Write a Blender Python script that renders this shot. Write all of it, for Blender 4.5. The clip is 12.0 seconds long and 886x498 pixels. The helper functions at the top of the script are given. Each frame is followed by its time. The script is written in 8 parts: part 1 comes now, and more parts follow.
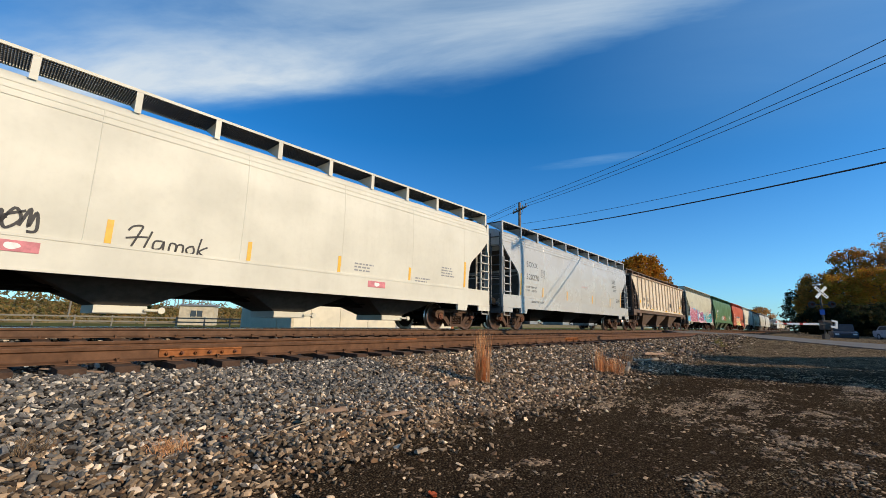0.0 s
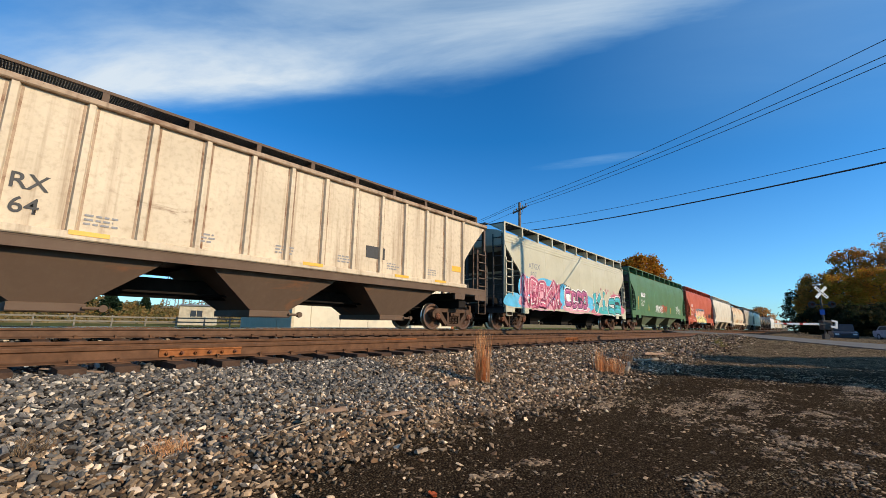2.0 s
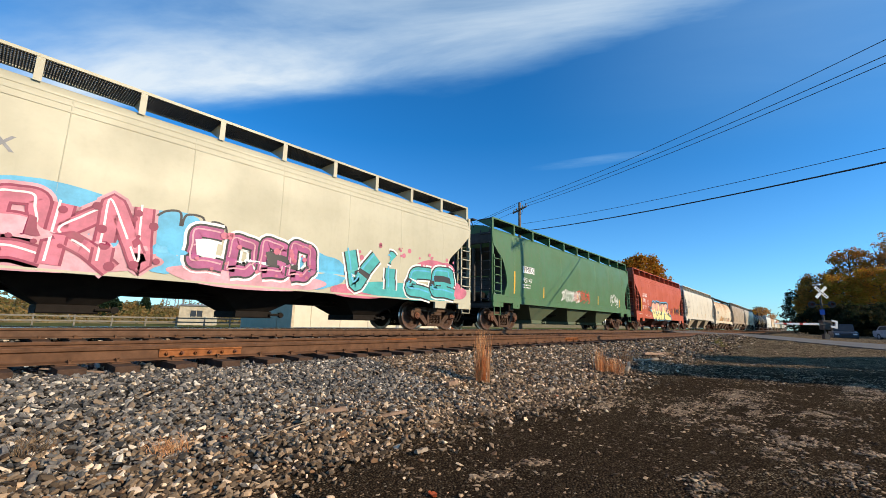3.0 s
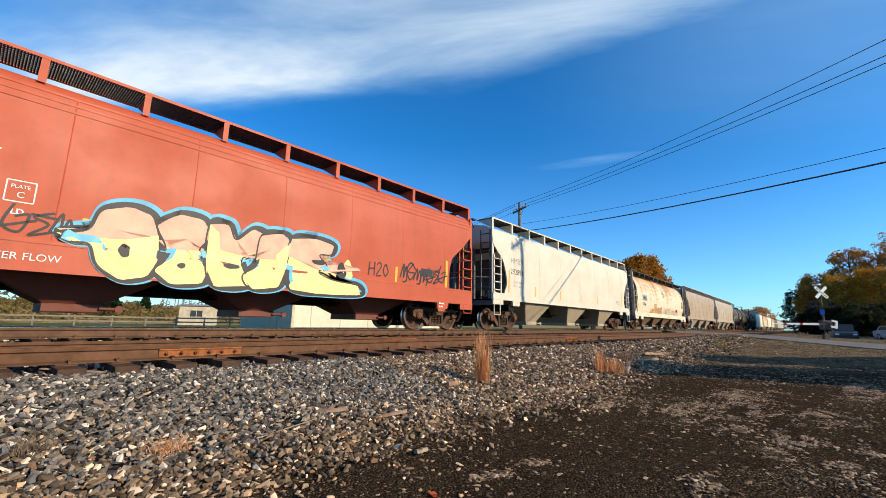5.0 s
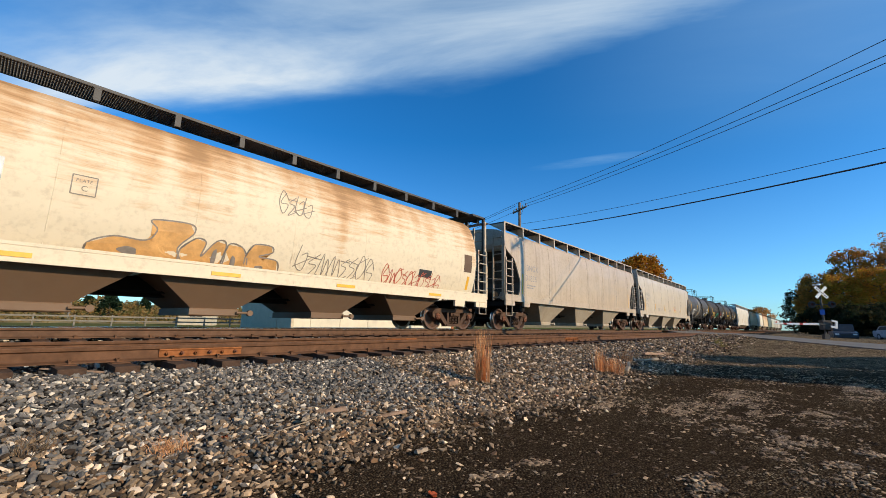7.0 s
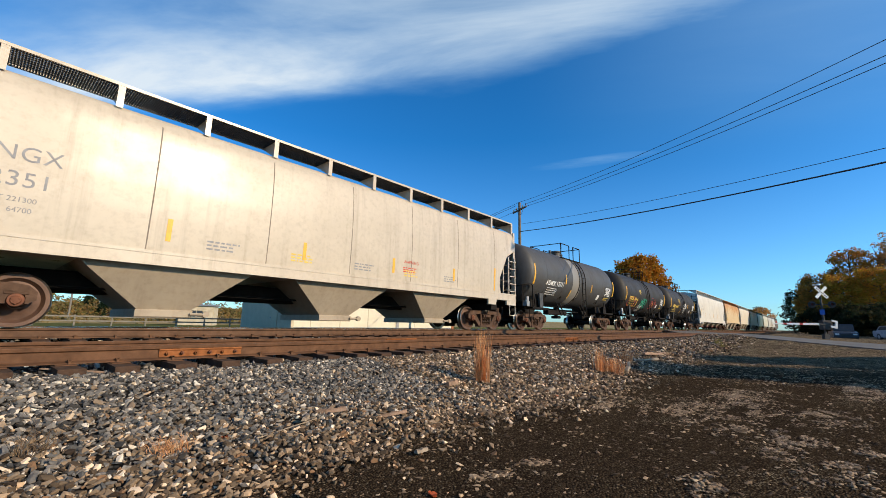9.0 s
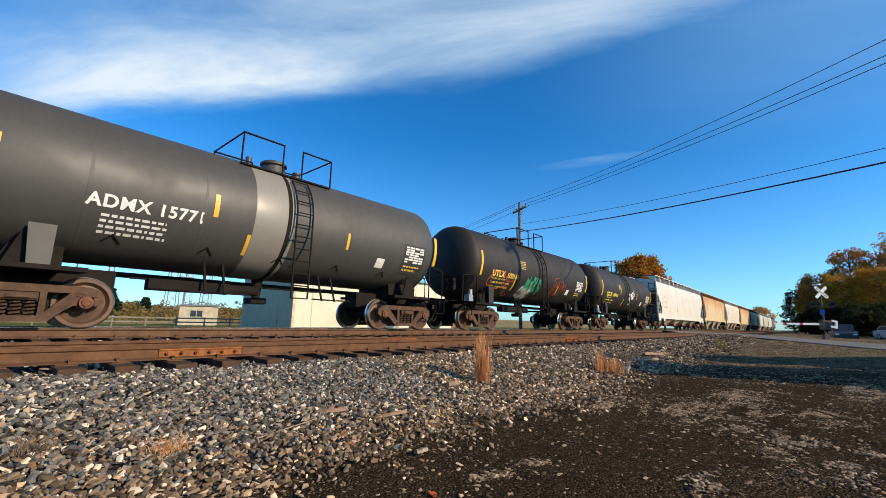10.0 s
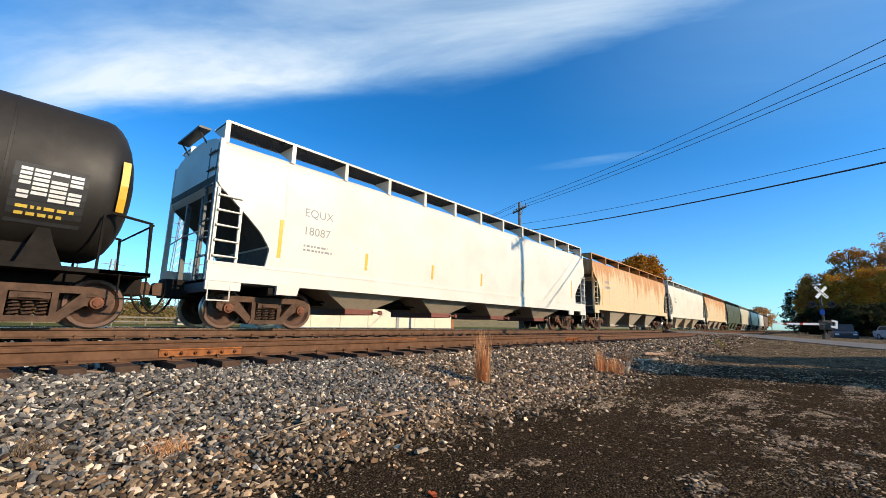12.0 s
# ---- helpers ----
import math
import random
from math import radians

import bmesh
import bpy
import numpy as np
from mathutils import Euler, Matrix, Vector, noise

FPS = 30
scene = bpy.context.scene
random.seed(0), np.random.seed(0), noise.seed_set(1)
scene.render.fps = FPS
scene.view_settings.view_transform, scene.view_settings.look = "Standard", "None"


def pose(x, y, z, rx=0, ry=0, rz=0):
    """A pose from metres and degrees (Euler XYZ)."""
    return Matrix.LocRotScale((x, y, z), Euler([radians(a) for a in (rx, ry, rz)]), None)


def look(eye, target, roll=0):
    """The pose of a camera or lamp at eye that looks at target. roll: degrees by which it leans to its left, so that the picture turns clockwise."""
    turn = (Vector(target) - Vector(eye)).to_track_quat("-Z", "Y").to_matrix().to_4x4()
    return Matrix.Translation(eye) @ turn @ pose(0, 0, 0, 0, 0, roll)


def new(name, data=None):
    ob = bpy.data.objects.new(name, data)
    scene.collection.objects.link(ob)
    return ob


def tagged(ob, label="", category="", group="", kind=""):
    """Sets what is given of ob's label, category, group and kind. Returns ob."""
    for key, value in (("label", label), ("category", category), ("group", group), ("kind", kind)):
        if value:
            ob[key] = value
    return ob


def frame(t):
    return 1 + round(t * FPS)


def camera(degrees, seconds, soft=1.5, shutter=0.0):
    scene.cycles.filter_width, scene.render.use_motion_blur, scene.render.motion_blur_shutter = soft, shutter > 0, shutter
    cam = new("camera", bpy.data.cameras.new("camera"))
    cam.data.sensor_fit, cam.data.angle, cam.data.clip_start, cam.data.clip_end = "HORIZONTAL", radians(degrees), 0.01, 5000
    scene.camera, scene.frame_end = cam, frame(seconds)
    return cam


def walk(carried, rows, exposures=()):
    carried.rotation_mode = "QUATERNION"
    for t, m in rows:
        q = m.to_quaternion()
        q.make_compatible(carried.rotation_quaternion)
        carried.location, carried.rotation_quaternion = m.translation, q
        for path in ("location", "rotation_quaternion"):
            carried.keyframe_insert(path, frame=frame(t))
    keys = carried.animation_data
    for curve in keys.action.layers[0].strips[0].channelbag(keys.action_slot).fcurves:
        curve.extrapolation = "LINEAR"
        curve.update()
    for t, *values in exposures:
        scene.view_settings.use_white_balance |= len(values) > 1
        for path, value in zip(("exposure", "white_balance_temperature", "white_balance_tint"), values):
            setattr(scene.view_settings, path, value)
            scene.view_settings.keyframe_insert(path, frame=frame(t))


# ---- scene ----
# World: x runs along the tracks, y away from the camera, z = 0 at the main line's rail tops.
TRACK_Y = 10.936          # centre of the main line
SIDING_Y = 7.117          # centre of the siding
SIDING_Z = -0.142
SPEED = 17.5              # metres per second, towards -x
EYE = (0.0, 0.0, 0.2035)

cam = camera(94.34, 12.0, soft=0.8)
VIEW = look(EYE, (EYE[0] + 0.7387, EYE[1] + 0.6498, EYE[2] + 0.17907), roll=1.0924)
walk(cam, [(0, VIEW), (12, VIEW)], exposures=[(0, -0.12), (1.5, -0.1), (2.5, 0.08), (3.2, 0.1), (5.0, 0.2), (5.5, 0.25), (6.5, 0.0), (7.2, 0.0), (9.0, 0.05), (9.5, 0.05), (10.5, 0.26), (12, 0.25)])

# ---- daylight ----
SUN_AZ = Vector((0.25, -0.968))       # towards the sun
SUN_EL = radians(23.3)
TO_SUN = Vector((SUN_AZ.x * math.cos(SUN_EL), SUN_AZ.y * math.cos(SUN_EL), math.sin(SUN_EL)))
sun_data = bpy.data.lights.new("sun", "SUN")
sun_data.energy, sun_data.angle, sun_data.color = 5.0, radians(0.53), (1.0, 0.80, 0.56)
sun = new("sun", sun_data)
sun.matrix_world = look((0, 0, 60), Vector((0, 0, 60)) - TO_SUN)

world = bpy.data.worlds.new("sky")
scene.world = world
world.use_nodes = True
wn, wl = world.node_tree.nodes, world.node_tree.links
wn.clear()


def wnode(kind, **values):
    n = wn.new(kind)
    for key, value in values.items():
        n.inputs[key].default_value = value
    return n


def wmath(op, a, b=None, clamp=False):
    n = wn.new("ShaderNodeMath")
    n.operation, n.use_clamp = op, clamp
    for i, v in enumerate((a, b)):
        if v is None:
            continue
        if isinstance(v, (int, float)):
            n.inputs[i].default_value = v
        else:
            wl.new(v, n.inputs[i])
    return n.outputs[0]


sky = wn.new("ShaderNodeTexSky")
sky.sky_type, sky.sun_disc = "NISHITA", False
sky.sun_elevation, sky.sun_rotation = SUN_EL, math.atan2(SUN_AZ.x, SUN_AZ.y)
sky.air_density, sky.dust_density, sky.ozone_density = 1.0, 0.4, 2.5
tc = wn.new("ShaderNodeTexCoord")
sep = wn.new("ShaderNodeSeparateXYZ")
wl.new(tc.outputs["Generated"], sep.inputs[0])
zz = wmath("MAXIMUM", sep.outputs["Z"], 0.03)
px, py = wmath("DIVIDE", sep.outputs["X"], zz), wmath("DIVIDE", sep.outputs["Y"], zz)
# cirrus: fibres drawn out along the wind, in a sheet whose edge runs across the sky
flat = wn.new("ShaderNodeCombineXYZ")
along = wmath("ADD", wmath("MULTIPLY", px, 0.50), wmath("MULTIPLY", py, -0.86))
across = wmath("ADD", wmath("MULTIPLY", px, 0.86), wmath("MULTIPLY", py, 0.50))
wl.new(wmath("MULTIPLY", along, 0.55), flat.inputs[0])
wl.new(wmath("MULTIPLY", across, 1.6), flat.inputs[1])
soft = wnode("ShaderNodeTexNoise", Scale=1.3, Detail=7.0, Roughness=0.58, Distortion=0.5)
wl.new(flat.outputs[0], soft.inputs["Vector"])
edge_noise = wnode("ShaderNodeTexNoise", Scale=1.5, Detail=6.0, Roughness=0.6)
wl.new(flat.outputs[0], edge_noise.inputs["Vector"])
bend = wmath("MULTIPLY", wmath("MAXIMUM", wmath("ADD", along, 0.15), 0.0), 0.34)
edge = wmath("ADD", wmath("ADD", across, bend), wmath("MULTIPLY", wmath("SUBTRACT", edge_noise.outputs[0], 0.5), 0.42))


def band(value, a, b):
    n = wn.new("ShaderNodeMapRange")
    n.interpolation_type = "SMOOTHSTEP"
    for i, v in enumerate((a, b, 0.0, 1.0)):
        n.inputs[i + 1].default_value = v
    wl.new(value, n.inputs[0])
    return n.outputs[0]


def billow(u, v, ru, rv, k):
    """A thicker part of the sheet, round (u, v) on the wind's axes."""
    du, dv = wmath("MULTIPLY", wmath("SUBTRACT", along, u), 1 / ru), wmath("MULTIPLY", wmath("SUBTRACT", across, v), 1 / rv)
    q = wmath("ADD", wmath("MULTIPLY", du, du), wmath("MULTIPLY", dv, dv))
    return wmath("MULTIPLY", wmath("POWER", 2.718, wmath("MULTIPLY", q, -1.0)), k)


sheet = band(edge, 1.66, 1.36)
back = band(wmath("ADD", across, wmath("MULTIPLY", along, 0.12)), 0.25, 0.92)      # the streak is a band, and thins out again on its other side
tail = band(along, 1.15, 0.72)
thick = wmath("ADD", 0.40, billow(-1.15, 1.36, 0.60, 0.24, 0.58))
for spot in ((-2.0, 1.50, 0.65, 0.24, 0.62), (-1.7, 1.15, 0.50, 0.22, 0.25), (-0.15, 1.16, 0.60, 0.24, 0.36), (-0.50, 1.46, 0.35, 0.11, 0.22), (0.45, 1.24, 0.40, 0.16, 0.34)):
    thick = wmath("ADD", thick, billow(*spot))
fibre = band(soft.outputs[0], 0.22, 0.74)
fibre = wmath("ADD", wmath("MULTIPLY", fibre, 0.75), 0.38)
main_cloud = wmath("MULTIPLY", wmath("MULTIPLY", wmath("MULTIPLY", sheet, back), wmath("MULTIPLY", fibre, thick)), tail, True)
# one small wisp apart from the sheet, and a thin haze low down
dx, dy = wmath("SUBTRACT", px, 2.38), wmath("SUBTRACT", py, 0.92)
wx = wmath("MULTIPLY", wmath("SUBTRACT", wmath("MULTIPLY", dx, 0.27), wmath("MULTIPLY", dy, 0.96)), 2.3)
wy = wmath("MULTIPLY", wmath("ADD", wmath("MULTIPLY", dx, 0.96), wmath("MULTIPLY", dy, 0.27)), 11.0)
wd = wmath("ADD", wmath("MULTIPLY", wx, wx), wmath("MULTIPLY", wy, wy))
wisp = wmath("MULTIPLY", wmath("SUBTRACT", 1.0, wd, True), wmath("MULTIPLY", wmath("SUBTRACT", soft.outputs[0], 0.36), 2.2, True))
veil = wmath("MULTIPLY", wmath("MULTIPLY", band(along, -0.1, 1.1), band(across, 2.7, 1.1)), wmath("ADD", wmath("MULTIPLY", soft.outputs[0], 0.22), 0.14))
cloud = wmath("MULTIPLY", wmath("MAXIMUM", wmath("MAXIMUM", main_cloud, veil), wmath("MULTIPLY", wisp, 0.7)), 0.92, True)
tint = wn.new("ShaderNodeMixRGB")          # deep, clear autumn blue overhead, paler low down
tint.inputs[1].default_value, tint.inputs[2].default_value = (0.90, 1.55, 2.15, 1), (0.18, 1.06, 1.76, 1)
top = wn.new("ShaderNodeMixRGB")           # darker towards the zenith
top.inputs[2].default_value = (0.16, 0.40, 0.58, 1)
zenith = wn.new("ShaderNodeMapRange")
for i, v in enumerate((0.64, 0.95, 0.0, 1.0)):
    zenith.inputs[i + 1].default_value = v
wl.new(sep.outputs["Z"], zenith.inputs[0])
wl.new(zenith.outputs[0], top.inputs[0])
wl.new(tint.outputs[0], top.inputs[1])
high = wn.new("ShaderNodeMapRange")
for i, v in enumerate((0.0, 0.42, 0.0, 1.0)):
    high.inputs[i + 1].default_value = v
wl.new(sep.outputs["Z"], high.inputs[0])
wl.new(high.outputs[0], tint.inputs[0])
deep = wn.new("ShaderNodeMixRGB")
deep.blend_type, deep.inputs[0].default_value = "MULTIPLY", 1.0
wl.new(sky.outputs[0], deep.inputs[1])
wl.new(top.outputs[0], deep.inputs[2])
mixc = wn.new("ShaderNodeMixRGB")
density = wn.new("ShaderNodeMixRGB")        # thin cloud lets the blue through
density.inputs[1].default_value, density.inputs[2].default_value = (3.6, 6.6, 9.2, 1), (7.9, 8.6, 9.1, 1)
wl.new(cloud, density.inputs[0])
wl.new(density.outputs[0], mixc.inputs[2])
wl.new(cloud, mixc.inputs[0])
wl.new(deep.outputs[0], mixc.inputs[1])
bg = wnode("ShaderNodeBackground", Strength=0.10)
wl.new(mixc.outputs[0], bg.inputs[0])
wout = wn.new("ShaderNodeOutputWorld")
wl.new(bg.outputs[0], wout.inputs[0])

# ---- materials ----
class Nodes:
    """A small builder of one node material."""

    def __init__(self, name, rough=0.7, metal=0.0, spec=0.5):
        self.mat = bpy.data.materials.new(name)
        self.mat.use_nodes = True
        self.n, self.l = self.mat.node_tree.nodes, self.mat.node_tree.links
        self.n.clear()
        self.bsdf = self.n.new("ShaderNodeBsdfPrincipled")
        self.bsdf.inputs["Roughness"].default_value = rough
        self.bsdf.inputs["Metallic"].default_value = metal
        self.bsdf.inputs["Specular IOR Level"].default_value = spec
        out = self.n.new("ShaderNodeOutputMaterial")
        self.l.new(self.bsdf.outputs[0], out.inputs[0])
        self.tc = self.n.new("ShaderNodeTexCoord")

    def noise(self, scale, detail=4, rough=0.55, stretch=(1, 1, 1), distort=0.0):
        m = self.n.new("ShaderNodeMapping")
        m.inputs["Scale"].default_value = stretch
        self.l.new(self.tc.outputs["Object"], m.inputs[0])
        t = self.n.new("ShaderNodeTexNoise")
        t.inputs["Scale"].default_value, t.inputs["Detail"].default_value = scale, detail
        t.inputs["Roughness"].default_value, t.inputs["Distortion"].default_value = rough, distort
        self.l.new(m.outputs[0], t.inputs["Vector"])
        return t.outputs[0]

    def ramp(self, fac, lo, hi, a=0.0, b=1.0):
        r = self.n.new("ShaderNodeMapRange")
        r.interpolation_type = "SMOOTHSTEP"
        for i, v in enumerate((lo, hi, a, b)):
            r.inputs[i + 1].default_value = v
        self.l.new(fac, r.inputs[0])
        return r.outputs[0]

    def math(self, op, a, b):
        n = self.n.new("ShaderNodeMath")
        n.operation = op
        for i, v in enumerate((a, b)):
            if isinstance(v, (int, float)):
                n.inputs[i].default_value = v
            else:
                self.l.new(v, n.inputs[i])
        return n.outputs[0]

    def mix(self, fac, a, b, blend="MIX"):
        n = self.n.new("ShaderNodeMixRGB")
        n.blend_type = blend
        for i, v in enumerate((fac, a, b)):
            if isinstance(v, (int, float)):
                n.inputs[i].default_value = v
            elif isinstance(v, tuple):
                n.inputs[i].default_value = (*v, 1)
            else:
                self.l.new(v, n.inputs[i])
        return n.outputs[0]

    def random(self):
        n = self.n.new("ShaderNodeNewGeometry")
        return n.outputs["Random Per Island"]

    def ob_random(self):
        n = self.n.new("ShaderNodeObjectInfo")
        return n.outputs["Random"]

    def coords(self):
        s = self.n.new("ShaderNodeSeparateXYZ")
        self.l.new(self.tc.outputs["Object"], s.inputs[0])
        return s.outputs

    def done(self, color, bump=None, strength=0.3, distance=0.01, rough=None):
        if isinstance(color, tuple):
            self.bsdf.inputs["Base Color"].default_value = (*color, 1)
        else:
            self.l.new(color, self.bsdf.inputs["Base Color"])
        if rough is not None:
            self.l.new(rough, self.bsdf.inputs["Roughness"])
        if bump is not None:
            b = self.n.new("ShaderNodeBump")
            b.inputs["Strength"].default_value, b.inputs["Distance"].default_value = strength, distance
            self.l.new(bump, b.inputs["Height"])
            self.l.new(b.outputs[0], self.bsdf.inputs["Normal"])
        return self.mat


def paint(name, color, grime=(0.16, 0.11, 0.07), dirt=0.35, rust=0.0, gloss=0.42, streak=0.5, rust_color=(0.22, 0.085, 0.03)):
    """Freight-car paint: faint panel mottling, vertical streaks of grime, patches of rust."""
    m = Nodes(name, gloss)
    blotch = m.noise(0.7, 5, 0.6)
    fine = m.noise(9.0, 4, 0.6)
    runs = m.noise(2.4, 5, 0.65, (1.6, 1.0, 0.07))
    c = m.mix(m.ramp(blotch, 0.3, 0.75), color, tuple(v * 0.86 for v in color))
    c = m.mix(m.math("MULTIPLY", m.ramp(runs, 0.48, 0.78), streak * dirt), c, grime)
    c = m.mix(m.math("MULTIPLY", m.ramp(fine, 0.42, 0.8), 0.45 * dirt), c, grime)
    if rust > 0:
        patch = m.noise(1.15, 8, 0.68, (0.55, 1, 1.3), 0.6)
        c = m.mix(m.ramp(patch, 0.70 - 0.25 * rust, 0.86 - 0.22 * rust), c, rust_color)
        spots = m.noise(5.5, 6, 0.7)
        c = m.mix(m.ramp(spots, 0.72 - 0.1 * rust, 0.8 - 0.08 * rust), c, tuple(v * 0.6 for v in rust_color))
    r = m.ramp(blotch, 0.2, 0.8, gloss - 0.08, gloss + 0.16)
    return m.done(c, fine, 0.06, 0.01, r)


def plain(name, color, rough=0.6, metal=0.0, vary=0.25, scale=6.0, bump=0.15):
    m = Nodes(name, rough, metal, 0.5 if rough < 0.65 else 0.2)
    f = m.noise(scale, 5, 0.6)
    g = m.noise(scale * 6, 3, 0.6)
    c = m.mix(m.ramp(f, 0.25, 0.75), tuple(v * (1 - vary) for v in color), tuple(min(1, v * (1 + vary)) for v in color))
    c = m.mix(m.math("MULTIPLY", m.ramp(g, 0.4, 0.8), vary), c, tuple(v * 0.55 for v in color))
    return m.done(c, g, bump, 0.01)


def pieces(name, colors, rough=0.85, vary=0.2, own=False, leaf=False):
    """Loose pieces: each takes one of the colours by chance."""
    m = Nodes(name, rough, 0.0, 0.15)
    r = m.n.new("ShaderNodeValToRGB")
    r.color_ramp.interpolation = "CONSTANT"
    for i, (at, col) in enumerate(colors):
        e = r.color_ramp.elements[i] if i < 2 else r.color_ramp.elements.new(at)
        e.position, e.color = at, (*col, 1)
    m.l.new(m.ob_random() if own else m.random(), r.inputs[0])
    f = m.noise(40, 4, 0.6)
    c = m.mix(m.ramp(f, 0.3, 0.75), r.outputs[0], m.mix(1.0, r.outputs[0], (1 - vary * 1.6,) * 3, "MULTIPLY"))
    if leaf:       # thin leaves let light through
        t, mx = m.n.new("ShaderNodeBsdfTranslucent"), m.n.new("ShaderNodeMixShader")
        m.l.new(c, t.inputs[0])
        mx.inputs[0].default_value = 0.55
        m.l.new(m.bsdf.outputs[0], mx.inputs[1])
        m.l.new(t.outputs[0], mx.inputs[2])
        out = [n for n in m.n if n.type == "OUTPUT_MATERIAL"][0]
        m.l.new(mx.outputs[0], out.inputs[0])
    return m.done(c, f, 0.3, 0.004)


STONES = [(0.0, (0.104, 0.099, 0.093)), (0.20, (0.160, 0.148, 0.134)), (0.40, (0.229, 0.206, 0.179)), (0.58, (0.055, 0.051, 0.047)),
          (0.72, (0.330, 0.287, 0.236)), (0.83, (0.256, 0.188, 0.128)), (0.90, (0.767, 0.663, 0.530)), (0.965, (0.554, 0.425, 0.293))]
TOE_STONES = [(0.0, (0.103, 0.072, 0.046)), (0.20, (0.189, 0.134, 0.086)), (0.42, (0.286, 0.202, 0.127)), (0.58, (0.052, 0.036, 0.025)),
              (0.69, (0.389, 0.276, 0.178)), (0.80, (0.252, 0.145, 0.078)), (0.88, (0.893, 0.679, 0.473)), (0.955, (0.596, 0.403, 0.241))]
M_TOE = pieces("pale worn stone", TOE_STONES)
M_STONE = pieces("ballast stone", STONES)
M_STONE_OWN = pieces("single ballast stone", TOE_STONES, own=True)
M_GRIT = pieces("grit", [(0.0, (0.107, 0.071, 0.044)), (0.25, (0.227, 0.153, 0.094)), (0.5, (0.365, 0.255, 0.155)), (0.76, (0.479, 0.336, 0.207)), (0.94, (0.680, 0.499, 0.323))])
M_RAIL = plain("rusty rail", (0.125, 0.062, 0.033), 0.75, 0.2, 0.32, 5)
M_RAIL_DARK = plain("dark rail steel", (0.12, 0.065, 0.038), 0.7, 0.2, 0.3, 4)
M_POLISH = plain("polished rail head", (0.62, 0.60, 0.57), 0.22, 1.0, 0.1, 3, 0.02)
M_JOINT = plain("rust orange joint bar", (0.26, 0.095, 0.032), 0.8, 0.1, 0.3, 9)
M_TIE = plain("creosote timber", (0.072, 0.042, 0.028), 0.9, 0, 0.4, 8, 0.5)
M_TRUCK = plain("dusty brown cast steel", (0.088, 0.050, 0.032), 0.72, 0.1, 0.4, 4, 0.25)
M_WHEEL = plain("brown wheel plate", (0.11, 0.06, 0.04), 0.6, 0.3, 0.3, 3)
M_TREAD = plain("bright wheel tread", (0.55, 0.5, 0.45), 0.3, 1.0, 0.15, 5, 0.03)
M_BEARING = plain("rust red bearing cap", (0.17, 0.068, 0.038), 0.7, 0.1, 0.3, 8)
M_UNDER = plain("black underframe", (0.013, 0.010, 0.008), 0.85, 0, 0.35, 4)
M_STEELGREY = plain("grey galvanised steel", (0.33, 0.34, 0.35), 0.5, 0.6, 0.15, 6)
M_GRATE = plain("grating steel", (0.045, 0.045, 0.046), 0.5, 0.5, 0.2, 6)
M_AMBER = plain("amber reflective tape", (0.74, 0.40, 0.03), 0.45, 0, 0.1, 8, 0.03)
M_BLACK = plain("black stencil", (0.03, 0.03, 0.032), 0.6, 0, 0.2, 9, 0.02)
M_WHITE = plain("white stencil", (0.72, 0.71, 0.68), 0.6, 0, 0.12, 9, 0.02)
M_YELLOWTXT = plain("yellow stencil", (0.72, 0.50, 0.08), 0.6, 0, 0.12, 9, 0.02)
M_GREYTXT = plain("grey stencil", (0.25, 0.25, 0.26), 0.6, 0, 0.15, 9, 0.02)
M_ASPHALT = plain("road asphalt", (0.165, 0.150, 0.130), 0.85, 0, 0.2, 1.2)
M_WOODPOLE = plain("weathered pole", (0.17, 0.125, 0.09), 0.9, 0, 0.3, 3, 0.4)
M_WIRE = plain("black cable", (0.02, 0.02, 0.022), 0.6)


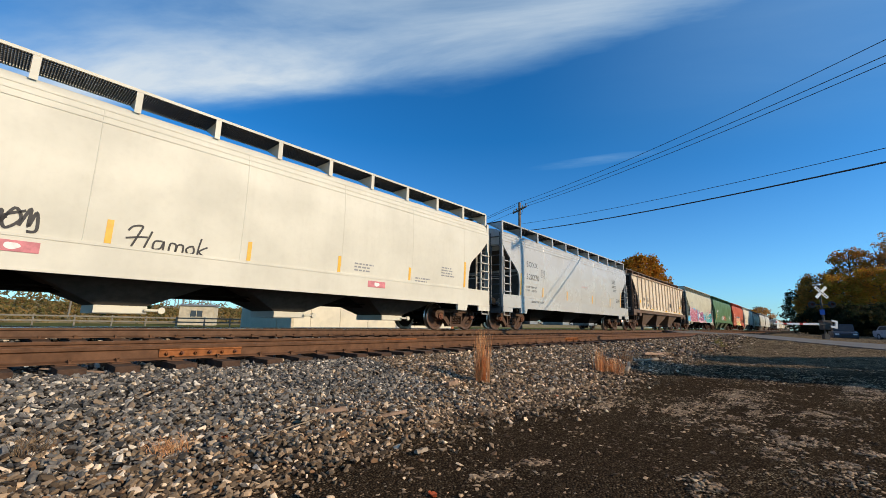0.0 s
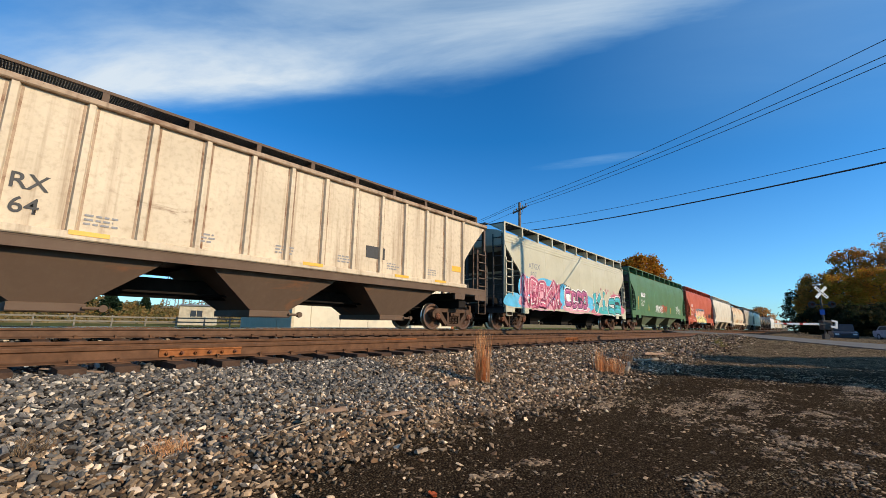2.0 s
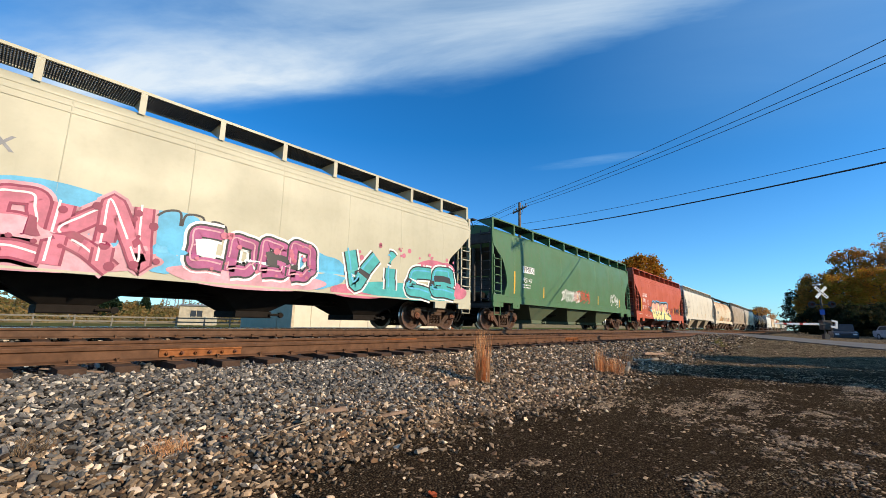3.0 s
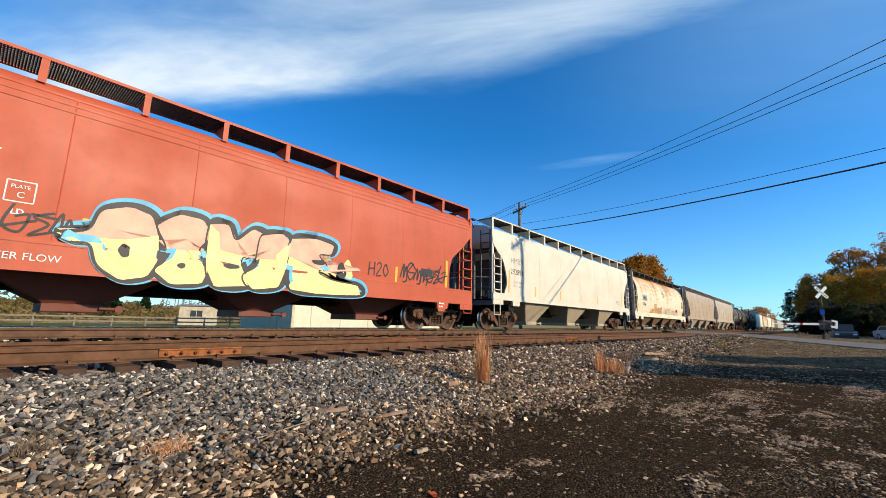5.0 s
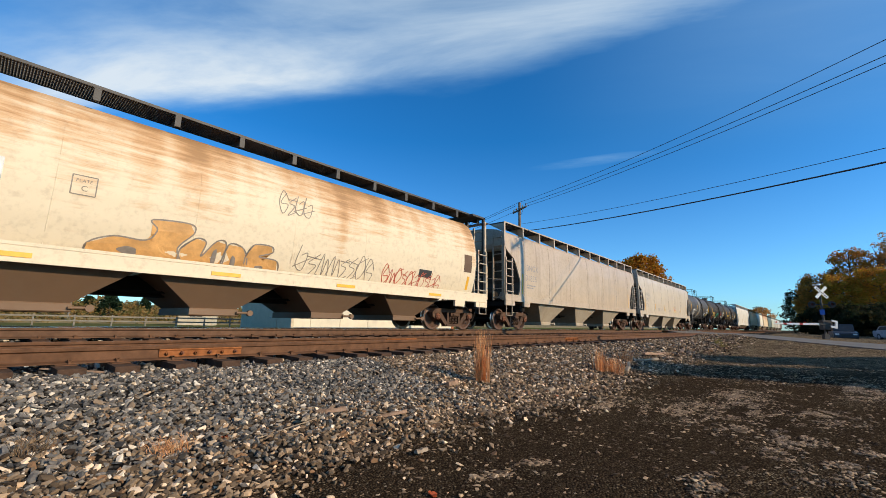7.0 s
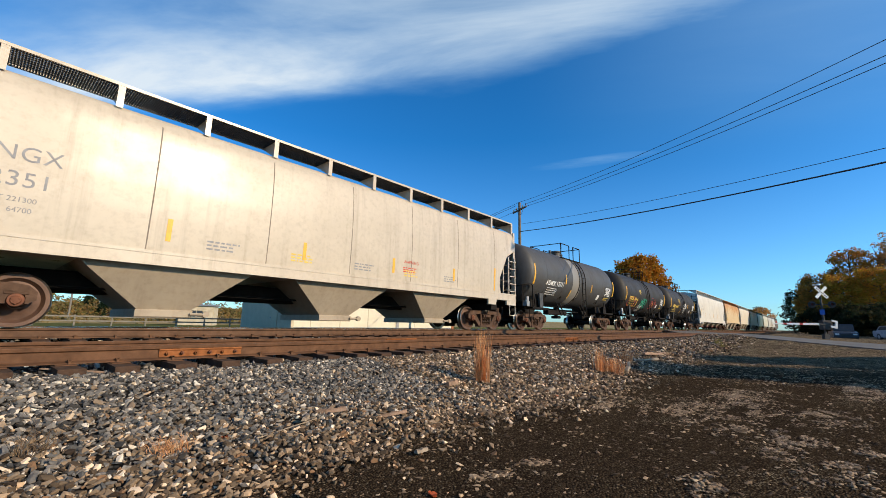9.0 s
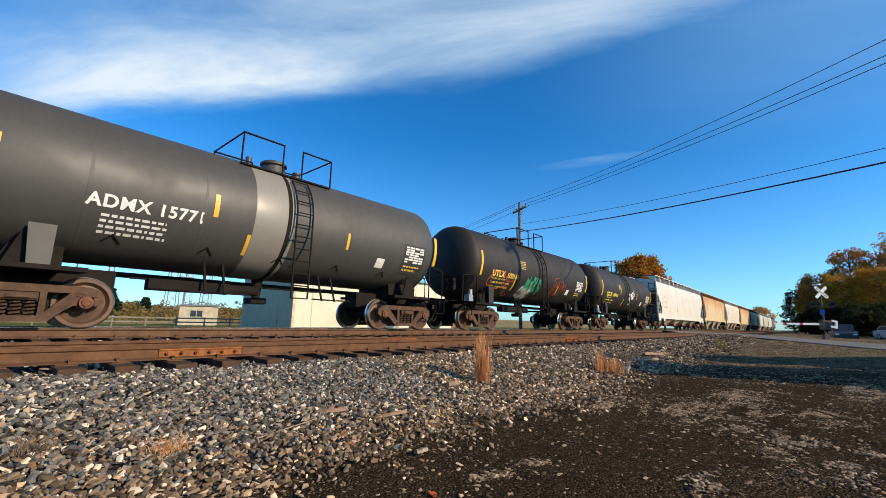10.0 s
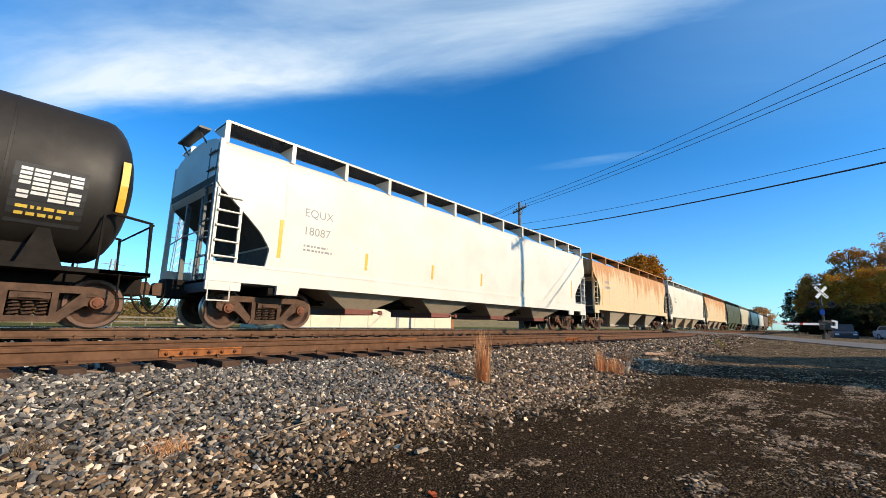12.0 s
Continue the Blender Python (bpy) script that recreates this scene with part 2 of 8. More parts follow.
def ground_material():
    m = Nodes("ballast and dirt", 0.95, 0.0, 0.0)
    co = m.coords()
    wob = m.noise(0.55, 5, 0.6)
    wob2 = m.noise(2.6, 5, 0.65)
    # ballast lies from the tracks to a ragged toe; beyond it packed dark dirt with grit
    y = m.math("ADD", co[1], m.math("MULTIPLY", m.math("SUBTRACT", wob, 0.5), 1.2))
    y = m.math("ADD", y, m.math("MULTIPLY", m.math("SUBTRACT", wob2, 0.5), 0.5))
    bal = m.ramp(y, 2.8, 3.2)
    far = m.ramp(co[1], 14.0, 17.0)
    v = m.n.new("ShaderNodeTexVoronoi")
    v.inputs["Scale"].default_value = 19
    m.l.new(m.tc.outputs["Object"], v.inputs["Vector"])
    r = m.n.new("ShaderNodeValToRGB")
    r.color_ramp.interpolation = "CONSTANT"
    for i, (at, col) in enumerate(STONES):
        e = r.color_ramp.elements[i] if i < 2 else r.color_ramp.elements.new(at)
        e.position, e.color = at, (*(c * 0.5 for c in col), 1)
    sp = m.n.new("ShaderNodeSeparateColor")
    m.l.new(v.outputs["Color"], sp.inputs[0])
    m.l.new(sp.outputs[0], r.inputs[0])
    # near-black between the stones paints in the shade of their gaps
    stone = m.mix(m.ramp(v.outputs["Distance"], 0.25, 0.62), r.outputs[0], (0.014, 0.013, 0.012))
    fine = m.noise(34, 7, 0.78)
    big = m.noise(0.42, 5, 0.6, (0.8, 1.6, 1))
    # crumbs of broken asphalt and cinder, about a centimetre across
    v2 = m.n.new("ShaderNodeTexVoronoi")
    v2.inputs["Scale"].default_value = 62
    m.l.new(m.tc.outputs["Object"], v2.inputs["Vector"])
    sp2 = m.n.new("ShaderNodeSeparateColor")
    m.l.new(v2.outputs["Color"], sp2.inputs[0])
    crumb_gap = m.ramp(v2.outputs["Distance"], 0.2, 0.6)
    dirt = m.mix(m.ramp(sp2.outputs[0], 0.1, 0.95), (0.038, 0.027, 0.017), (0.119, 0.083, 0.050))
    dirt = m.mix(m.ramp(sp2.outputs[1], 0.93, 0.97), dirt, (0.254, 0.195, 0.125))
    # gaps between crumbs darkened as painted shade, here and in the grit
    dirt = m.mix(m.math("MULTIPLY", crumb_gap, 0.6), dirt, (0.011, 0.007, 0.005))
    dirt = m.mix(m.math("MULTIPLY", m.ramp(fine, 0.45, 0.75), 0.5), dirt, (0.066, 0.046, 0.028))
    grit = m.mix(m.ramp(sp2.outputs[0], 0.15, 0.9), (0.053, 0.038, 0.024), (0.424, 0.340, 0.219))
    grit = m.mix(crumb_gap, grit, (0.032, 0.022, 0.014))
    dirt = m.mix(m.math("MULTIPLY", m.ramp(big, 0.50, 0.60), m.ramp(wob2, 0.42, 0.60, 0.1, 0.9)), dirt, grit)
    # towards the road the yard is strewn with worn gravel
    yard = m.ramp(m.math("ADD", co[0], m.math("MULTIPLY", m.math("SUBTRACT", big, 0.5), 9.0)), 11.0, 19.0)
    gravel = m.mix(m.ramp(sp2.outputs[0], 0.1, 0.9), (0.095, 0.072, 0.046), (0.382, 0.290, 0.181))
    dirt = m.mix(m.math("MULTIPLY", yard, m.ramp(wob2, 0.35, 0.62, 0.35, 0.95)), dirt, gravel)
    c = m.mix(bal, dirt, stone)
    grass = m.mix(m.ramp(wob2, 0.3, 0.7), (0.075, 0.10, 0.03), (0.16, 0.145, 0.06))
    c = m.mix(far, c, grass)
    h = m.mix(bal, m.math("SUBTRACT", 1.0, v2.outputs["Distance"]), m.math("SUBTRACT", 1.0, v.outputs["Distance"]))
    return m.done(c, h, 1.0, 0.022)


M_GROUND = ground_material()


# ---- mesh building ----
class Mesh:
    """Collects the vertices and faces of one mesh."""

    def __init__(self):
        self.v, self.f = [], []

    def add(self, verts, faces):
        k = len(self.v)
        self.v += [tuple(p) for p in verts]
        self.f += [tuple(i + k for i in f) for f in faces]
        return self

    def box(self, x0, x1, y0, y1, z0, z1, c=0.0):
        """A box, its long edges chamfered by c."""
        if c <= 0:
            return self.add([(x0, y0, z0), (x1, y0, z0), (x1, y1, z0), (x0, y1, z0), (x0, y0, z1), (x1, y0, z1), (x1, y1, z1), (x0, y1, z1)],
                            [(0, 3, 2, 1), (4, 5, 6, 7), (0, 1, 5, 4), (1, 2, 6, 5), (2, 3, 7, 6), (3, 0, 4, 7)])
        rect = [(y0 + c, z0), (y1 - c, z0), (y1, z0 + c), (y1, z1 - c), (y1 - c, z1), (y0 + c, z1), (y0, z1 - c), (y0, z0 + c)]
        return self.extrude([(y, z) for y, z in rect], x0, x1)

    def extrude(self, prof, x0, x1):
        """A closed (y, z) outline drawn out along x."""
        n = len(prof)
        vs = [(x0, y, z) for y, z in prof] + [(x1, y, z) for y, z in prof]
        fs = [tuple(range(n - 1, -1, -1)), tuple(range(n, 2 * n))] + [(i, (i + 1) % n, n + (i + 1) % n, n + i) for i in range(n)]
        return self.add(vs, fs)

    def slab(self, outline, y0, y1):
        """A closed (x, z) outline drawn out along y."""
        n = len(outline)
        vs = [(x, y0, z) for x, z in outline] + [(x, y1, z) for x, z in outline]
        fs = [tuple(range(n)), tuple(range(2 * n - 1, n - 1, -1))] + [((i + 1) % n, i, n + i, n + (i + 1) % n) for i in range(n)]
        return self.add(vs, fs)

    def tube(self, a, b, r, n=8, r2=None):
        a, b = Vector(a), Vector(b)
        d = (b - a).normalized()
        u = d.orthogonal().normalized()
        w = d.cross(u)
        r2 = r if r2 is None else r2
        vs = []
        for p, q in ((a, r), (b, r2)):
            vs += [p + (u * math.cos(6.28318 * i / n) + w * math.sin(6.28318 * i / n)) * q for i in range(n)]
        fs = [(i, (i + 1) % n, n + (i + 1) % n, n + i) for i in range(n)] + [tuple(range(n - 1, -1, -1)), tuple(range(n, 2 * n))]
        return self.add(vs, fs)

    def path(self, pts, r, n=6):
        """One round bar bent along the points."""
        pts = [Vector(p) for p in pts]
        vs, u = [], None
        for i, p in enumerate(pts):
            a, b = pts[max(0, i - 1)], pts[min(len(pts) - 1, i + 1)]
            d = (b - a).normalized()
            u = d.orthogonal().normalized() if u is None else (u - d * u.dot(d)).normalized()
            w = d.cross(u)
            q = r * (1.0 if i in (0, len(pts) - 1) else 1.0 / max(0.6, abs(d.dot((p - a).normalized()))))
            vs += [p + (u * math.cos(6.28318 * k / n) + w * math.sin(6.28318 * k / n)) * q for k in range(n)]
        fs = [tuple(range(n - 1, -1, -1)), tuple(range((len(pts) - 1) * n, len(pts) * n))]
        for i in range(len(pts) - 1):
            fs += [(i * n + k, i * n + (k + 1) % n, (i + 1) * n + (k + 1) % n, (i + 1) * n + k) for k in range(n)]
        return self.add(vs, fs)

    def lathe(self, prof, n=28, axis="y"):
        """An open (radius, along) profile turned about an axis."""
        k, vs, fs = len(prof), [], []
        for i in range(n):
            c, s = math.cos(6.28318531 * i / n), math.sin(6.28318531 * i / n)
            for r, a in prof:
                vs.append((r * c, a, r * s) if axis == "y" else (a, r * c, r * s) if axis == "x" else (r * c, r * s, a))
        for i in range(n):
            j = (i + 1) % n
            fs += [(i * k + q, i * k + q + 1, j * k + q + 1, j * k + q) for q in range(k - 1)]
        return self.add(vs, fs)

    def data(self, name, mat, smooth=False):
        me = bpy.data.meshes.new(name)
        me.from_pydata(self.v, [], self.f)
        bm = bmesh.new()
        bm.from_mesh(me)
        bmesh.ops.recalc_face_normals(bm, faces=bm.faces)
        bm.to_mesh(me)
        bm.free()
        if smooth:
            me.polygons.foreach_set("use_smooth", [True] * len(me.polygons))
            me.set_sharp_from_angle(angle=radians(32))
        me.materials.append(mat)
        return me


def part(name, mesh, mat, parent=None, label="", smooth=False, m=None):
    """Links a Mesh (or ready mesh data) as one object under a thing or part."""
    ob = new(name, mesh.data(name, mat, smooth) if isinstance(mesh, Mesh) else mesh)
    ob.parent = parent
    if m is not None:
        ob.matrix_basis = m
    if label:
        ob["label"] = label
    return ob


def thing(name, label, category, group="", m=None):
    ob = new(name)
    ob.empty_display_size = 0.2
    if m is not None:
        ob.matrix_basis = m
    return tagged(ob, label, category, group)


def raw_mesh(name, verts, faces, mat, smooth=False):
    """Large meshes from numpy arrays; faces all of one size."""
    me = bpy.data.meshes.new(name)
    k = faces.shape[1]
    me.vertices.add(len(verts))
    me.vertices.foreach_set("co", np.ascontiguousarray(verts, dtype=np.float32).ravel())
    me.loops.add(faces.size)
    me.loops.foreach_set("vertex_index", np.ascontiguousarray(faces, dtype=np.int32).ravel())
    me.polygons.add(len(faces))
    me.polygons.foreach_set("loop_start", np.arange(0, faces.size, k, dtype=np.int32))
    me.polygons.foreach_set("use_smooth", [smooth] * len(faces))
    me.update(calc_edges=True)
    me.materials.append(mat)
    return me


# ---- ground ----
ROAD_D = Vector((0.853, 0.522)).normalized()
ROAD_N = Vector((0.522, -0.853)).normalized()
ROAD_0 = Vector((22.6, -2.1))


def smooth01(a, lo, hi):
    t = np.clip((a - lo) / (hi - lo), 0, 1)
    return t * t * (3 - 2 * t)


def road_z(y):
    return -0.46 + 0.30 * smooth01(y, -4, 5.2) + 0.15 * smooth01(y, 8.2, 9.6) - 0.4 * smooth01(y, 13, 24)


def ground_z(x, y):
    """The height of the ground: dirt yard, ballast shoulder, two track beds, verge behind."""
    dirt = -0.86 + 0.36 * smooth01(x, 9, 30)
    bed1 = SIDING_Z - 0.265
    bed2 = -0.26
    toe = 2.95
    z = dirt + (bed1 - dirt) * np.clip((y - toe) / (5.55 - toe), 0, 1) ** 0.9
    z = np.where(y > 5.55, bed1 + (bed2 - bed1) * smooth01(y, 8.6, 9.6), z)
    back = -0.62 + 0 * y
    z = np.where(y > 12.6, bed2 + (back - bed2) * smooth01(y, 12.6, 14.6), z)
    off = (x - ROAD_0.x) * ROAD_N.x + (y - ROAD_0.y) * ROAD_N.y
    lift = smooth01(off, -5.0, -0.1) * (y < 5.6)
    z = z * (1 - lift) + (road_z(y) - 0.05) * lift
    far = smooth01(np.hypot(x, y), 60, 160)
    return z * (1 - far) + (-0.55) * far


def build_ground():
    xs = np.concatenate([[-1500, -600, -200, -80, -40, -20, -12], np.arange(-8, 14, 0.22), np.arange(14, 48, 0.8), [50, 55, 62, 75, 100, 140, 200, 400, 900, 2500]])
    ys = np.concatenate([[-2500, -900, -300, -100, -50, -25, -14], np.arange(-10, -1, 0.6), np.arange(-1, 13, 0.16), np.arange(13, 18, 0.5), [20, 24, 30, 40, 60, 100, 200, 400, 900, 2500]])
    gx, gy = np.meshgrid(xs, ys)
    gz = ground_z(gx, gy)
    for i in range(gx.shape[0]):
        for j in range(gx.shape[1]):
            x, y = gx[i, j], gy[i, j]
            if -10 < x < 48 and -10 < y < 18:
                gz[i, j] += 0.05 * noise.noise((x * 0.5, y * 0.9, 3.1)) + 0.035 * noise.noise((x * 2.2, y * 2.2, 9.0)) * (0.4 if y > 5.5 else 1)
    verts = np.stack([gx.ravel(), gy.ravel(), gz.ravel()], 1)
    w = len(xs)
    a = (np.arange(len(ys) - 1)[:, None] * w + np.arange(w - 1)[None]).ravel()
    faces = np.stack([a, a + 1, a + w + 1, a + w], 1)
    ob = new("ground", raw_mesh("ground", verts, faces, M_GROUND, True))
    return tagged(ob, "grey ballast bank and packed dark dirt yard with patches of grit", "ground", kind="structure")


ground = build_ground()


def rock_shape(seed):
    """One broken stone with sharp edges."""
    rnd = random.Random(seed)
    bm = bmesh.new()
    sx, sy, sz = rnd.uniform(1.0, 1.75), rnd.uniform(0.62, 0.95), rnd.uniform(0.5, 0.8)
    for _ in range(14):
        d = Vector((rnd.gauss(0, 1), rnd.gauss(0, 1), rnd.gauss(0, 1))).normalized()
        k = 1 / max(abs(d.x), abs(d.y), abs(d.z)) ** 0.6
        bm.verts.new((d.x * k * sx, d.y * k * sy, d.z * k * sz))
    hull = bmesh.ops.convex_hull(bm, input=bm.verts)
    bmesh.ops.delete(bm, geom=list({g for g in hull["geom_interior"] + hull["geom_unused"] if isinstance(g, bmesh.types.BMVert)}), context="VERTS")
    bmesh.ops.triangulate(bm, faces=bm.faces)
    bmesh.ops.recalc_face_normals(bm, faces=bm.faces)
    bm.verts.index_update()
    vs = np.array([tuple(v.co) for v in bm.verts])
    fs = np.array([[v.index for v in f.verts] for f in bm.faces])
    bm.free()
    return vs, fs


ROCKS = [rock_shape(s) for s in range(24)]


def scatter(name, points, sizes, mat, label, category, rng, flat=1.0, tilt=0.9):
    """Many loose stones joined into one mesh of stuff."""
    vs, fs, k = [], [], 0
    for (x, y, z), s in zip(points, sizes):
        v, f = ROCKS[rng.integers(len(ROCKS))]
        a, b = rng.uniform(0, 6.283), rng.uniform(-tilt, tilt)
        ca, sa, cb, sb = math.cos(a), math.sin(a), math.cos(b), math.sin(b)
        c2, s2 = math.cos(rng.uniform(-tilt, tilt)), math.sin(rng.uniform(-tilt, tilt))
        r = np.array([[ca, -sa * cb, sa * sb], [sa, ca * cb, -ca * sb], [0, sb * flat, cb * flat]])
        r = r @ np.array([[c2, 0, s2], [0, 1, 0], [-s2, 0, c2]])
        vs.append(v @ r.T * s + (x, y, z))
        fs.append(f + k)
        k += len(v)
    ob = new(name, raw_mesh(name, np.concatenate(vs), np.concatenate(fs), mat))
    return tagged(ob, label, category, kind="stuff")


def toe_line(x):
    """The ragged foot of the ballast bank."""
    return 3.0 + 0.28 * noise.noise((x * 0.45, 2.0, 0)) + 0.2 * noise.noise((x * 1.7, 7.0, 0))


GRIT_DRIFTS = [(6.5, 1.35, 0.85, 0.36), (7.1, 0.75, 0.75, 0.34), (7.3, 0.0, 0.7, 0.3), (5.9, 2.2, 0.5, 0.16), (8.3, 1.0, 0.7, 0.3), (5.9, 0.75, 0.4, 0.16), (5.6, 0.2, 0.5, 0.2), (5.0, 0.3, 0.35, 0.08),
               (4.75, -0.1, 0.35, 0.07), (5.4, -0.3, 0.4, 0.07), (3.5, 0.62, 0.28, 0.06), (3.1, 1.7, 0.12, 0.05), (2.7, 1.85, 0.12, 0.05), (10.9, -0.6, 1.4, 0.4)]


def build_ballast():
    rng = np.random.default_rng(4)
    pts, sizes, single, pale, pale_sizes = [], [], [], [], []

    def drop(x, y, s):
        z = float(ground_z(np.array(x), np.array(y))) + 0.05 * noise.noise((x * 0.5, y * 0.9, 3.1)) + 0.035 * noise.noise((x * 2.2, y * 2.2, 9.0)) * (0.4 if y > 5.5 else 1)
        return (x, y, z + s * rng.uniform(-0.1, 0.55))

    for x0, x1, n, lo, hi in ((-0.6, 6.6, 40000, 0.012, 0.031), (6.6, 15.0, 24000, 0.016, 0.038), (15.0, 34.0, 12000, 0.03, 0.06)):
        for _ in range(n):
            x, y = rng.uniform(x0, x1), rng.uniform(2.0, 6.25)
            t = toe_line(x)
            if (y > 5.72 and rng.random() < 0.75) or y < t and rng.random() > math.exp(-(t - y) * 4.5):
                continue
            s = lo + (hi - lo) * rng.random() ** 2
            if 0.0 < x < 3.2 and y < 3.9 and s > 0.024 and len(single) < 300:
                single.append((drop(x, y, s), s))
            elif rng.random() < 1.1 * math.exp(-max(0, y - t) * 1.6) or x > 4.5 and rng.random() < 0.7:
                pale.append(drop(x, y, s))
                pale_sizes.append(s)
            else:
                pts.append(drop(x, y, s))
                sizes.append(s)
    for _ in range(5200):      # between and behind the rails
        x, y = rng.uniform(-1, 20), rng.uniform(6.2, 12.5)
        s = rng.uniform(0.022, 0.045)
        pts.append(drop(x, y, s))
        sizes.append(s)
    scatter("ballast_stones", pts, sizes, M_STONE, "loose grey crushed ballast stones with a few white ones", "ballast", rng)
    scatter("toe_stones", pale, pale_sizes, M_TOE, "pale worn stones at the foot of the ballast bank", "ballast", rng)
    shapes = []
    for v, f in ROCKS[:12]:
        shapes.append(raw_mesh("stone", v, f, M_STONE_OWN))
    for (x, y, z), s in single:
        ob = new("stone", shapes[rng.integers(12)])
        ob.parent = ground
        ob.matrix_basis = pose(x, y, z, rng.uniform(-35, 35), rng.uniform(-25, 25), rng.uniform(0, 360)) @ Matrix.Diagonal((s, s, s, 1))
    pts, sizes = [], []
    for _ in range(90000):     # grit strewn over the dirt, in drifts
        x = 0.4 + 15 * rng.random() ** 1.4
        y = rng.uniform(-2.2, 3.1)
        d = noise.noise((x * 0.35, y * 0.75, 5.0)) + 0.5 * noise.noise((x * 1.3, y * 1.6, 1.0))
        if rng.random() > 0.05 + 1.2 * max(0, d - 0.08):
            continue
        s = 0.005 + 0.017 * rng.random() ** 2.2
        pts.append(drop(x, y, s * 0.6))
        sizes.append(s)
    for cx, cy, rx, ry in GRIT_DRIFTS:
        for _ in range(int(10500 * rx * ry) + 200):
            a, q = rng.uniform(0, 6.283), abs(rng.normal(0, 0.62))
            x, y = cx + rx * q * math.cos(a) + 0.3 * noise.noise((a, q * 3, cx)), cy + ry * q * math.sin(a) + 0.2 * noise.noise((q * 3, a, cy))
            if noise.noise((x * 2.2, y * 3.0, 8.0)) + 0.5 * noise.noise((x * 6.0, y * 8.0, 2.0)) < -0.16:
                continue
            s = 0.006 + 0.014 * rng.random() ** 1.6
            pts.append(drop(x, y, s * 0.6))
            sizes.append(s)
    for _ in range(11000):      # worn gravel towards the road
        x, y = 10.5 + 18.0 * rng.random() ** 1.3, rng.uniform(-7.5, 2.9)
        if noise.noise((x * 0.5, y * 0.9, 5.0)) + 0.4 * noise.noise((x * 1.7, y * 2.5, 1.0)) < -0.12:
            continue
        s = 0.012 + 0.022 * rng.random() ** 2
        pts.append(drop(x, y, s * 0.6))
        sizes.append(s)
    scatter("loose_grit", pts, sizes, M_GRIT, "small pale grit strewn over the dark dirt", "gravel", rng, 0.6, 0.5)


# ---- tracks ----
RAIL = [(-0.07, -0.180), (0.07, -0.180), (0.07, -0.168), (0.022, -0.150), (0.010, -0.135), (0.010, -0.055), (0.034, -0.040), (0.037, -0.012),
        (0.028, 0.0), (-0.028, 0.0), (-0.037, -0.012), (-0.034, -0.040), (-0.010, -0.055), (-0.010, -0.135), (-0.022, -0.150), (-0.07, -0.168)]


def rail(name, y, z, x0, x1, mat, label, polish=False):
    ob = thing(name, label, "rail", "rails", pose(0, y, z))
    part("rail_profile", Mesh().extrude(RAIL, x0, x1), mat, ob)
    if polish:
        part("running_surface", Mesh().box(x0, x1, -0.029, 0.029, 0.0015, 0.004), M_POLISH, ob, "polished bright running surface")
    return ob


def joint_bar(parent, x):
    bar = part("joint_bar", Mesh().extrude([(-0.028, -0.148), (-0.010, -0.140), (-0.010, -0.050), (-0.033, -0.044), (-0.036, -0.058), (-0.024, -0.075), (-0.024, -0.125), (-0.040, -0.148)], x - 0.52, x + 0.52), M_JOINT, parent, "rust-orange bolted joint bar")
    for i in range(6):
        bx = x - 0.43 + i * 0.172
        part("bolt", Mesh().tube((bx, -0.06, -0.10), (bx, -0.02, -0.10), 0.024, 6).tube((bx, -0.085, -0.10), (bx, -0.05, -0.10), 0.010, 6), M_BEARING if i % 2 else M_JOINT, bar)


def tie_mesh(seed):
    rnd = random.Random(seed)
    w, e = 0.115, rnd.uniform(0.0, 0.07)
    m = Mesh()
    n = 6
    rows = []
    for i in range(n + 1):
        y = -1.3 - e + i * (2.6 + e) / n
        j = [rnd.uniform(-0.008, 0.008) for _ in range(4)]
        rows.append([(-w + j[0], y, -0.17), (-w + j[1], y, j[2]), (w + j[1], y, j[3]), (w + j[0], y, -0.17)])
    vs = [p for r in rows for p in r]
    fs = [(0, 1, 2, 3), tuple(4 * n + k for k in (3, 2, 1, 0))]
    for i in range(n):
        fs += [(4 * i + k, 4 * i + (k + 1) % 4, 4 * i + 4 + (k + 1) % 4, 4 * i + 4 + k) for k in range(4)]
    m.add(vs, fs)
    return m.data("tie", M_TIE)


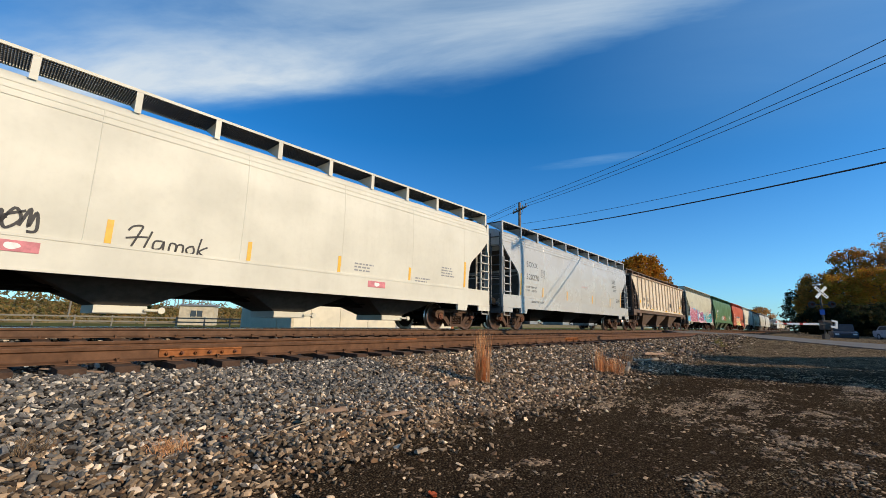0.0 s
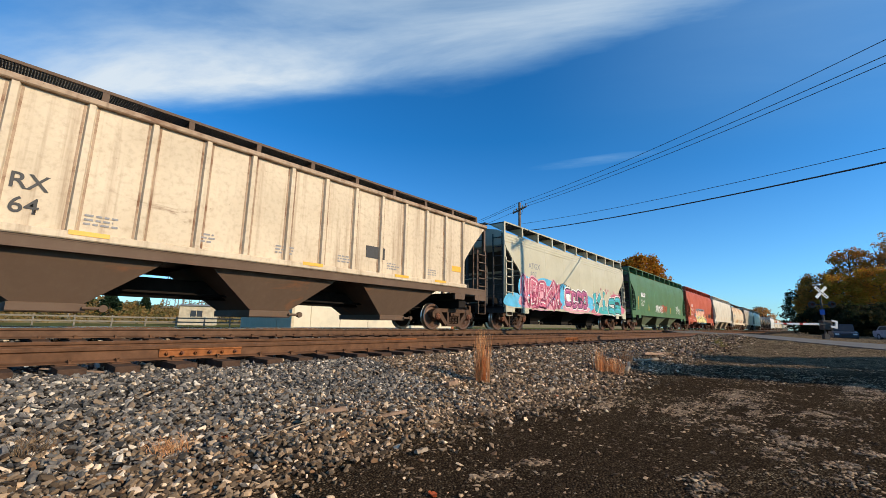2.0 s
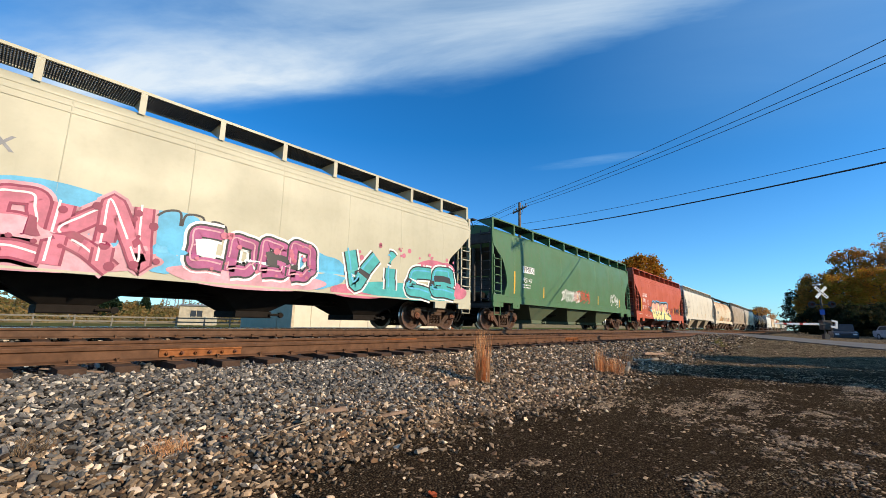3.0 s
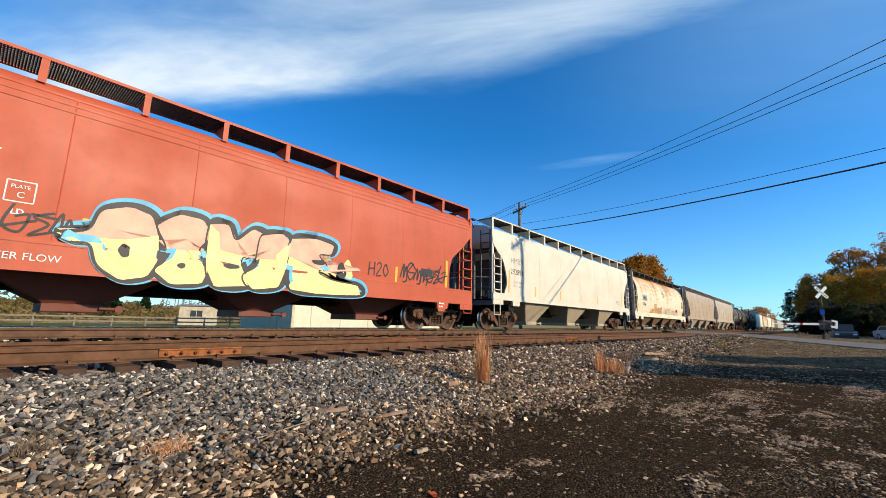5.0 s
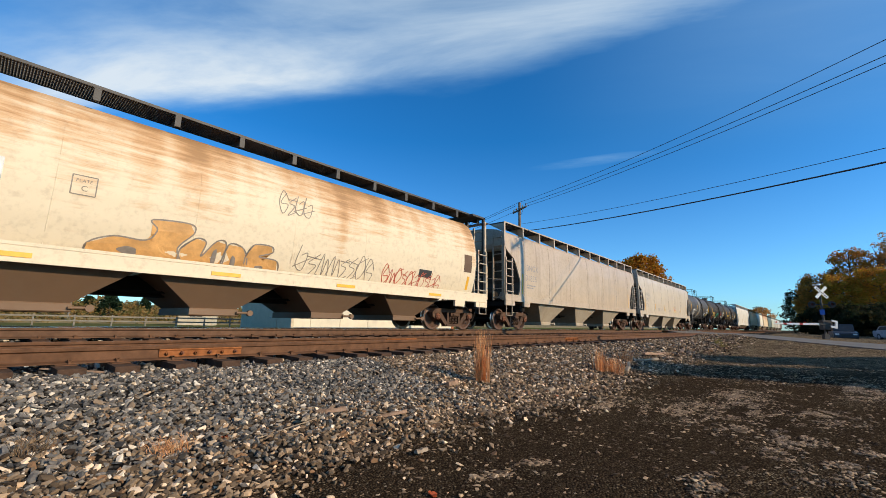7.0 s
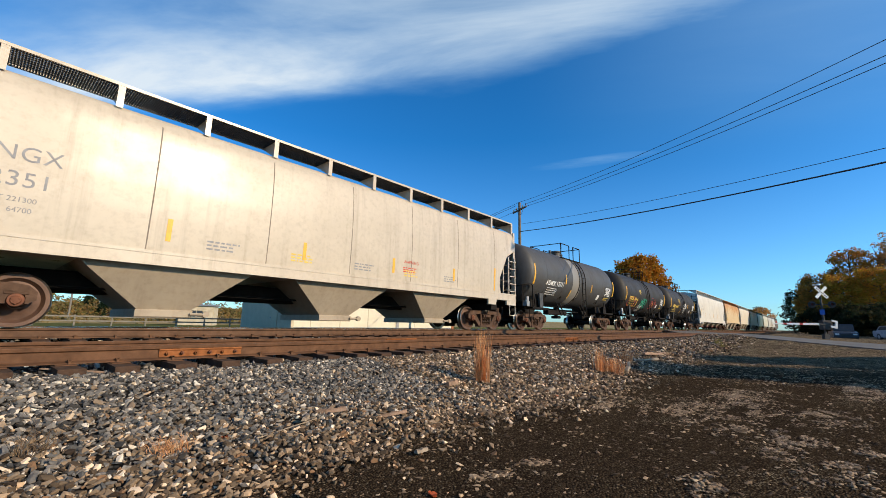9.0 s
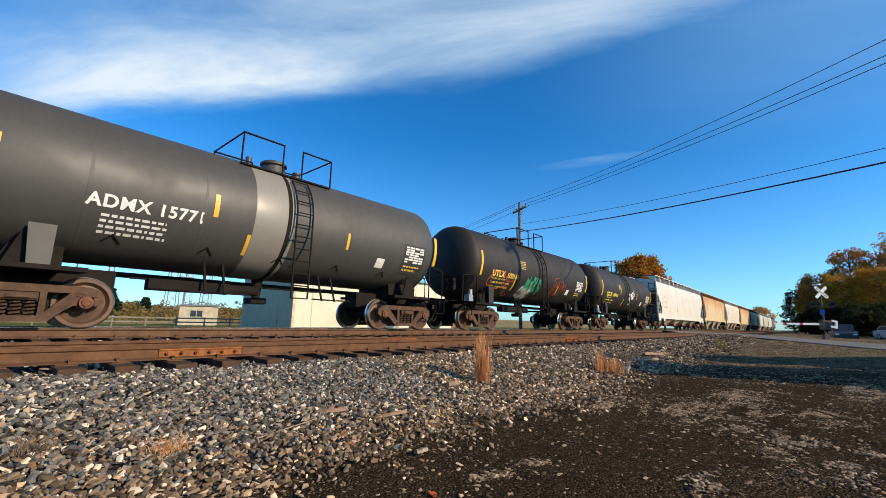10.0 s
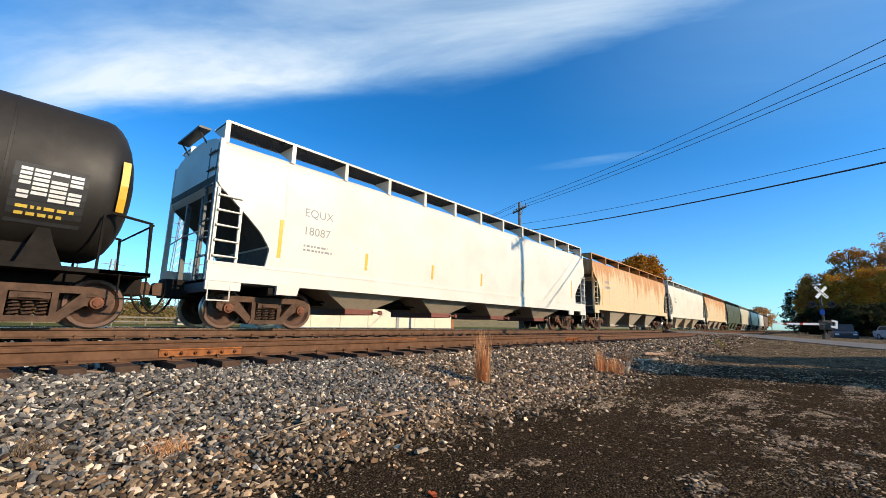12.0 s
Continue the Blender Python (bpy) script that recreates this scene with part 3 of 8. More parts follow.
def build_track():
    near = rail("siding_rail", SIDING_Y - 0.752, SIDING_Z, -40, 160, M_RAIL, "rust-brown rail of the unused siding")
    far = rail("siding_rail", SIDING_Y + 0.752, SIDING_Z, -40, 160, M_RAIL, "rust-brown rail of the unused siding")
    joint_bar(near, 2.22)
    joint_bar(near, 14.2)
    joint_bar(far, 7.4)
    rail("main_rail", TRACK_Y - 0.752, 0, -60, 420, M_RAIL_DARK, "brown rail of the main line with a polished top", True)
    rail("main_rail", TRACK_Y + 0.752, 0, -60, 420, M_RAIL_DARK, "brown rail of the main line with a polished top", True)
    ties = [tie_mesh(s) for s in range(6)]
    plate = Mesh().box(-0.09, 0.09, -0.17, 0.17, 0, 0.012)
    spike = Mesh().box(-0.012, 0.012, -0.095, -0.07, 0, 0.05).box(-0.02, 0.02, -0.095, -0.05, 0.032, 0.05)
    plate_me, spike_me = plate.data("tie_plate", M_RAIL), spike.data("spike", M_RAIL)
    rnd = random.Random(3)
    for yc, z0, x1, grp in ((SIDING_Y, SIDING_Z, 46, "siding ties"), (TRACK_Y, 0.0, 46, "main line ties")):
        x = -3.0
        while x < x1:
            t = thing("railway_tie", "dark creosoted timber tie, cracked and weathered", "tie", grp, pose(x, yc, z0 - 0.193, 0, 0, rnd.uniform(-1.6, 1.6)))
            part("timber", ties[rnd.randrange(6)], None, t)
            if x < 16:
                for s in (-0.752, 0.752):
                    part("tie_plate", plate_me, None, t, m=pose(0, s, 0.001))
                    part("spike", spike_me, None, t, m=pose(rnd.uniform(-0.04, 0.04), s, 0.012))
            x += rnd.uniform(0.50, 0.58)
    # far stretch of ties, too small to tell apart
    m = Mesh()
    for i in range(220):
        x = 46.5 + i * 0.56
        m.box(x - 0.11, x + 0.11, TRACK_Y - 1.3, TRACK_Y + 1.3, -0.36, -0.193)
    tagged(new("far_ties", m.data("far_ties", M_TIE)), "dark timber ties running on into the distance", "tie", kind="stuff")


build_track()


# ---- freight cars ----
def lerp_table(table, z):
    for (z0, a), (z1, b) in zip(table, table[1:]):
        if z <= z1:
            return a + (b - a) * (z - z0) / (z1 - z0) if z > z0 else a
    return table[-1][1]


HUMP = [(1.22, 1.56), (1.6, 1.585), (2.2, 1.61), (2.8, 1.62), (3.3, 1.61), (3.75, 1.58), (4.05, 1.53), (4.17, 1.44), (4.27, 1.22), (4.36, 0.8), (4.41, 0.35), (4.42, 0.0)]
FLAT = [(1.5, 1.56), (2.4, 1.56), (3.4, 1.56), (4.02, 1.56), (4.06, 1.50), (4.15, 1.05), (4.21, 0.5), (4.23, 0.0)]
ROUND = [(1.28, 1.36), (1.5, 1.46), (1.9, 1.57), (2.4, 1.63), (2.9, 1.62), (3.3, 1.55), (3.65, 1.43), (3.95, 1.25), (4.15, 1.0), (4.28, 0.65), (4.33, 0.3), (4.34, 0.0)]


def shell(prof, half, cut):
    """A hopper's body: the side profile runs the length of the car, its ends cut back by cut(z), with sloping end sheets."""
    zs = []
    for (z0, w0), (z1, w1) in zip(prof, prof[1:]):
        n = max(1, int((z1 - z0) / 0.12))
        zs += [(z0 + (z1 - z0) * i / n, w0 + (w1 - w0) * i / n) for i in range(n)]
    zs.append(prof[-1])
    m, k = Mesh(), len(zs)
    vs = []
    for z, w in zs:
        e = half - cut(z)
        vs += [(-e, -w, z), (e, -w, z), (e, w, z), (-e, w, z)]
    fs = [(3, 2, 1, 0)]
    for i in range(k - 1):
        a, b = 4 * i, 4 * i + 4
        fs += [(a, a + 1, b + 1, b), (a + 1, a + 2, b + 2, b + 1), (a + 2, a + 3, b + 3, b + 2), (a + 3, a, b, b + 3)]
    return m.add(vs, fs)


def side_y(prof, z):
    return -lerp_table([(a, b) for a, b in prof], z)


def tank_y(z, zc, r):
    return -math.sqrt(max(0.01, r * r - (z - zc) ** 2))


WHEEL_R = 0.457


def truck_data():
    """The meshes of one three-piece truck, shared by every car."""
    d = {}
    # side frame: top bar, two windows, spring pocket
    top = [(-1.14, 0.46), (-1.14, 0.60), (-1.02, 0.71), (-0.80, 0.745), (0.80, 0.745), (1.02, 0.71), (1.14, 0.60), (1.14, 0.46), (1.03, 0.40), (0.98, 0.58), (0.80, 0.615), (-0.80, 0.615), (-0.98, 0.58), (-1.03, 0.40)]
    m = Mesh()
    m.slab(top, -0.09, 0.09)
    for s in (-1, 1):
        leg = [(0.80 * s, 0.615), (0.66 * s, 0.615), (0.33 * s, 0.24), (0.33 * s, 0.13), (0.43 * s, 0.13), (0.60 * s, 0.30), (0.78 * s, 0.44)]
        m.slab(leg if s > 0 else leg[::-1], -0.085, 0.085)
        col = [(0.27 * s, 0.62), (0.36 * s, 0.62), (0.36 * s, 0.20), (0.27 * s, 0.20)]
        m.slab(col if s > 0 else col[::-1], -0.10, 0.10)
        m.slab([(0.80 * s - 0.05, 0.44), (0.80 * s + 0.03, 0.44), (0.80 * s + 0.03, 0.62), (0.80 * s - 0.05, 0.62)], -0.08, 0.08)
    m.slab([(-0.43, 0.11), (0.43, 0.11), (0.38, 0.21), (-0.38, 0.21)], -0.13, 0.13)
    d["side_frame"] = m.data("side_frame", M_TRUCK)
    m = Mesh()
    m.path([(0.065 * math.cos(i * 0.9667), 0.065 * math.sin(i * 0.9667), 0.21 + 0.26 * i / 28) for i in range(29)], 0.019, 5)
    d["spring"] = m.data("spring", M_TRUCK, True)
    m = Mesh().box(-0.25, 0.25, -1.18, 1.18, 0.47, 0.60, 0.03).box(-0.2, 0.2, -1.0, 1.0, 0.36, 0.68, 0.04).box(-0.14, 0.14, -1.21, 1.21, 0.50, 0.57, 0.01)
    d["bolster"] = m.data("bolster", M_TRUCK)
    m = Mesh()
    m.lathe([(0.0, -0.135), (0.06, -0.135), (0.075, -0.115), (0.105, -0.11), (0.115, -0.07), (0.115, 0.10), (0.0, 0.10)], 16)
    for i in range(3):
        a = i * 2.094 + 0.5
        m.tube((0.055 * math.cos(a), -0.15, 0.055 * math.sin(a)), (0.055 * math.cos(a), -0.11, 0.055 * math.sin(a)), 0.018, 6)
    d["bearing"] = m.data("bearing", M_BEARING, True)
    m = Mesh().box(-0.15, 0.15, -0.10, 0.10, 0.09, 0.145, 0.015).box(-0.17, -0.115, -0.085, 0.085, -0.06, 0.10).box(0.115, 0.17, -0.085, 0.085, -0.06, 0.10)
    d["bearing_adapter"] = m.data("bearing_adapter", M_TRUCK)
    # wheelset: axle, two wheel plates, two treads with flanges
    m = Mesh().lathe([(0.0, -1.12), (0.075, -1.12), (0.08, -0.83), (0.1, -0.8), (0.085, 0.0), (0.1, 0.8), (0.08, 0.83), (0.075, 1.12), (0.0, 1.12)], 14)
    d["axle"] = m.data("axle", M_UNDER, True)
    m = Mesh().lathe([(0.0, -0.10), (0.13, -0.095), (0.15, -0.06), (0.20, -0.02), (0.33, 0.01), (0.375, -0.045), (0.385, -0.066), (0.446, -0.066), (0.446, 0.0), (0.385, 0.07), (0.36, 0.06), (0.2, 0.05), (0.14, 0.09), (0.0, 0.09)], 36)
    d["wheel_plate"] = m.data("wheel_plate", M_WHEEL, True)
    m = Mesh().lathe([(0.440, -0.060), (0.447, -0.066), (WHEEL_R, -0.058), (WHEEL_R, 0.03), (0.468, 0.045), (0.486, 0.055), (0.486, 0.068), (0.46, 0.072), (0.384, 0.072)], 36)
    d["tread"] = m.data("tread", M_TREAD, True)
    # brake beam and shoes
    m = Mesh().tube((0, -0.85, 0.36), (0, 0.85, 0.36), 0.035, 8).box(-0.05, 0.05, -0.83, -0.68, 0.25, 0.5, 0.01).box(-0.05, 0.05, 0.68, 0.83, 0.25, 0.5, 0.01)
    d["brake_beam"] = m.data("brake_beam", M_UNDER)
    return d


TRUCK = truck_data()
WHEELSETS = []


def add_truck(car, x, detail=True):
    tr = part("truck", TRUCK["bolster"], None, car, "dusty brown cast steel truck", m=pose(x, 0, 0))
    for s in (-1, 1):
        part("side_frame", TRUCK["side_frame"], None, tr, m=pose(0, 1.0 * s, 0))
        if detail or s < 0:
            for sx in (-0.17, 0.0, 0.17):
                part("spring", TRUCK["spring"], None, tr, m=pose(sx, 1.02 * s, 0))
    for sx in (-0.889, 0.889):
        for s in (-1, 1):
            if detail or s < 0:
                part("bearing", TRUCK["bearing"], None, tr, m=pose(sx, 1.03 * s, WHEEL_R, 0, 0, 0 if s < 0 else 180))
                part("bearing_adapter", TRUCK["bearing_adapter"], None, tr, m=pose(sx, 1.0 * s, WHEEL_R))
        if detail:
            part("brake_beam", TRUCK["brake_beam"], None, tr, m=pose(sx * 0.42, 0, 0))
        ws = part("wheelset", TRUCK["axle"], None, car, m=pose(x + sx, 0, WHEEL_R))
        for s in (-1, 1):
            part("wheel_plate", TRUCK["wheel_plate"], None, ws, m=pose(0, 0.785 * s, 0, 0, 0, 0 if s < 0 else 180))
            part("tread", TRUCK["tread"], None, ws, "bright worn tread", m=pose(0, 0.785 * s, 0, 0, 0, 0 if s < 0 else 180))
        WHEELSETS.append((ws, x + sx))
    return tr


def add_coupler(car, x, s, mat=None):
    """Draft gear, coupler head and a hanging air hose at one end; s is the way out."""
    m = Mesh().box(min(x, x - s * 0.5), max(x, x - s * 0.5), -0.22, 0.22, 0.68, 1.0, 0.03).box(min(x, x + s * 0.45), max(x, x + s * 0.45), -0.075, 0.075, 0.76, 0.92, 0.02)
    head = [(x + s * 0.36, 0.70), (x + s * 0.66, 0.70), (x + s * 0.70, 0.78), (x + s * 0.66, 0.98), (x + s * 0.40, 0.98), (x + s * 0.34, 0.9)]
    m.slab(head if s > 0 else head[::-1], -0.16, 0.14)
    part("coupler", m, M_TRUCK, car, "brown cast steel coupler", smooth=False)
    pts = [(x + s * (0.1 + 0.62 * i / 8), -0.28, 0.72 - 0.42 * abs(math.sin(3.14159 * i / 8)) ** 0.8) for i in range(9)]
    part("air_hose", Mesh().path(pts, 0.022, 6), M_UNDER, car, "black rubber air hose")


def ladder(car, name, mat, x0, x1, y, z0, z1, rungs, r=0.017, bars=True):
    """A ladder in the plane of the car's side."""
    lad = part(name, Mesh().box(x0 - 0.03, x0 + 0.03, y - 0.02, y + 0.03, z0, z1, 0.0).box(x1 - 0.03, x1 + 0.03, y - 0.02, y + 0.03, z0, z1, 0.0), mat, car)
    for i in range(rungs):
        z = z0 + 0.12 + (z1 - z0 - 0.3) * i / max(1, rungs - 1)
        part("rung", Mesh().path([(x0, y, z), (x0, y - 0.05, z), (x1, y - 0.05, z), (x1, y, z)], r, 6), mat, lad)
    return lad


def end_ladder(car, mat, x, y0, y1, z0, z1, rungs, s):
    lad = part("end_ladder", Mesh().box(x - 0.025, x + 0.025, y0 - 0.03, y0 + 0.03, z0, z1).box(x - 0.025, x + 0.025, y1 - 0.03, y1 + 0.03, z0, z1), mat, car)
    for i in range(rungs):
        z = z0 + 0.12 + (z1 - z0 - 0.3) * i / max(1, rungs - 1)
        part("rung", Mesh().path([(x, y0, z), (x + s * 0.05, y0, z), (x + s * 0.05, y1, z), (x, y1, z)], 0.016, 6), mat, lad)


def stirrup(car, mat, x0, x1, y, z0, z1):
    part("sill_step", Mesh().path([(x0, y, z1), (x0, y, z0), (x1, y, z0), (x1, y, z1)], 0.017, 6), mat, car)


def on_side(text, size, x, z, yfun, mat, parent, name="lettering", spacing=1.0, bold=0.0):
    """Lettering laid on the near side of a car; x, z is its lower left corner."""
    cu = bpy.data.curves.new("t", "FONT")
    cu.body, cu.size, cu.space_character, cu.offset = text, size * 1.38, spacing, bold
    tmp = bpy.data.objects.new("t", cu)
    me = bpy.data.meshes.new_from_object(tmp)
    for v in me.vertices:
        px, pz = x + v.co.x, z + v.co.y
        v.co = (px, yfun(pz) - 0.005, pz)
    bpy.data.objects.remove(tmp)
    me.materials.clear()
    me.materials.append(mat)
    ob = new(name, me)
    ob.parent = parent
    return ob


def patch(name, x0, x1, z0, z1, yfun, mat, parent, lift=0.006, n=4, label=""):
    """A thin plate or tape that follows the side."""
    vs = []
    for i in range(n + 1):
        z = z0 + (z1 - z0) * i / n
        y = yfun(z)
        vs += [(x0, y - lift, z), (x1, y - lift, z), (x0, y + 0.02, z), (x1, y + 0.02, z)]
    fs = [(0, 2, 3, 1), (4 * n, 4 * n + 1, 4 * n + 3, 4 * n + 2)]
    for i in range(n):
        a, b = 4 * i, 4 * i + 4
        fs += [(a, a + 1, b + 1, b), (a, b, b + 2, a + 2), (a + 1, a + 3, b + 3, b + 1)]
    return part(name, Mesh().add(vs, fs), mat, parent, label)


def small_print(x, z, w, lines, yfun, mat, parent, h=0.055, seed=1):
    """Rows of writing too small to read: plain bars."""
    rnd = random.Random(seed)
    m, h = Mesh(), h * 0.72
    for i in range(lines):
        zz, xx = z - i * h * 2.1, x
        end = x + w * rnd.uniform(0.7, 1.0)
        while xx < end:
            ww = min(rnd.uniform(0.04, 0.15), end - xx)
            m.add([(xx, yfun(zz) - 0.005, zz), (xx + ww, yfun(zz) - 0.005, zz), (xx + ww, yfun(zz + h) - 0.005, zz + h), (xx, yfun(zz + h) - 0.005, zz + h)], [(0, 1, 2, 3)])
            xx += ww + 0.035
    ob = part("small_print", m, mat, parent, "rows of stencilled small print")
    ob["kind"] = "stuff"
    return ob


def stroke_mesh(paths, width, yfun, lift, taper=True):
    """Spray-paint strokes: ribbons along (x, z) paths."""
    m = Mesh()
    for pts in paths:
        fine = []
        for i in range(len(pts) - 1):
            p0, p1, p2, p3 = pts[max(0, i - 1)], pts[i], pts[i + 1], pts[min(len(pts) - 1, i + 2)]
            for k in range(6):
                t = k / 6
                fine.append(tuple(0.5 * (2 * b + (c - a) * t + (2 * a - 5 * b + 4 * c - d) * t * t + (3 * b - a - 3 * c + d) * t ** 3) for a, b, c, d in zip(p0, p1, p2, p3)))
        fine.append(pts[-1])
        vs = []
        for i, (x, z) in enumerate(fine):
            a, b = fine[max(0, i - 1)], fine[min(len(fine) - 1, i + 1)]
            dx, dz = b[0] - a[0], b[1] - a[1]
            ln = math.hypot(dx, dz) or 1
            w = width * 0.5
            nx, nz = -dz / ln * w, dx / ln * w
            vs += [(x + nx, yfun(z + nz) - lift, z + nz), (x - nx, yfun(z - nz) - lift, z - nz)]
        m.add(vs, [(2 * i, 2 * i + 1, 2 * i + 3, 2 * i + 2) for i in range(len(fine) - 1)])
    return m


def blob_mesh(shapes, yfun, lift, rows=5):
    """Filled spray-paint shapes: closed (x, z) outlines, sliced into bands so that they follow the side."""
    m = Mesh()
    for pts in shapes:
        cx, cz = sum(p[0] for p in pts) / len(pts), sum(p[1] for p in pts) / len(pts)
        n, vs, fs = len(pts), [], []
        for k in range(rows + 1):
            for x, z in pts:
                f = k / rows
                xx, zz = cx + (x - cx) * f, cz + (z - cz) * f
                vs.append((xx, yfun(zz) - lift, zz))
        for k in range(rows):
            for i in range(n):
                j = (i + 1) % n
                fs.append((k * n + i, k * n + j, (k + 1) * n + j, (k + 1) * n + i))
        m.add(vs, fs)
    return m


CUT_HUMP = [(1.2, 0.9), (1.54, 0.86), (1.75, 1.0), (1.97, 1.04), (2.3, 0.97), (2.54, 0.87), (2.8, 0.74), (3.02, 0.6), (3.07, 0.45), (3.3, 0.2), (3.5, 0.0), (4.6, 0.0)]
CUT_CENTRE = [(1.2, 1.25), (1.6, 1.33), (2.0, 1.33), (2.4, 1.25), (2.54, 1.16), (3.0, 0.58), (3.55, 0.0), (4.6, 0.0)]
CUT_LOW = [(1.2, 1.2), (1.86, 1.3), (2.2, 1.05), (2.55, 0.68), (3.06, 0.08), (3.15, 0.0), (4.6, 0.0)]
CUT_DEEP = [(1.2, 1.1), (1.5, 1.12), (1.73, 1.2), (2.1, 1.22), (2.6, 0.95), (3.04, 0.70), (3.35, 0.12), (3.5, 0.0), (4.6, 0.0)]
CUT_STEEP = [(1.5, 1.62), (2.0, 1.45), (2.55, 1.3), (3.2, 0.78), (4.0, 0.0), (4.6, 0.0)]
CUT_ROUND = [(1.2, 0.75), (4.6, 0.75)]
LETTER_MAT = {"black": M_BLACK, "white": M_WHITE, "grey": M_GREYTXT, "yellow": M_YELLOWTXT}
GRATING = {}


def grating(car, mat_edge, x0, x1, y0, y1, z, posts, roof_z, post_w=0.055, bars=True):
    """A roof walk: edge angles, cross bars and posts down to the roof."""
    key = round(x1 - x0, 2), round(y0, 2), round(y1, 2)
    if key not in GRATING:
        m = Mesh()
        n = int((x1 - x0) / 0.04)
        for i in range(n):
            x = (x1 - x0) * (i + 0.5) / n
            m.box(x - 0.008, x + 0.008, y0, y1, -0.045, 0.0)
        for k in range(1, 9):
            y = y0 + (y1 - y0) * k / 9
            m.box(0, x1 - x0, y - 0.005, y + 0.005, -0.04, -0.008)
        GRATING[key] = m.data("grating", M_GRATE)
    walkway = part("roof_walk", Mesh().box(x0, x1, y0 - 0.02, y0, z - 0.045, z + 0.012).box(x0, x1, y1, y1 + 0.02, z - 0.05, z + 0.01), mat_edge, car, "steel roof walk with open grating")
    part("grating", GRATING[key], None, walkway, "grey open steel grating", m=pose(x0, 0, z))
    for i in range(posts):
        x = x0 + 0.02 + (x1 - x0 - 0.04) * i / (posts - 1)
        yo = y0 - 0.004
        part("post", Mesh().box(x - post_w, x + post_w, yo - 0.012, yo, roof_z, z - 0.01).add(
            [(x - 0.01, yo, roof_z), (x + 0.01, yo, roof_z), (x + 0.01, y1, z - 0.05), (x - 0.01, y1, z - 0.05), (x - 0.01, yo, z - 0.05), (x + 0.01, yo, z - 0.05)],
            [(0, 1, 5, 4), (4, 5, 2, 3), (0, 3, 2, 1), (0, 4, 3), (1, 2, 5)]), mat_edge, walkway)
    return walkway


def bay(car, x, wt, wb, z1, mat, mat_gate, z0=0.33, yt=1.42, yb=0.95, shift=0.0):
    """One discharge hopper with its outlet gate."""
    a, b = wt / 2, wb / 2
    vs = [(x - a, -yt, z1), (x + a, -yt, z1), (x + a, yt, z1), (x - a, yt, z1), (x - b + shift, -yb, z0), (x + b + shift, -yb, z0), (x + b + shift, yb, z0), (x - b + shift, yb, z0)]
    h = part("hopper_bay", Mesh().add(vs, [(0, 1, 2, 3), (7, 6, 5, 4), (0, 4, 5, 1), (1, 5, 6, 2), (2, 6, 7, 3), (3, 7, 4, 0)]), mat, car)
    part("outlet_gate", Mesh().box(x - b - 0.06 + shift, x + b + 0.06 + shift, -yb - 0.06, yb + 0.06, z0 - 0.14, z0 + 0.02, 0.02).tube((x + b + shift, -yb - 0.1, z0 - 0.06), (x + b + 0.35 + shift, -yb - 0.1, z0 - 0.06), 0.03, 8).tube((x + b + 0.3 + shift, -yb - 0.14, z0 - 0.06), (x + b + 0.3 + shift, -yb - 0.05, z0 - 0.06), 0.07, 8), mat_gate, h, "outlet gate with its capstan")
    return h


def brake_wheel(car, x, s, mat, y=0.45, z=2.3):
    m = Mesh()
    m.lathe([(0.27, -0.018), (0.29, 0.0), (0.27, 0.018), (0.25, 0.0), (0.27, -0.018)], 20, "x")
    for i in range(5):
        a = i * 1.2566
        m.tube((0, 0, 0), (0, 0.27 * math.cos(a), 0.27 * math.sin(a)), 0.012, 5)
    m.tube((-0.1, 0, 0), (0.05, 0, 0), 0.04, 8)
    part("brake_wheel", m, mat, car, "spoked hand brake wheel", m=pose(x + s * 0.12, y, z))
    part("brake_housing", Mesh().box(min(x - s * 0.16, x), max(x - s * 0.16, x), y - 0.16, y + 0.16, z - 0.26, z + 0.22, 0.04), mat, car)


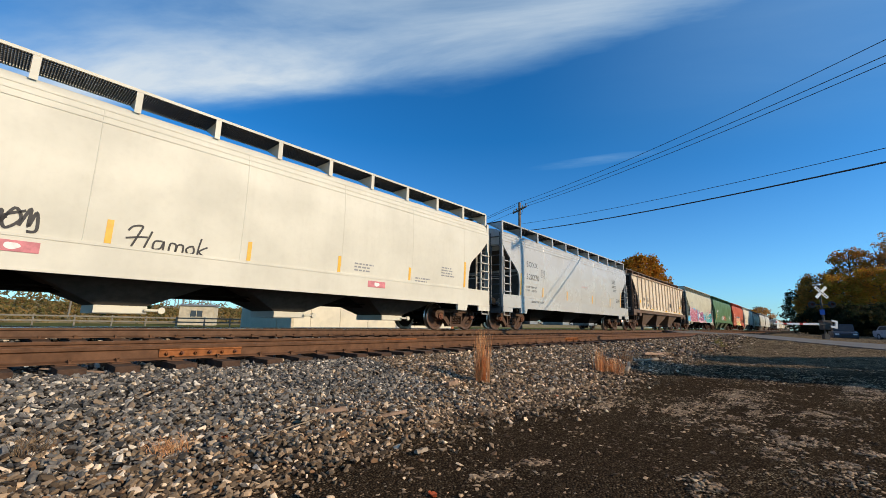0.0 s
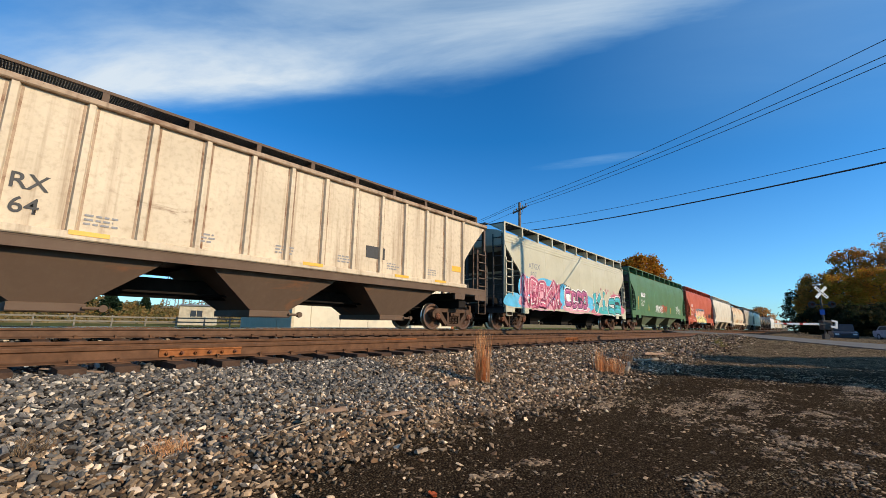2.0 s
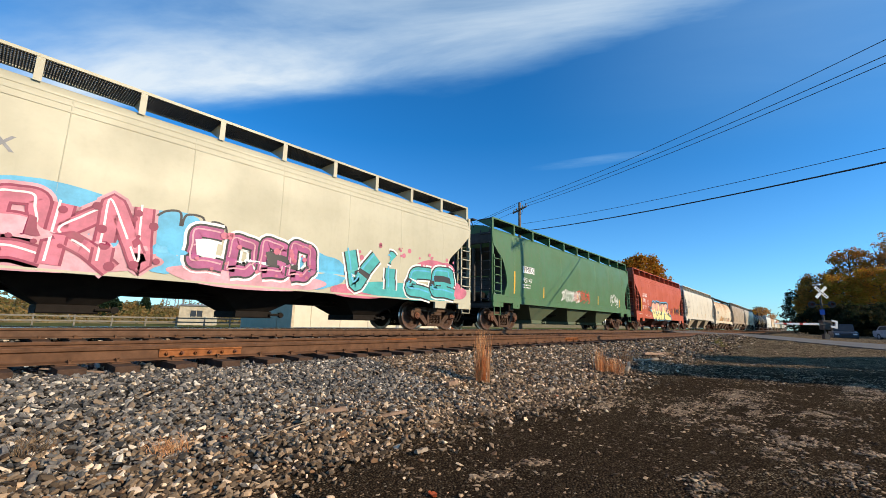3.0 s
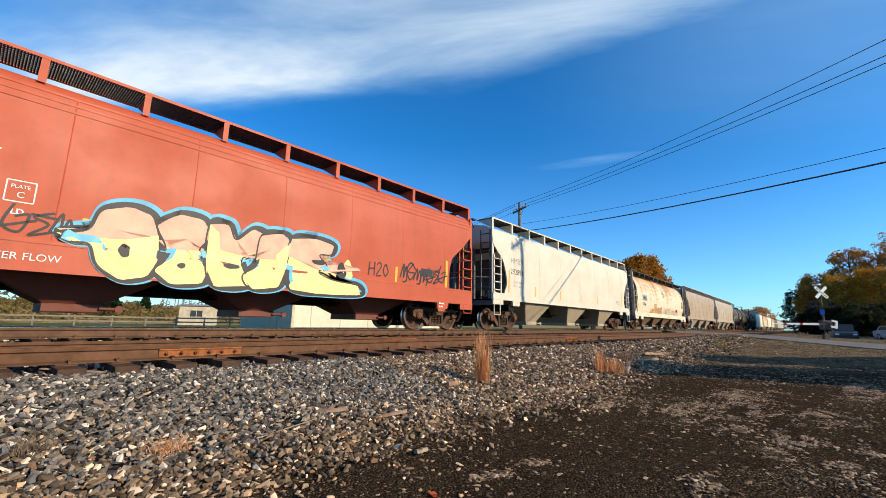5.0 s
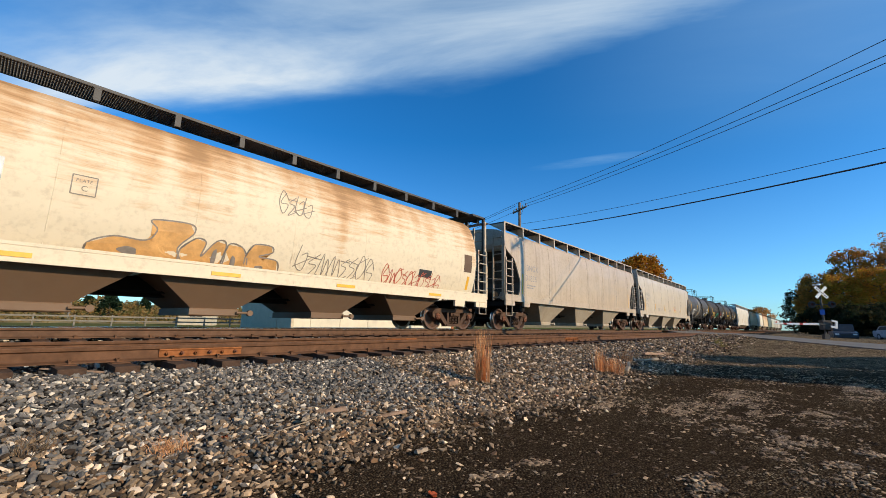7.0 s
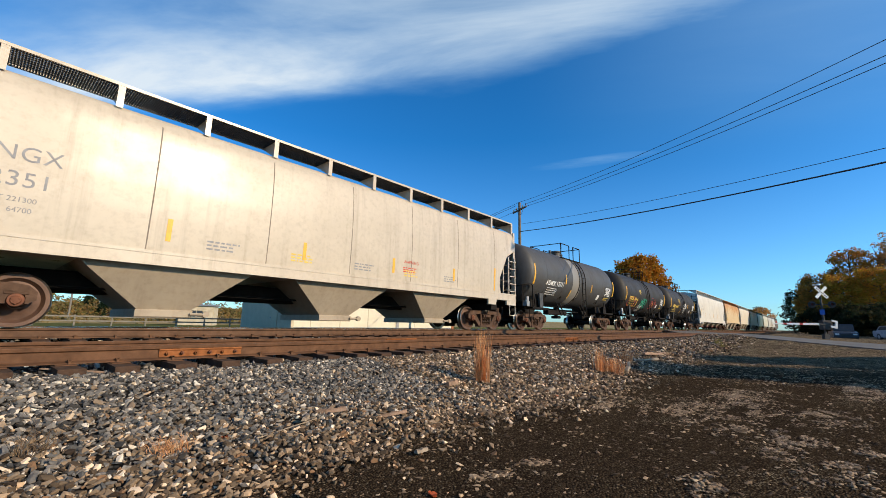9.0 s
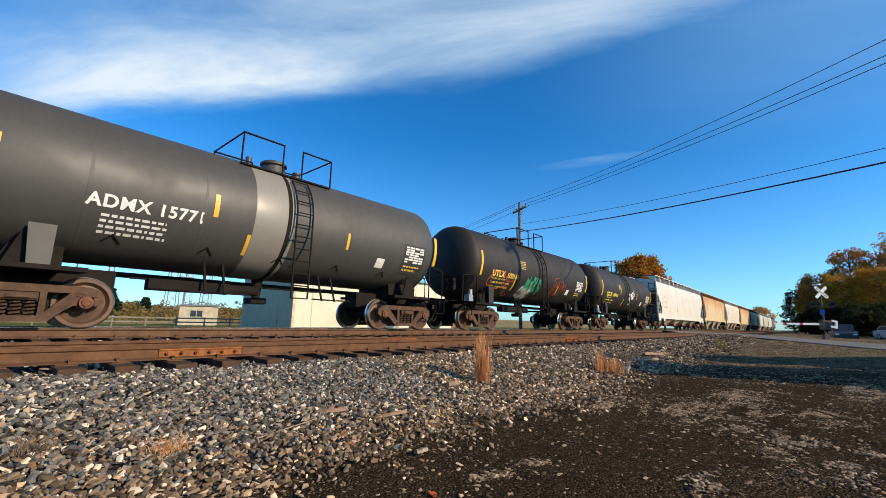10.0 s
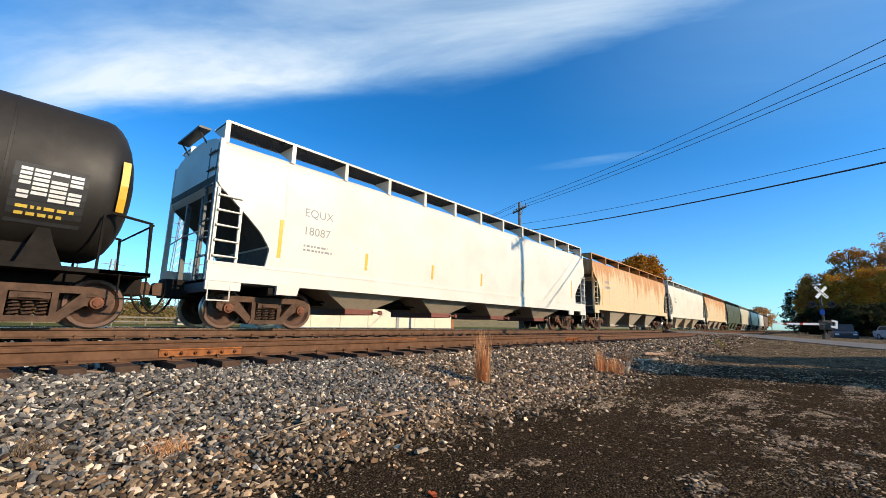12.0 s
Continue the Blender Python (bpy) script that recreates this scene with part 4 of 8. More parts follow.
def hopper(label, left, right, body, trim, sill, bay_mat, prof=HUMP, cut=CUT_HUMP, bays=3, sill_z=(1.22, 1.48), over=1.5, walk_z=4.62, roof_posts=10,
           bay_z0=0.33, bay_wide=2.9, ribs=0, grooves=0, end_mat=None, gate=None, detail=True, low_bays=False, walk_w=(-1.50, -0.74), seam=None, walk_mat=None, end_low=None, bay_span=None):
    """A covered hopper car between truck centres left and right (metres along the train)."""
    xc = (left + right) / 2
    half = (right - left) / 2
    car = thing("covered_hopper", label, "freight car", "train", pose(xc, TRACK_Y, 0))
    h = half + over
    end_mat = end_mat or body
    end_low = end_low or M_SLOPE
    yfun = lambda z: side_y(prof, z)
    cutf = lambda z: lerp_table(cut, z)
    part("body", shell(prof, h, cutf), body, car, smooth=True)
    # dark overlays on the end slopes stand in for the ends' shade
    if prof is not ROUND:
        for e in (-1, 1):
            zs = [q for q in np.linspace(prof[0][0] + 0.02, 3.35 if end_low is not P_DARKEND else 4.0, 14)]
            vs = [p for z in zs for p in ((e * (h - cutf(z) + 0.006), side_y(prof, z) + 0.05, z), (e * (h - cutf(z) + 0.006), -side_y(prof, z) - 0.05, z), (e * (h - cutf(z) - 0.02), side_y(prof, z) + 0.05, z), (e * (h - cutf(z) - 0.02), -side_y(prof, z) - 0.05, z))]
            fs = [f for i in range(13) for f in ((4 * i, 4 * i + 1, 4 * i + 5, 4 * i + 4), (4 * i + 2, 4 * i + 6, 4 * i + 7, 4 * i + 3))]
            part("slope_sheet", Mesh().add(vs, fs), end_low, car, "sloping end sheet, shade put into its dark colour")
    roof_z = prof[-5][0] if prof is HUMP else prof[-3][0] - 0.02
    # side sills, with deeper ends
    z0, z1 = sill_z
    for s in (-1, 1):
        y = 1.575 * s
        o, i_ = y + 0.03 * s, y - 0.03 * s
        m = Mesh().extrude([(i_, z0 - 0.012), (y + 0.045 * s, z0 - 0.012), (y + 0.045 * s, z0 + 0.03), (o, z0 + 0.03), (o, z1 - 0.05), (y + 0.04 * s, z1 - 0.05), (y + 0.04 * s, z1 + 0.008), (i_, z1 + 0.008)], -h, h)
        part("side_sill", m, sill, car)
        for e in (-1, 1):
            xa, xb = sorted((e * h, e * (h - 0.72)))
            part("jacking_pad" if not detail else "sill_end", Mesh().box(xa, xb, min(y - 0.032, y + 0.032) - 0.004, max(y - 0.032, y + 0.032) + 0.004, z0 - 0.20, z0 - 0.014), sill, car)
            if detail:
                jx = e * (half - 0.25)
                part("jacking_pad", Mesh().slab([(jx - 0.3, z0 - 0.22), (jx + 0.22, z0 - 0.22), (jx + 0.3, z0 + 0.05), (jx - 0.3, z0 + 0.05)], y - 0.042, y + 0.042).tube((jx + 0.1, y - 0.046, z0 - 0.1), (jx + 0.1, y + 0.046, z0 - 0.1), 0.05, 10), sill, car)
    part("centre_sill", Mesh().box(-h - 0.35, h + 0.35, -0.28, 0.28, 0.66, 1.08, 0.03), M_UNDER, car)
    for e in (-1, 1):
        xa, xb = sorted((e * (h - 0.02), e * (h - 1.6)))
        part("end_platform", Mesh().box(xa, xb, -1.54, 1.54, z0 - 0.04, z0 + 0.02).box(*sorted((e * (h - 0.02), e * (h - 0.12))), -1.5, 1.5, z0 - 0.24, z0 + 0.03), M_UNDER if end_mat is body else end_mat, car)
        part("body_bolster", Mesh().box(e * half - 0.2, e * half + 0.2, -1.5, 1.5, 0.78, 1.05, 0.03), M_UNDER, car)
        add_coupler(car, e * (h + 0.25), e)
        add_truck(car, e * half, detail)
    # discharge bays
    span = bay_span or 2 * half - (2.0 if bays > 2 else 4.4)
    for i in range(bays):
        x = -span / 2 + span * (i + 0.5) / bays
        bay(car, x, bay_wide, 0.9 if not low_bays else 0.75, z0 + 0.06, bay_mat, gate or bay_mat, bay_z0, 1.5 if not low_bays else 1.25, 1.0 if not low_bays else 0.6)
    # ladders, posts and grab irons at the four corners
    for e in (-1, 1):
        lx0, lx1 = sorted((e * (h - 0.06), e * (h - 0.56)))
        ladder(car, "side_ladder", trim, lx0, lx1, -1.60, z1, 3.05, 5)
        stirrup(car, trim, *sorted((e * (h - 0.06), e * (h - 0.5))), -1.60, 0.60, z0)
        for s in (-1, 1):
            x = e * (h - 0.045)
            part("corner_post", Mesh().box(x - 0.055, x + 0.055, min(1.50 * s, 1.57 * s), max(1.50 * s, 1.57 * s), z0, roof_z + 0.02, 0.01), trim, car)
            if detail:
                # left-end posts and ladders use the darker end_mat, shade put into their colour
                part("end_post", Mesh().box(e * (h - 0.14) - 0.05, e * (h - 0.14) + 0.05, 0.52 * s - 0.05, 0.52 * s + 0.05, z0, 3.5 - 0.0, 0.01), trim if e > 0 else end_mat, car)
        if detail:
            end_ladder(car, trim if e > 0 else end_mat, e * (h - 0.02), -1.45, -0.98, z0, 4.1, 8, e)
            part("handrail", Mesh().path([(e * (h - 0.08), -1.45, 2.1), (e * (h - 0.08), -0.5, 2.2), (e * (h - 0.08), 0.5, 2.2), (e * (h - 0.08), 1.45, 2.1)], 0.018, 6), trim, car)
    if detail:
        brake_wheel(car, h - 0.05, 1, M_UNDER, 0.75, 2.35)
        part("air_reservoir", Mesh().lathe([(0.0, -0.45), (0.16, -0.42), (0.2, -0.3), (0.2, 0.3), (0.16, 0.42), (0.0, 0.45)], 16), M_UNDER, car, smooth=True, m=pose(-h + 0.75, -0.2, z0 + 0.28))
        part("brake_valve", Mesh().box(-0.13, 0.13, -0.12, 0.12, -0.16, 0.16, 0.03).tube((0, -0.2, 0), (0, 0.2, 0), 0.07, 10), M_STEELGREY, car, m=pose(-h + 0.5, -1.2, z0 + 0.22))
        part("brake_pipe", Mesh().path([(-h - 0.1, -0.5, 0.8), (-half, -0.55, 0.75), (half, -0.55, 0.75), (h + 0.1, -0.5, 0.8)], 0.025, 6), M_UNDER, car)
    # roof walks on both edges, a cross walk at each end, hatches
    for s in (-1, 1):
        ya, yb = sorted((walk_w[0] * s * -1, walk_w[1] * s * -1)) if s > 0 else walk_w
        grating(car, walk_mat or trim, -h + 0.1, h - 0.1, ya, yb, walk_z, roof_posts if s < 0 or detail else 4, roof_z - 0.03)
    for e in (-1, 1):
        xa, xb = sorted((e * (h - 0.02), e * (h + 0.24)))
        part("cross_walk", Mesh().box(xa, xb, -0.75, 0.75, walk_z - 0.05, walk_z).path([(e * (h + 0.2), -0.6, walk_z - 0.04), (e * (h - 0.1), -0.6, walk_z - 0.45)], 0.02, 6).path([(e * (h + 0.2), 0.6, walk_z - 0.04), (e * (h - 0.1), 0.6, walk_z - 0.45)], 0.02, 6), M_GRATE, car, "steel cross walk")
    if detail:
        top = prof[-1][0]
        part("hatch_cover", Mesh().box(-h + 0.8, h - 0.8, -0.3, 0.3, top - 0.03, top + 0.09, 0.04), trim, car, "long trough hatch cover")
    for i in range(grooves):
        z = 4.0 - i * 0.13
        part("roof_seam", Mesh().box(-h, h, yfun(z) - 0.012, yfun(z) + 0.02, z - 0.018, z + 0.018), body, car)
    # weld seams between side sheets
    if ribs:
        for i in range(ribs):
            x = -h + 1.45 + (2 * h - 2.9) * i / (ribs - 1)
            part("side_rib", Mesh().add([(x - 0.075, -1.55, z1), (x - 0.045, -1.63, z1), (x + 0.045, -1.63, z1), (x + 0.075, -1.55, z1), (x - 0.075, -1.55, 4.0), (x - 0.045, -1.63, 4.0), (x + 0.045, -1.63, 4.0), (x + 0.075, -1.55, 4.0)],
                                        [(0, 1, 5, 4), (1, 2, 6, 5), (2, 3, 7, 6), (0, 3, 2, 1), (4, 5, 6, 7)]), body, car)
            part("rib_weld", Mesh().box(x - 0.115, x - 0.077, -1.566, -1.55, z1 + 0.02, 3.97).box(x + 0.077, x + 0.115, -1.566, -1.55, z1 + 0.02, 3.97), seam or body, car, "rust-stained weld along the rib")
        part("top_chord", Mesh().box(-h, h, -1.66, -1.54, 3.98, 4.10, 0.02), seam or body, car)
        part("lower_chord", Mesh().box(-h + 1.3, h - 1.3, -1.66, -1.54, z1 - 0.02, z1 + 0.12, 0.02), body, car)
    elif detail:
        for i in range(7):
            x = -h + 1.6 + (2 * h - 3.2) * i / 6
            lo = max(cutz(cut, h, abs(x)), z1 + 0.02)
            zs = [lo + (4.0 - lo) * k / 10 for k in range(11)]
            m = Mesh().add([p for z in zs for p in ((x - 0.012, yfun(z) - 0.0, z), (x, yfun(z) - 0.006, z), (x + 0.012, yfun(z) - 0.0, z))],
                           [f for k in range(10) for f in ((3 * k, 3 * k + 1, 3 * k + 4, 3 * k + 3), (3 * k + 1, 3 * k + 2, 3 * k + 5, 3 * k + 4))])
            part("weld_seam", m, seam or body, car)
    return car, yfun, h, half


def cutz(cut, h, ax):
    """The lowest height at which the side still reaches |x| = ax."""
    for z, c in cut:
        if h - c >= ax:
            return z
    return cut[-1][0]


def amber_at(car, yfun, rows):
    for x, z0, z1, w in rows:
        patch("reflector", x - w / 2, x + w / 2, z0, z1, yfun, M_AMBER, car, label="amber reflective strip")


def amber(car, yfun, xs, z0, z1, w=0.09):
    for x in xs:
        patch("reflector", x - w / 2, x + w / 2, z0, z1, yfun, M_AMBER, car, label="amber reflective strip")


def tank(label, left, right, body, letter, r=1.50, zc=2.76, detail=True, dome=-0.6, over=1.30):
    """A tank car: barrel with domed heads, saddles, dome platform, running gear."""
    xc, half = (left + right) / 2, (right - left) / 2
    car = thing("tank_car", label, "tank car", "train", pose(xc, TRACK_Y, 0))
    L = half + over
    prof = [(0.0, -L)] + [(r * math.sin(a), -L + 0.62 * (1 - math.cos(a))) for a in (0.2, 0.4, 0.6, 0.8, 1.0, 1.2, 1.4, 1.5708)]
    prof += [(r, x) for x in np.linspace(-L + 1.2, L - 1.2, 7)] + [(a, -b) for a, b in prof[::-1]]
    part("tank_shell", Mesh().lathe(prof, 56, "x"), body, car, smooth=True, m=pose(0, 0, zc))
    yfun = lambda z: tank_y(z, zc, r)
    for x in np.linspace(-L + 1.9, L - 1.9, 5):
        part("weld_band", Mesh().lathe([(r - 0.01, -0.03), (r + 0.004, -0.02), (r + 0.004, 0.02), (r - 0.01, 0.03)], 48, "x"), body, car, smooth=True, m=pose(x, 0, zc))
    for e in (-1, 1):
        x = e * half
        part("saddle", Mesh().add([(x - 0.5 * e, -0.72, zc - 1.0), (x - 0.5 * e, -0.8, 1.0), (x + 0.4 * e, -0.8, 1.0), (x + 0.1 * e, -0.72, zc - 1.0), (x - 0.5 * e, 0.72, zc - 1.0), (x - 0.5 * e, 0.8, 1.0), (x + 0.4 * e, 0.8, 1.0), (x + 0.1 * e, 0.72, zc - 1.0)],
                                  [(0, 1, 2, 3), (7, 6, 5, 4), (0, 4, 5, 1), (2, 6, 7, 3), (1, 5, 6, 2), (0, 3, 7, 4)]), M_UNDER, car)
        part("saddle_web", Mesh().slab([(x - 0.28, 1.06), (x + 0.28, 1.06), (x + 0.08, 1.7), (x - 0.08, 1.7)], -1.2, -1.16), M_UNDER, car)
        xa, xb = sorted((x - e * 0.8, e * (L + 0.28)))
        part("end_deck", Mesh().box(xa, xb, -1.42, -0.75, 0.98, 1.06).box(xa, xb, 0.75, 1.42, 0.98, 1.06).box(*sorted((e * (L - 0.5), e * (L + 0.28))), -1.42, 1.42, 0.985, 1.055), M_UNDER, car, "dark end deck")
        part("stub_sill", Mesh().box(*sorted((x - e * 1.4, e * (L + 0.4))), -0.3, 0.3, 0.66, 1.14, 0.03), M_UNDER, car)
        for s in (-1, 1):
            part("end_handrail", Mesh().path([(e * (L - 0.55), 1.4 * s, 1.06), (e * (L - 0.55), 1.4 * s, 2.05), (e * (L - 0.45), 1.38 * s, 2.12), (e * (L + 0.2), 1.3 * s, 2.05), (e * (L + 0.24), 1.3 * s, 1.06)], 0.024, 6), M_UNDER, car)
            stirrup(car, M_UNDER, *sorted((e * (L + 0.22), e * (L - 0.2))), 1.42 * s, 0.55, 1.0)
        part("end_rail", Mesh().path([(e * (L + 0.24), -1.3, 2.02), (e * (L + 0.24), 1.3, 2.02)], 0.022, 6), M_UNDER, car)
        add_coupler(car, e * (L + 0.3), e)
        add_truck(car, x, detail)
    part("brake_cylinder", Mesh().box(-0.13, 0.13, -0.12, 0.12, -0.14, 0.14, 0.03).tube((0.1, 0, 0.1), (0.1, 0, 0.34), 0.09, 10), M_STEELGREY, car, m=pose(-L + 0.35, -1.15, 1.2))
    brake_wheel(car, -L - 0.12, -1, M_UNDER, -0.6, 1.75)
    for x in np.linspace(-half + 1.1, half - 1.1, 5):      # small triangular pads under the flank
        part("flank_bracket", Mesh().path([(x - 0.15, yfun(1.62) - 0.012, 1.62), (x, yfun(1.76) - 0.012, 1.76), (x + 0.15, yfun(1.62) - 0.012, 1.62)], 0.013, 5), M_UNDER, car)
    # dome, top platform and its railings
    part("manway", Mesh().lathe([(0.0, 0.34), (0.3, 0.34), (0.36, 0.3), (0.36, 0.24), (0.3, 0.22), (0.3, -0.1)], 20, "z").tube((0.7, 0, -0.05), (0.7, 0, 0.25), 0.12, 12).tube((-0.7, 0, -0.05), (-0.7, 0, 0.3), 0.08, 12), body, car, smooth=True, m=pose(dome, 0, zc + r - 0.02))
    pf = part("top_platform", Mesh().box(-1.25, 1.25, -0.98, -0.45, zc + r - 0.30, zc + r - 0.26).box(-1.25, 1.25, 0.45, 0.98, zc + r - 0.30, zc + r - 0.26), M_UNDER, car, m=pose(dome, 0, 0))
    zt = zc + r + 0.52
    for s in (-1, 1):
        for a, b in ((-1.25, -0.2), (0.35, 1.25)):
            part("platform_rail", Mesh().path([(a, 0.95 * s, zt - 0.8), (a, 0.95 * s, zt), (b, 0.95 * s, zt), (b, 0.95 * s, zt - 0.8)], 0.022, 6), M_UNDER, pf)
    for e in (-1, 1):
        part("platform_rail", Mesh().path([(1.25 * e, -0.95, zt), (1.25 * e, 0.95, zt)], 0.022, 6), M_UNDER, pf)
    # ladder over the flank
    zs = [zc + r * 0.7 - (zc + r * 0.7 - 0.75) * i / 10 for i in range(11)]
    flank = lambda z: yfun(max(z, zc - 0.1)) - 0.10
    lad = part("side_ladder", Mesh().path([(-0.02, flank(z), z) for z in zs], 0.024, 6).path([(0.42, flank(z), z) for z in zs], 0.024, 6), M_UNDER, car, m=pose(dome, 0, 0))
    for z in zs:
        part("rung", Mesh().tube((-0.02, flank(z), z), (0.42, flank(z), z), 0.015, 6), M_UNDER, lad)
    part("safety_band", Mesh().lathe([(r + 0.002, -0.05), (r + 0.012, -0.05), (r + 0.012, 0.05), (r + 0.002, 0.05)], 48, "x"), M_UNDER, car, smooth=True, m=pose(dome - 0.15, 0, zc))
    part("underframe_pipe", Mesh().path([(-half + 0.5, 0.2, 1.12), (half - 0.5, 0.2, 1.12)], 0.06, 8), M_UNDER, car)
    part("brake_rigging", Mesh().box(-2.6, -1.0, -0.85, -0.55, 0.78, 1.02, 0.03).tube((-2.9, -0.7, 1.0), (1.4, -0.7, 1.0), 0.02, 6).tube((-1.0, -0.7, 0.9), (-0.3, -0.7, 0.9), 0.11, 10), M_UNDER, car)
    part("outlet_valve", Mesh().tube((0, 0, 1.45), (0, 0, 0.75), 0.16, 12, 0.1).box(-0.2, 0.2, -0.2, 0.2, 0.62, 0.78, 0.03), M_UNDER, car)
    for x in (-1.6, -1.2, 1.3, 1.7):
        part("bracket", Mesh().tube((x, -0.8, 1.45), (x, -1.1, 0.75), 0.03, 6).tube((x - 0.3, -1.1, 0.78), (x + 0.5, -1.1, 0.78), 0.02, 6), M_UNDER, car)
    return car, yfun, L, half


# ---- the train, car by car from the front ----
P_CREAM = paint("cream white paint", (0.63, 0.60, 0.50), dirt=0.12, gloss=0.55)
P_GREY = paint("light grey paint", (0.47, 0.46, 0.425), dirt=0.12, gloss=0.26)
P_RIBBED = paint("weathered beige paint", (0.66, 0.545, 0.39), grime=(0.22, 0.125, 0.065), dirt=0.75, rust=0.42, gloss=0.65, streak=1.0, rust_color=(0.15, 0.066, 0.03))
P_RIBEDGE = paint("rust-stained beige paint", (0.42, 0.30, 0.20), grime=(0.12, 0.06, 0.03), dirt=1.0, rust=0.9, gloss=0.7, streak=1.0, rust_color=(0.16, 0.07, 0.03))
P_RUSTY_BAY = paint("rusted brown steel", (0.115, 0.07, 0.044), dirt=0.5, rust=0.5, gloss=0.75)
P_BEIGE = paint("faded beige paint", (0.50, 0.465, 0.335), dirt=0.15, gloss=0.5)
P_GREEN = paint("faded green paint", (0.068, 0.160, 0.058), dirt=0.45, rust=0.18, gloss=0.5)
P_RED = paint("faded red paint", (0.46, 0.080, 0.028), dirt=0.35, rust=0.2, gloss=0.58, grime=(0.10, 0.05, 0.035))
P_WHITE = paint("off-white paint", (0.64, 0.58, 0.465), dirt=0.10, gloss=0.56)
P_DUST = paint("dusty grey paint", (0.50, 0.395, 0.285), dirt=0.65, gloss=0.34, streak=0.8)
P_PEARL = paint("dull grey white paint", (0.56, 0.48, 0.375), dirt=0.45, gloss=0.33, streak=0.8)
P_BRIGHT = paint("bright white paint", (0.66, 0.62, 0.54), dirt=0.08, gloss=0.45)
def rust_washed(name, color, rust_color):
    """Pale paint with rust running down from the roof edge."""
    m = Nodes(name, 0.62)
    runs = m.noise(2.0, 6, 0.7, (1.5, 1.0, 0.09))
    blotch = m.noise(0.8, 6, 0.65, (1, 1, 0.6))
    fine = m.noise(9.0, 4, 0.6)
    fall = m.math("MULTIPLY", m.math("SUBTRACT", m.coords()[2], 2.9), 0.11)
    k = m.math("ADD", m.math("ADD", m.math("MULTIPLY", runs, 0.6), m.math("MULTIPLY", blotch, 0.4)), fall)
    c = m.mix(m.ramp(k, 0.46, 0.62), color, rust_color)
    c = m.mix(m.math("MULTIPLY", m.ramp(runs, 0.55, 0.75), 0.5), c, tuple(v * 0.55 for v in rust_color))
    c = m.mix(m.math("MULTIPLY", m.ramp(fine, 0.45, 0.8), 0.3), c, (0.16, 0.10, 0.05))
    return m.done(c, fine, 0.06, 0.01)


def peeled(name, color, rust_color):
    """Pale paint worn through in level streaks of rust high on the side, cleaner beside the seams."""
    m = Nodes(name, 0.66)
    streaks = m.noise(1.5, 8, 0.72, (0.45, 1.0, 5.5), 0.3)
    sheets = m.noise(0.9, 2, 0.5, (1.3, 0.0, 0.12))
    fine = m.noise(9.0, 4, 0.6)
    high = m.math("MULTIPLY", m.math("SUBTRACT", m.coords()[2], 2.7), 0.13)
    k = m.math("ADD", m.math("ADD", m.math("MULTIPLY", streaks, 0.6), m.math("MULTIPLY", sheets, 0.5)), high)
    c = m.mix(m.math("MULTIPLY", m.ramp(k, 0.52, 0.74), 0.85), color, rust_color)
    c = m.mix(m.math("MULTIPLY", m.ramp(k, 0.68, 0.82), 0.7), c, tuple(v * 0.5 for v in rust_color))
    drips = m.noise(2.2, 5, 0.7, (2.6, 1.0, 0.12))
    c = m.mix(m.math("MULTIPLY", m.ramp(drips, 0.64, 0.74), 0.55), c, (0.24, 0.12, 0.055))
    c = m.mix(m.math("MULTIPLY", m.ramp(fine, 0.45, 0.8), 0.25), c, (0.2, 0.13, 0.07))
    return m.done(c, fine, 0.06, 0.01)


P_PEEL = peeled("peeling cream paint", (0.68, 0.58, 0.42), (0.50, 0.265, 0.105))
P_TAN = rust_washed("tan paint washed with rust", (0.60, 0.46, 0.27), (0.46, 0.21, 0.06))
P_TANK_GREY = paint("grey-black tank paint", (0.056, 0.054, 0.052), dirt=0.4, grime=(0.11, 0.10, 0.09), gloss=0.52)
P_TANK_BLACK = paint("dusty black tank paint", (0.014, 0.0112, 0.0085), dirt=0.45, grime=(0.045, 0.034, 0.024), gloss=0.6)
P_DARKGREEN = paint("dark green paint", (0.05, 0.075, 0.045), dirt=0.4, gloss=0.5)
P_DARKEND = plain("near-black end steel", (0.045, 0.042, 0.04), 0.6)
P_GREYEND = plain("dark grey end sheet", (0.10, 0.105, 0.105), 0.6)
G_PINK = plain("pink spray paint", (0.52, 0.135, 0.20), 0.55, 0, 0.25, 3)
G_MAGENTA = plain("dark magenta spray paint", (0.26, 0.025, 0.07), 0.55, 0, 0.2, 3)
G_ROSE = plain("rose spray paint", (0.62, 0.30, 0.35), 0.55, 0, 0.3, 2)
G_PLUM = plain("plum spray paint", (0.36, 0.07, 0.20), 0.55, 0, 0.25, 3)
G_SKY = plain("sky blue spray paint", (0.09, 0.40, 0.62), 0.55, 0, 0.2, 3)
G_TEAL = plain("teal spray paint", (0.05, 0.36, 0.36), 0.55, 0, 0.2, 3)
G_WHITE = plain("white spray paint", (0.78, 0.77, 0.74), 0.55, 0, 0.08, 3)
G_BLACK = plain("black spray paint", (0.02, 0.018, 0.02), 0.55, 0, 0.2, 3)
G_SALMON = plain("salmon spray paint", (0.74, 0.38, 0.27), 0.55, 0, 0.15, 3)
G_BUTTER = plain("butter yellow spray paint", (0.78, 0.65, 0.26), 0.55, 0, 0.12, 3)
G_RED = plain("red spray paint", (0.55, 0.06, 0.03), 0.55, 0, 0.2, 3)
G_GREEN = plain("green spray paint", (0.02, 0.30, 0.19), 0.55, 0, 0.2, 3)
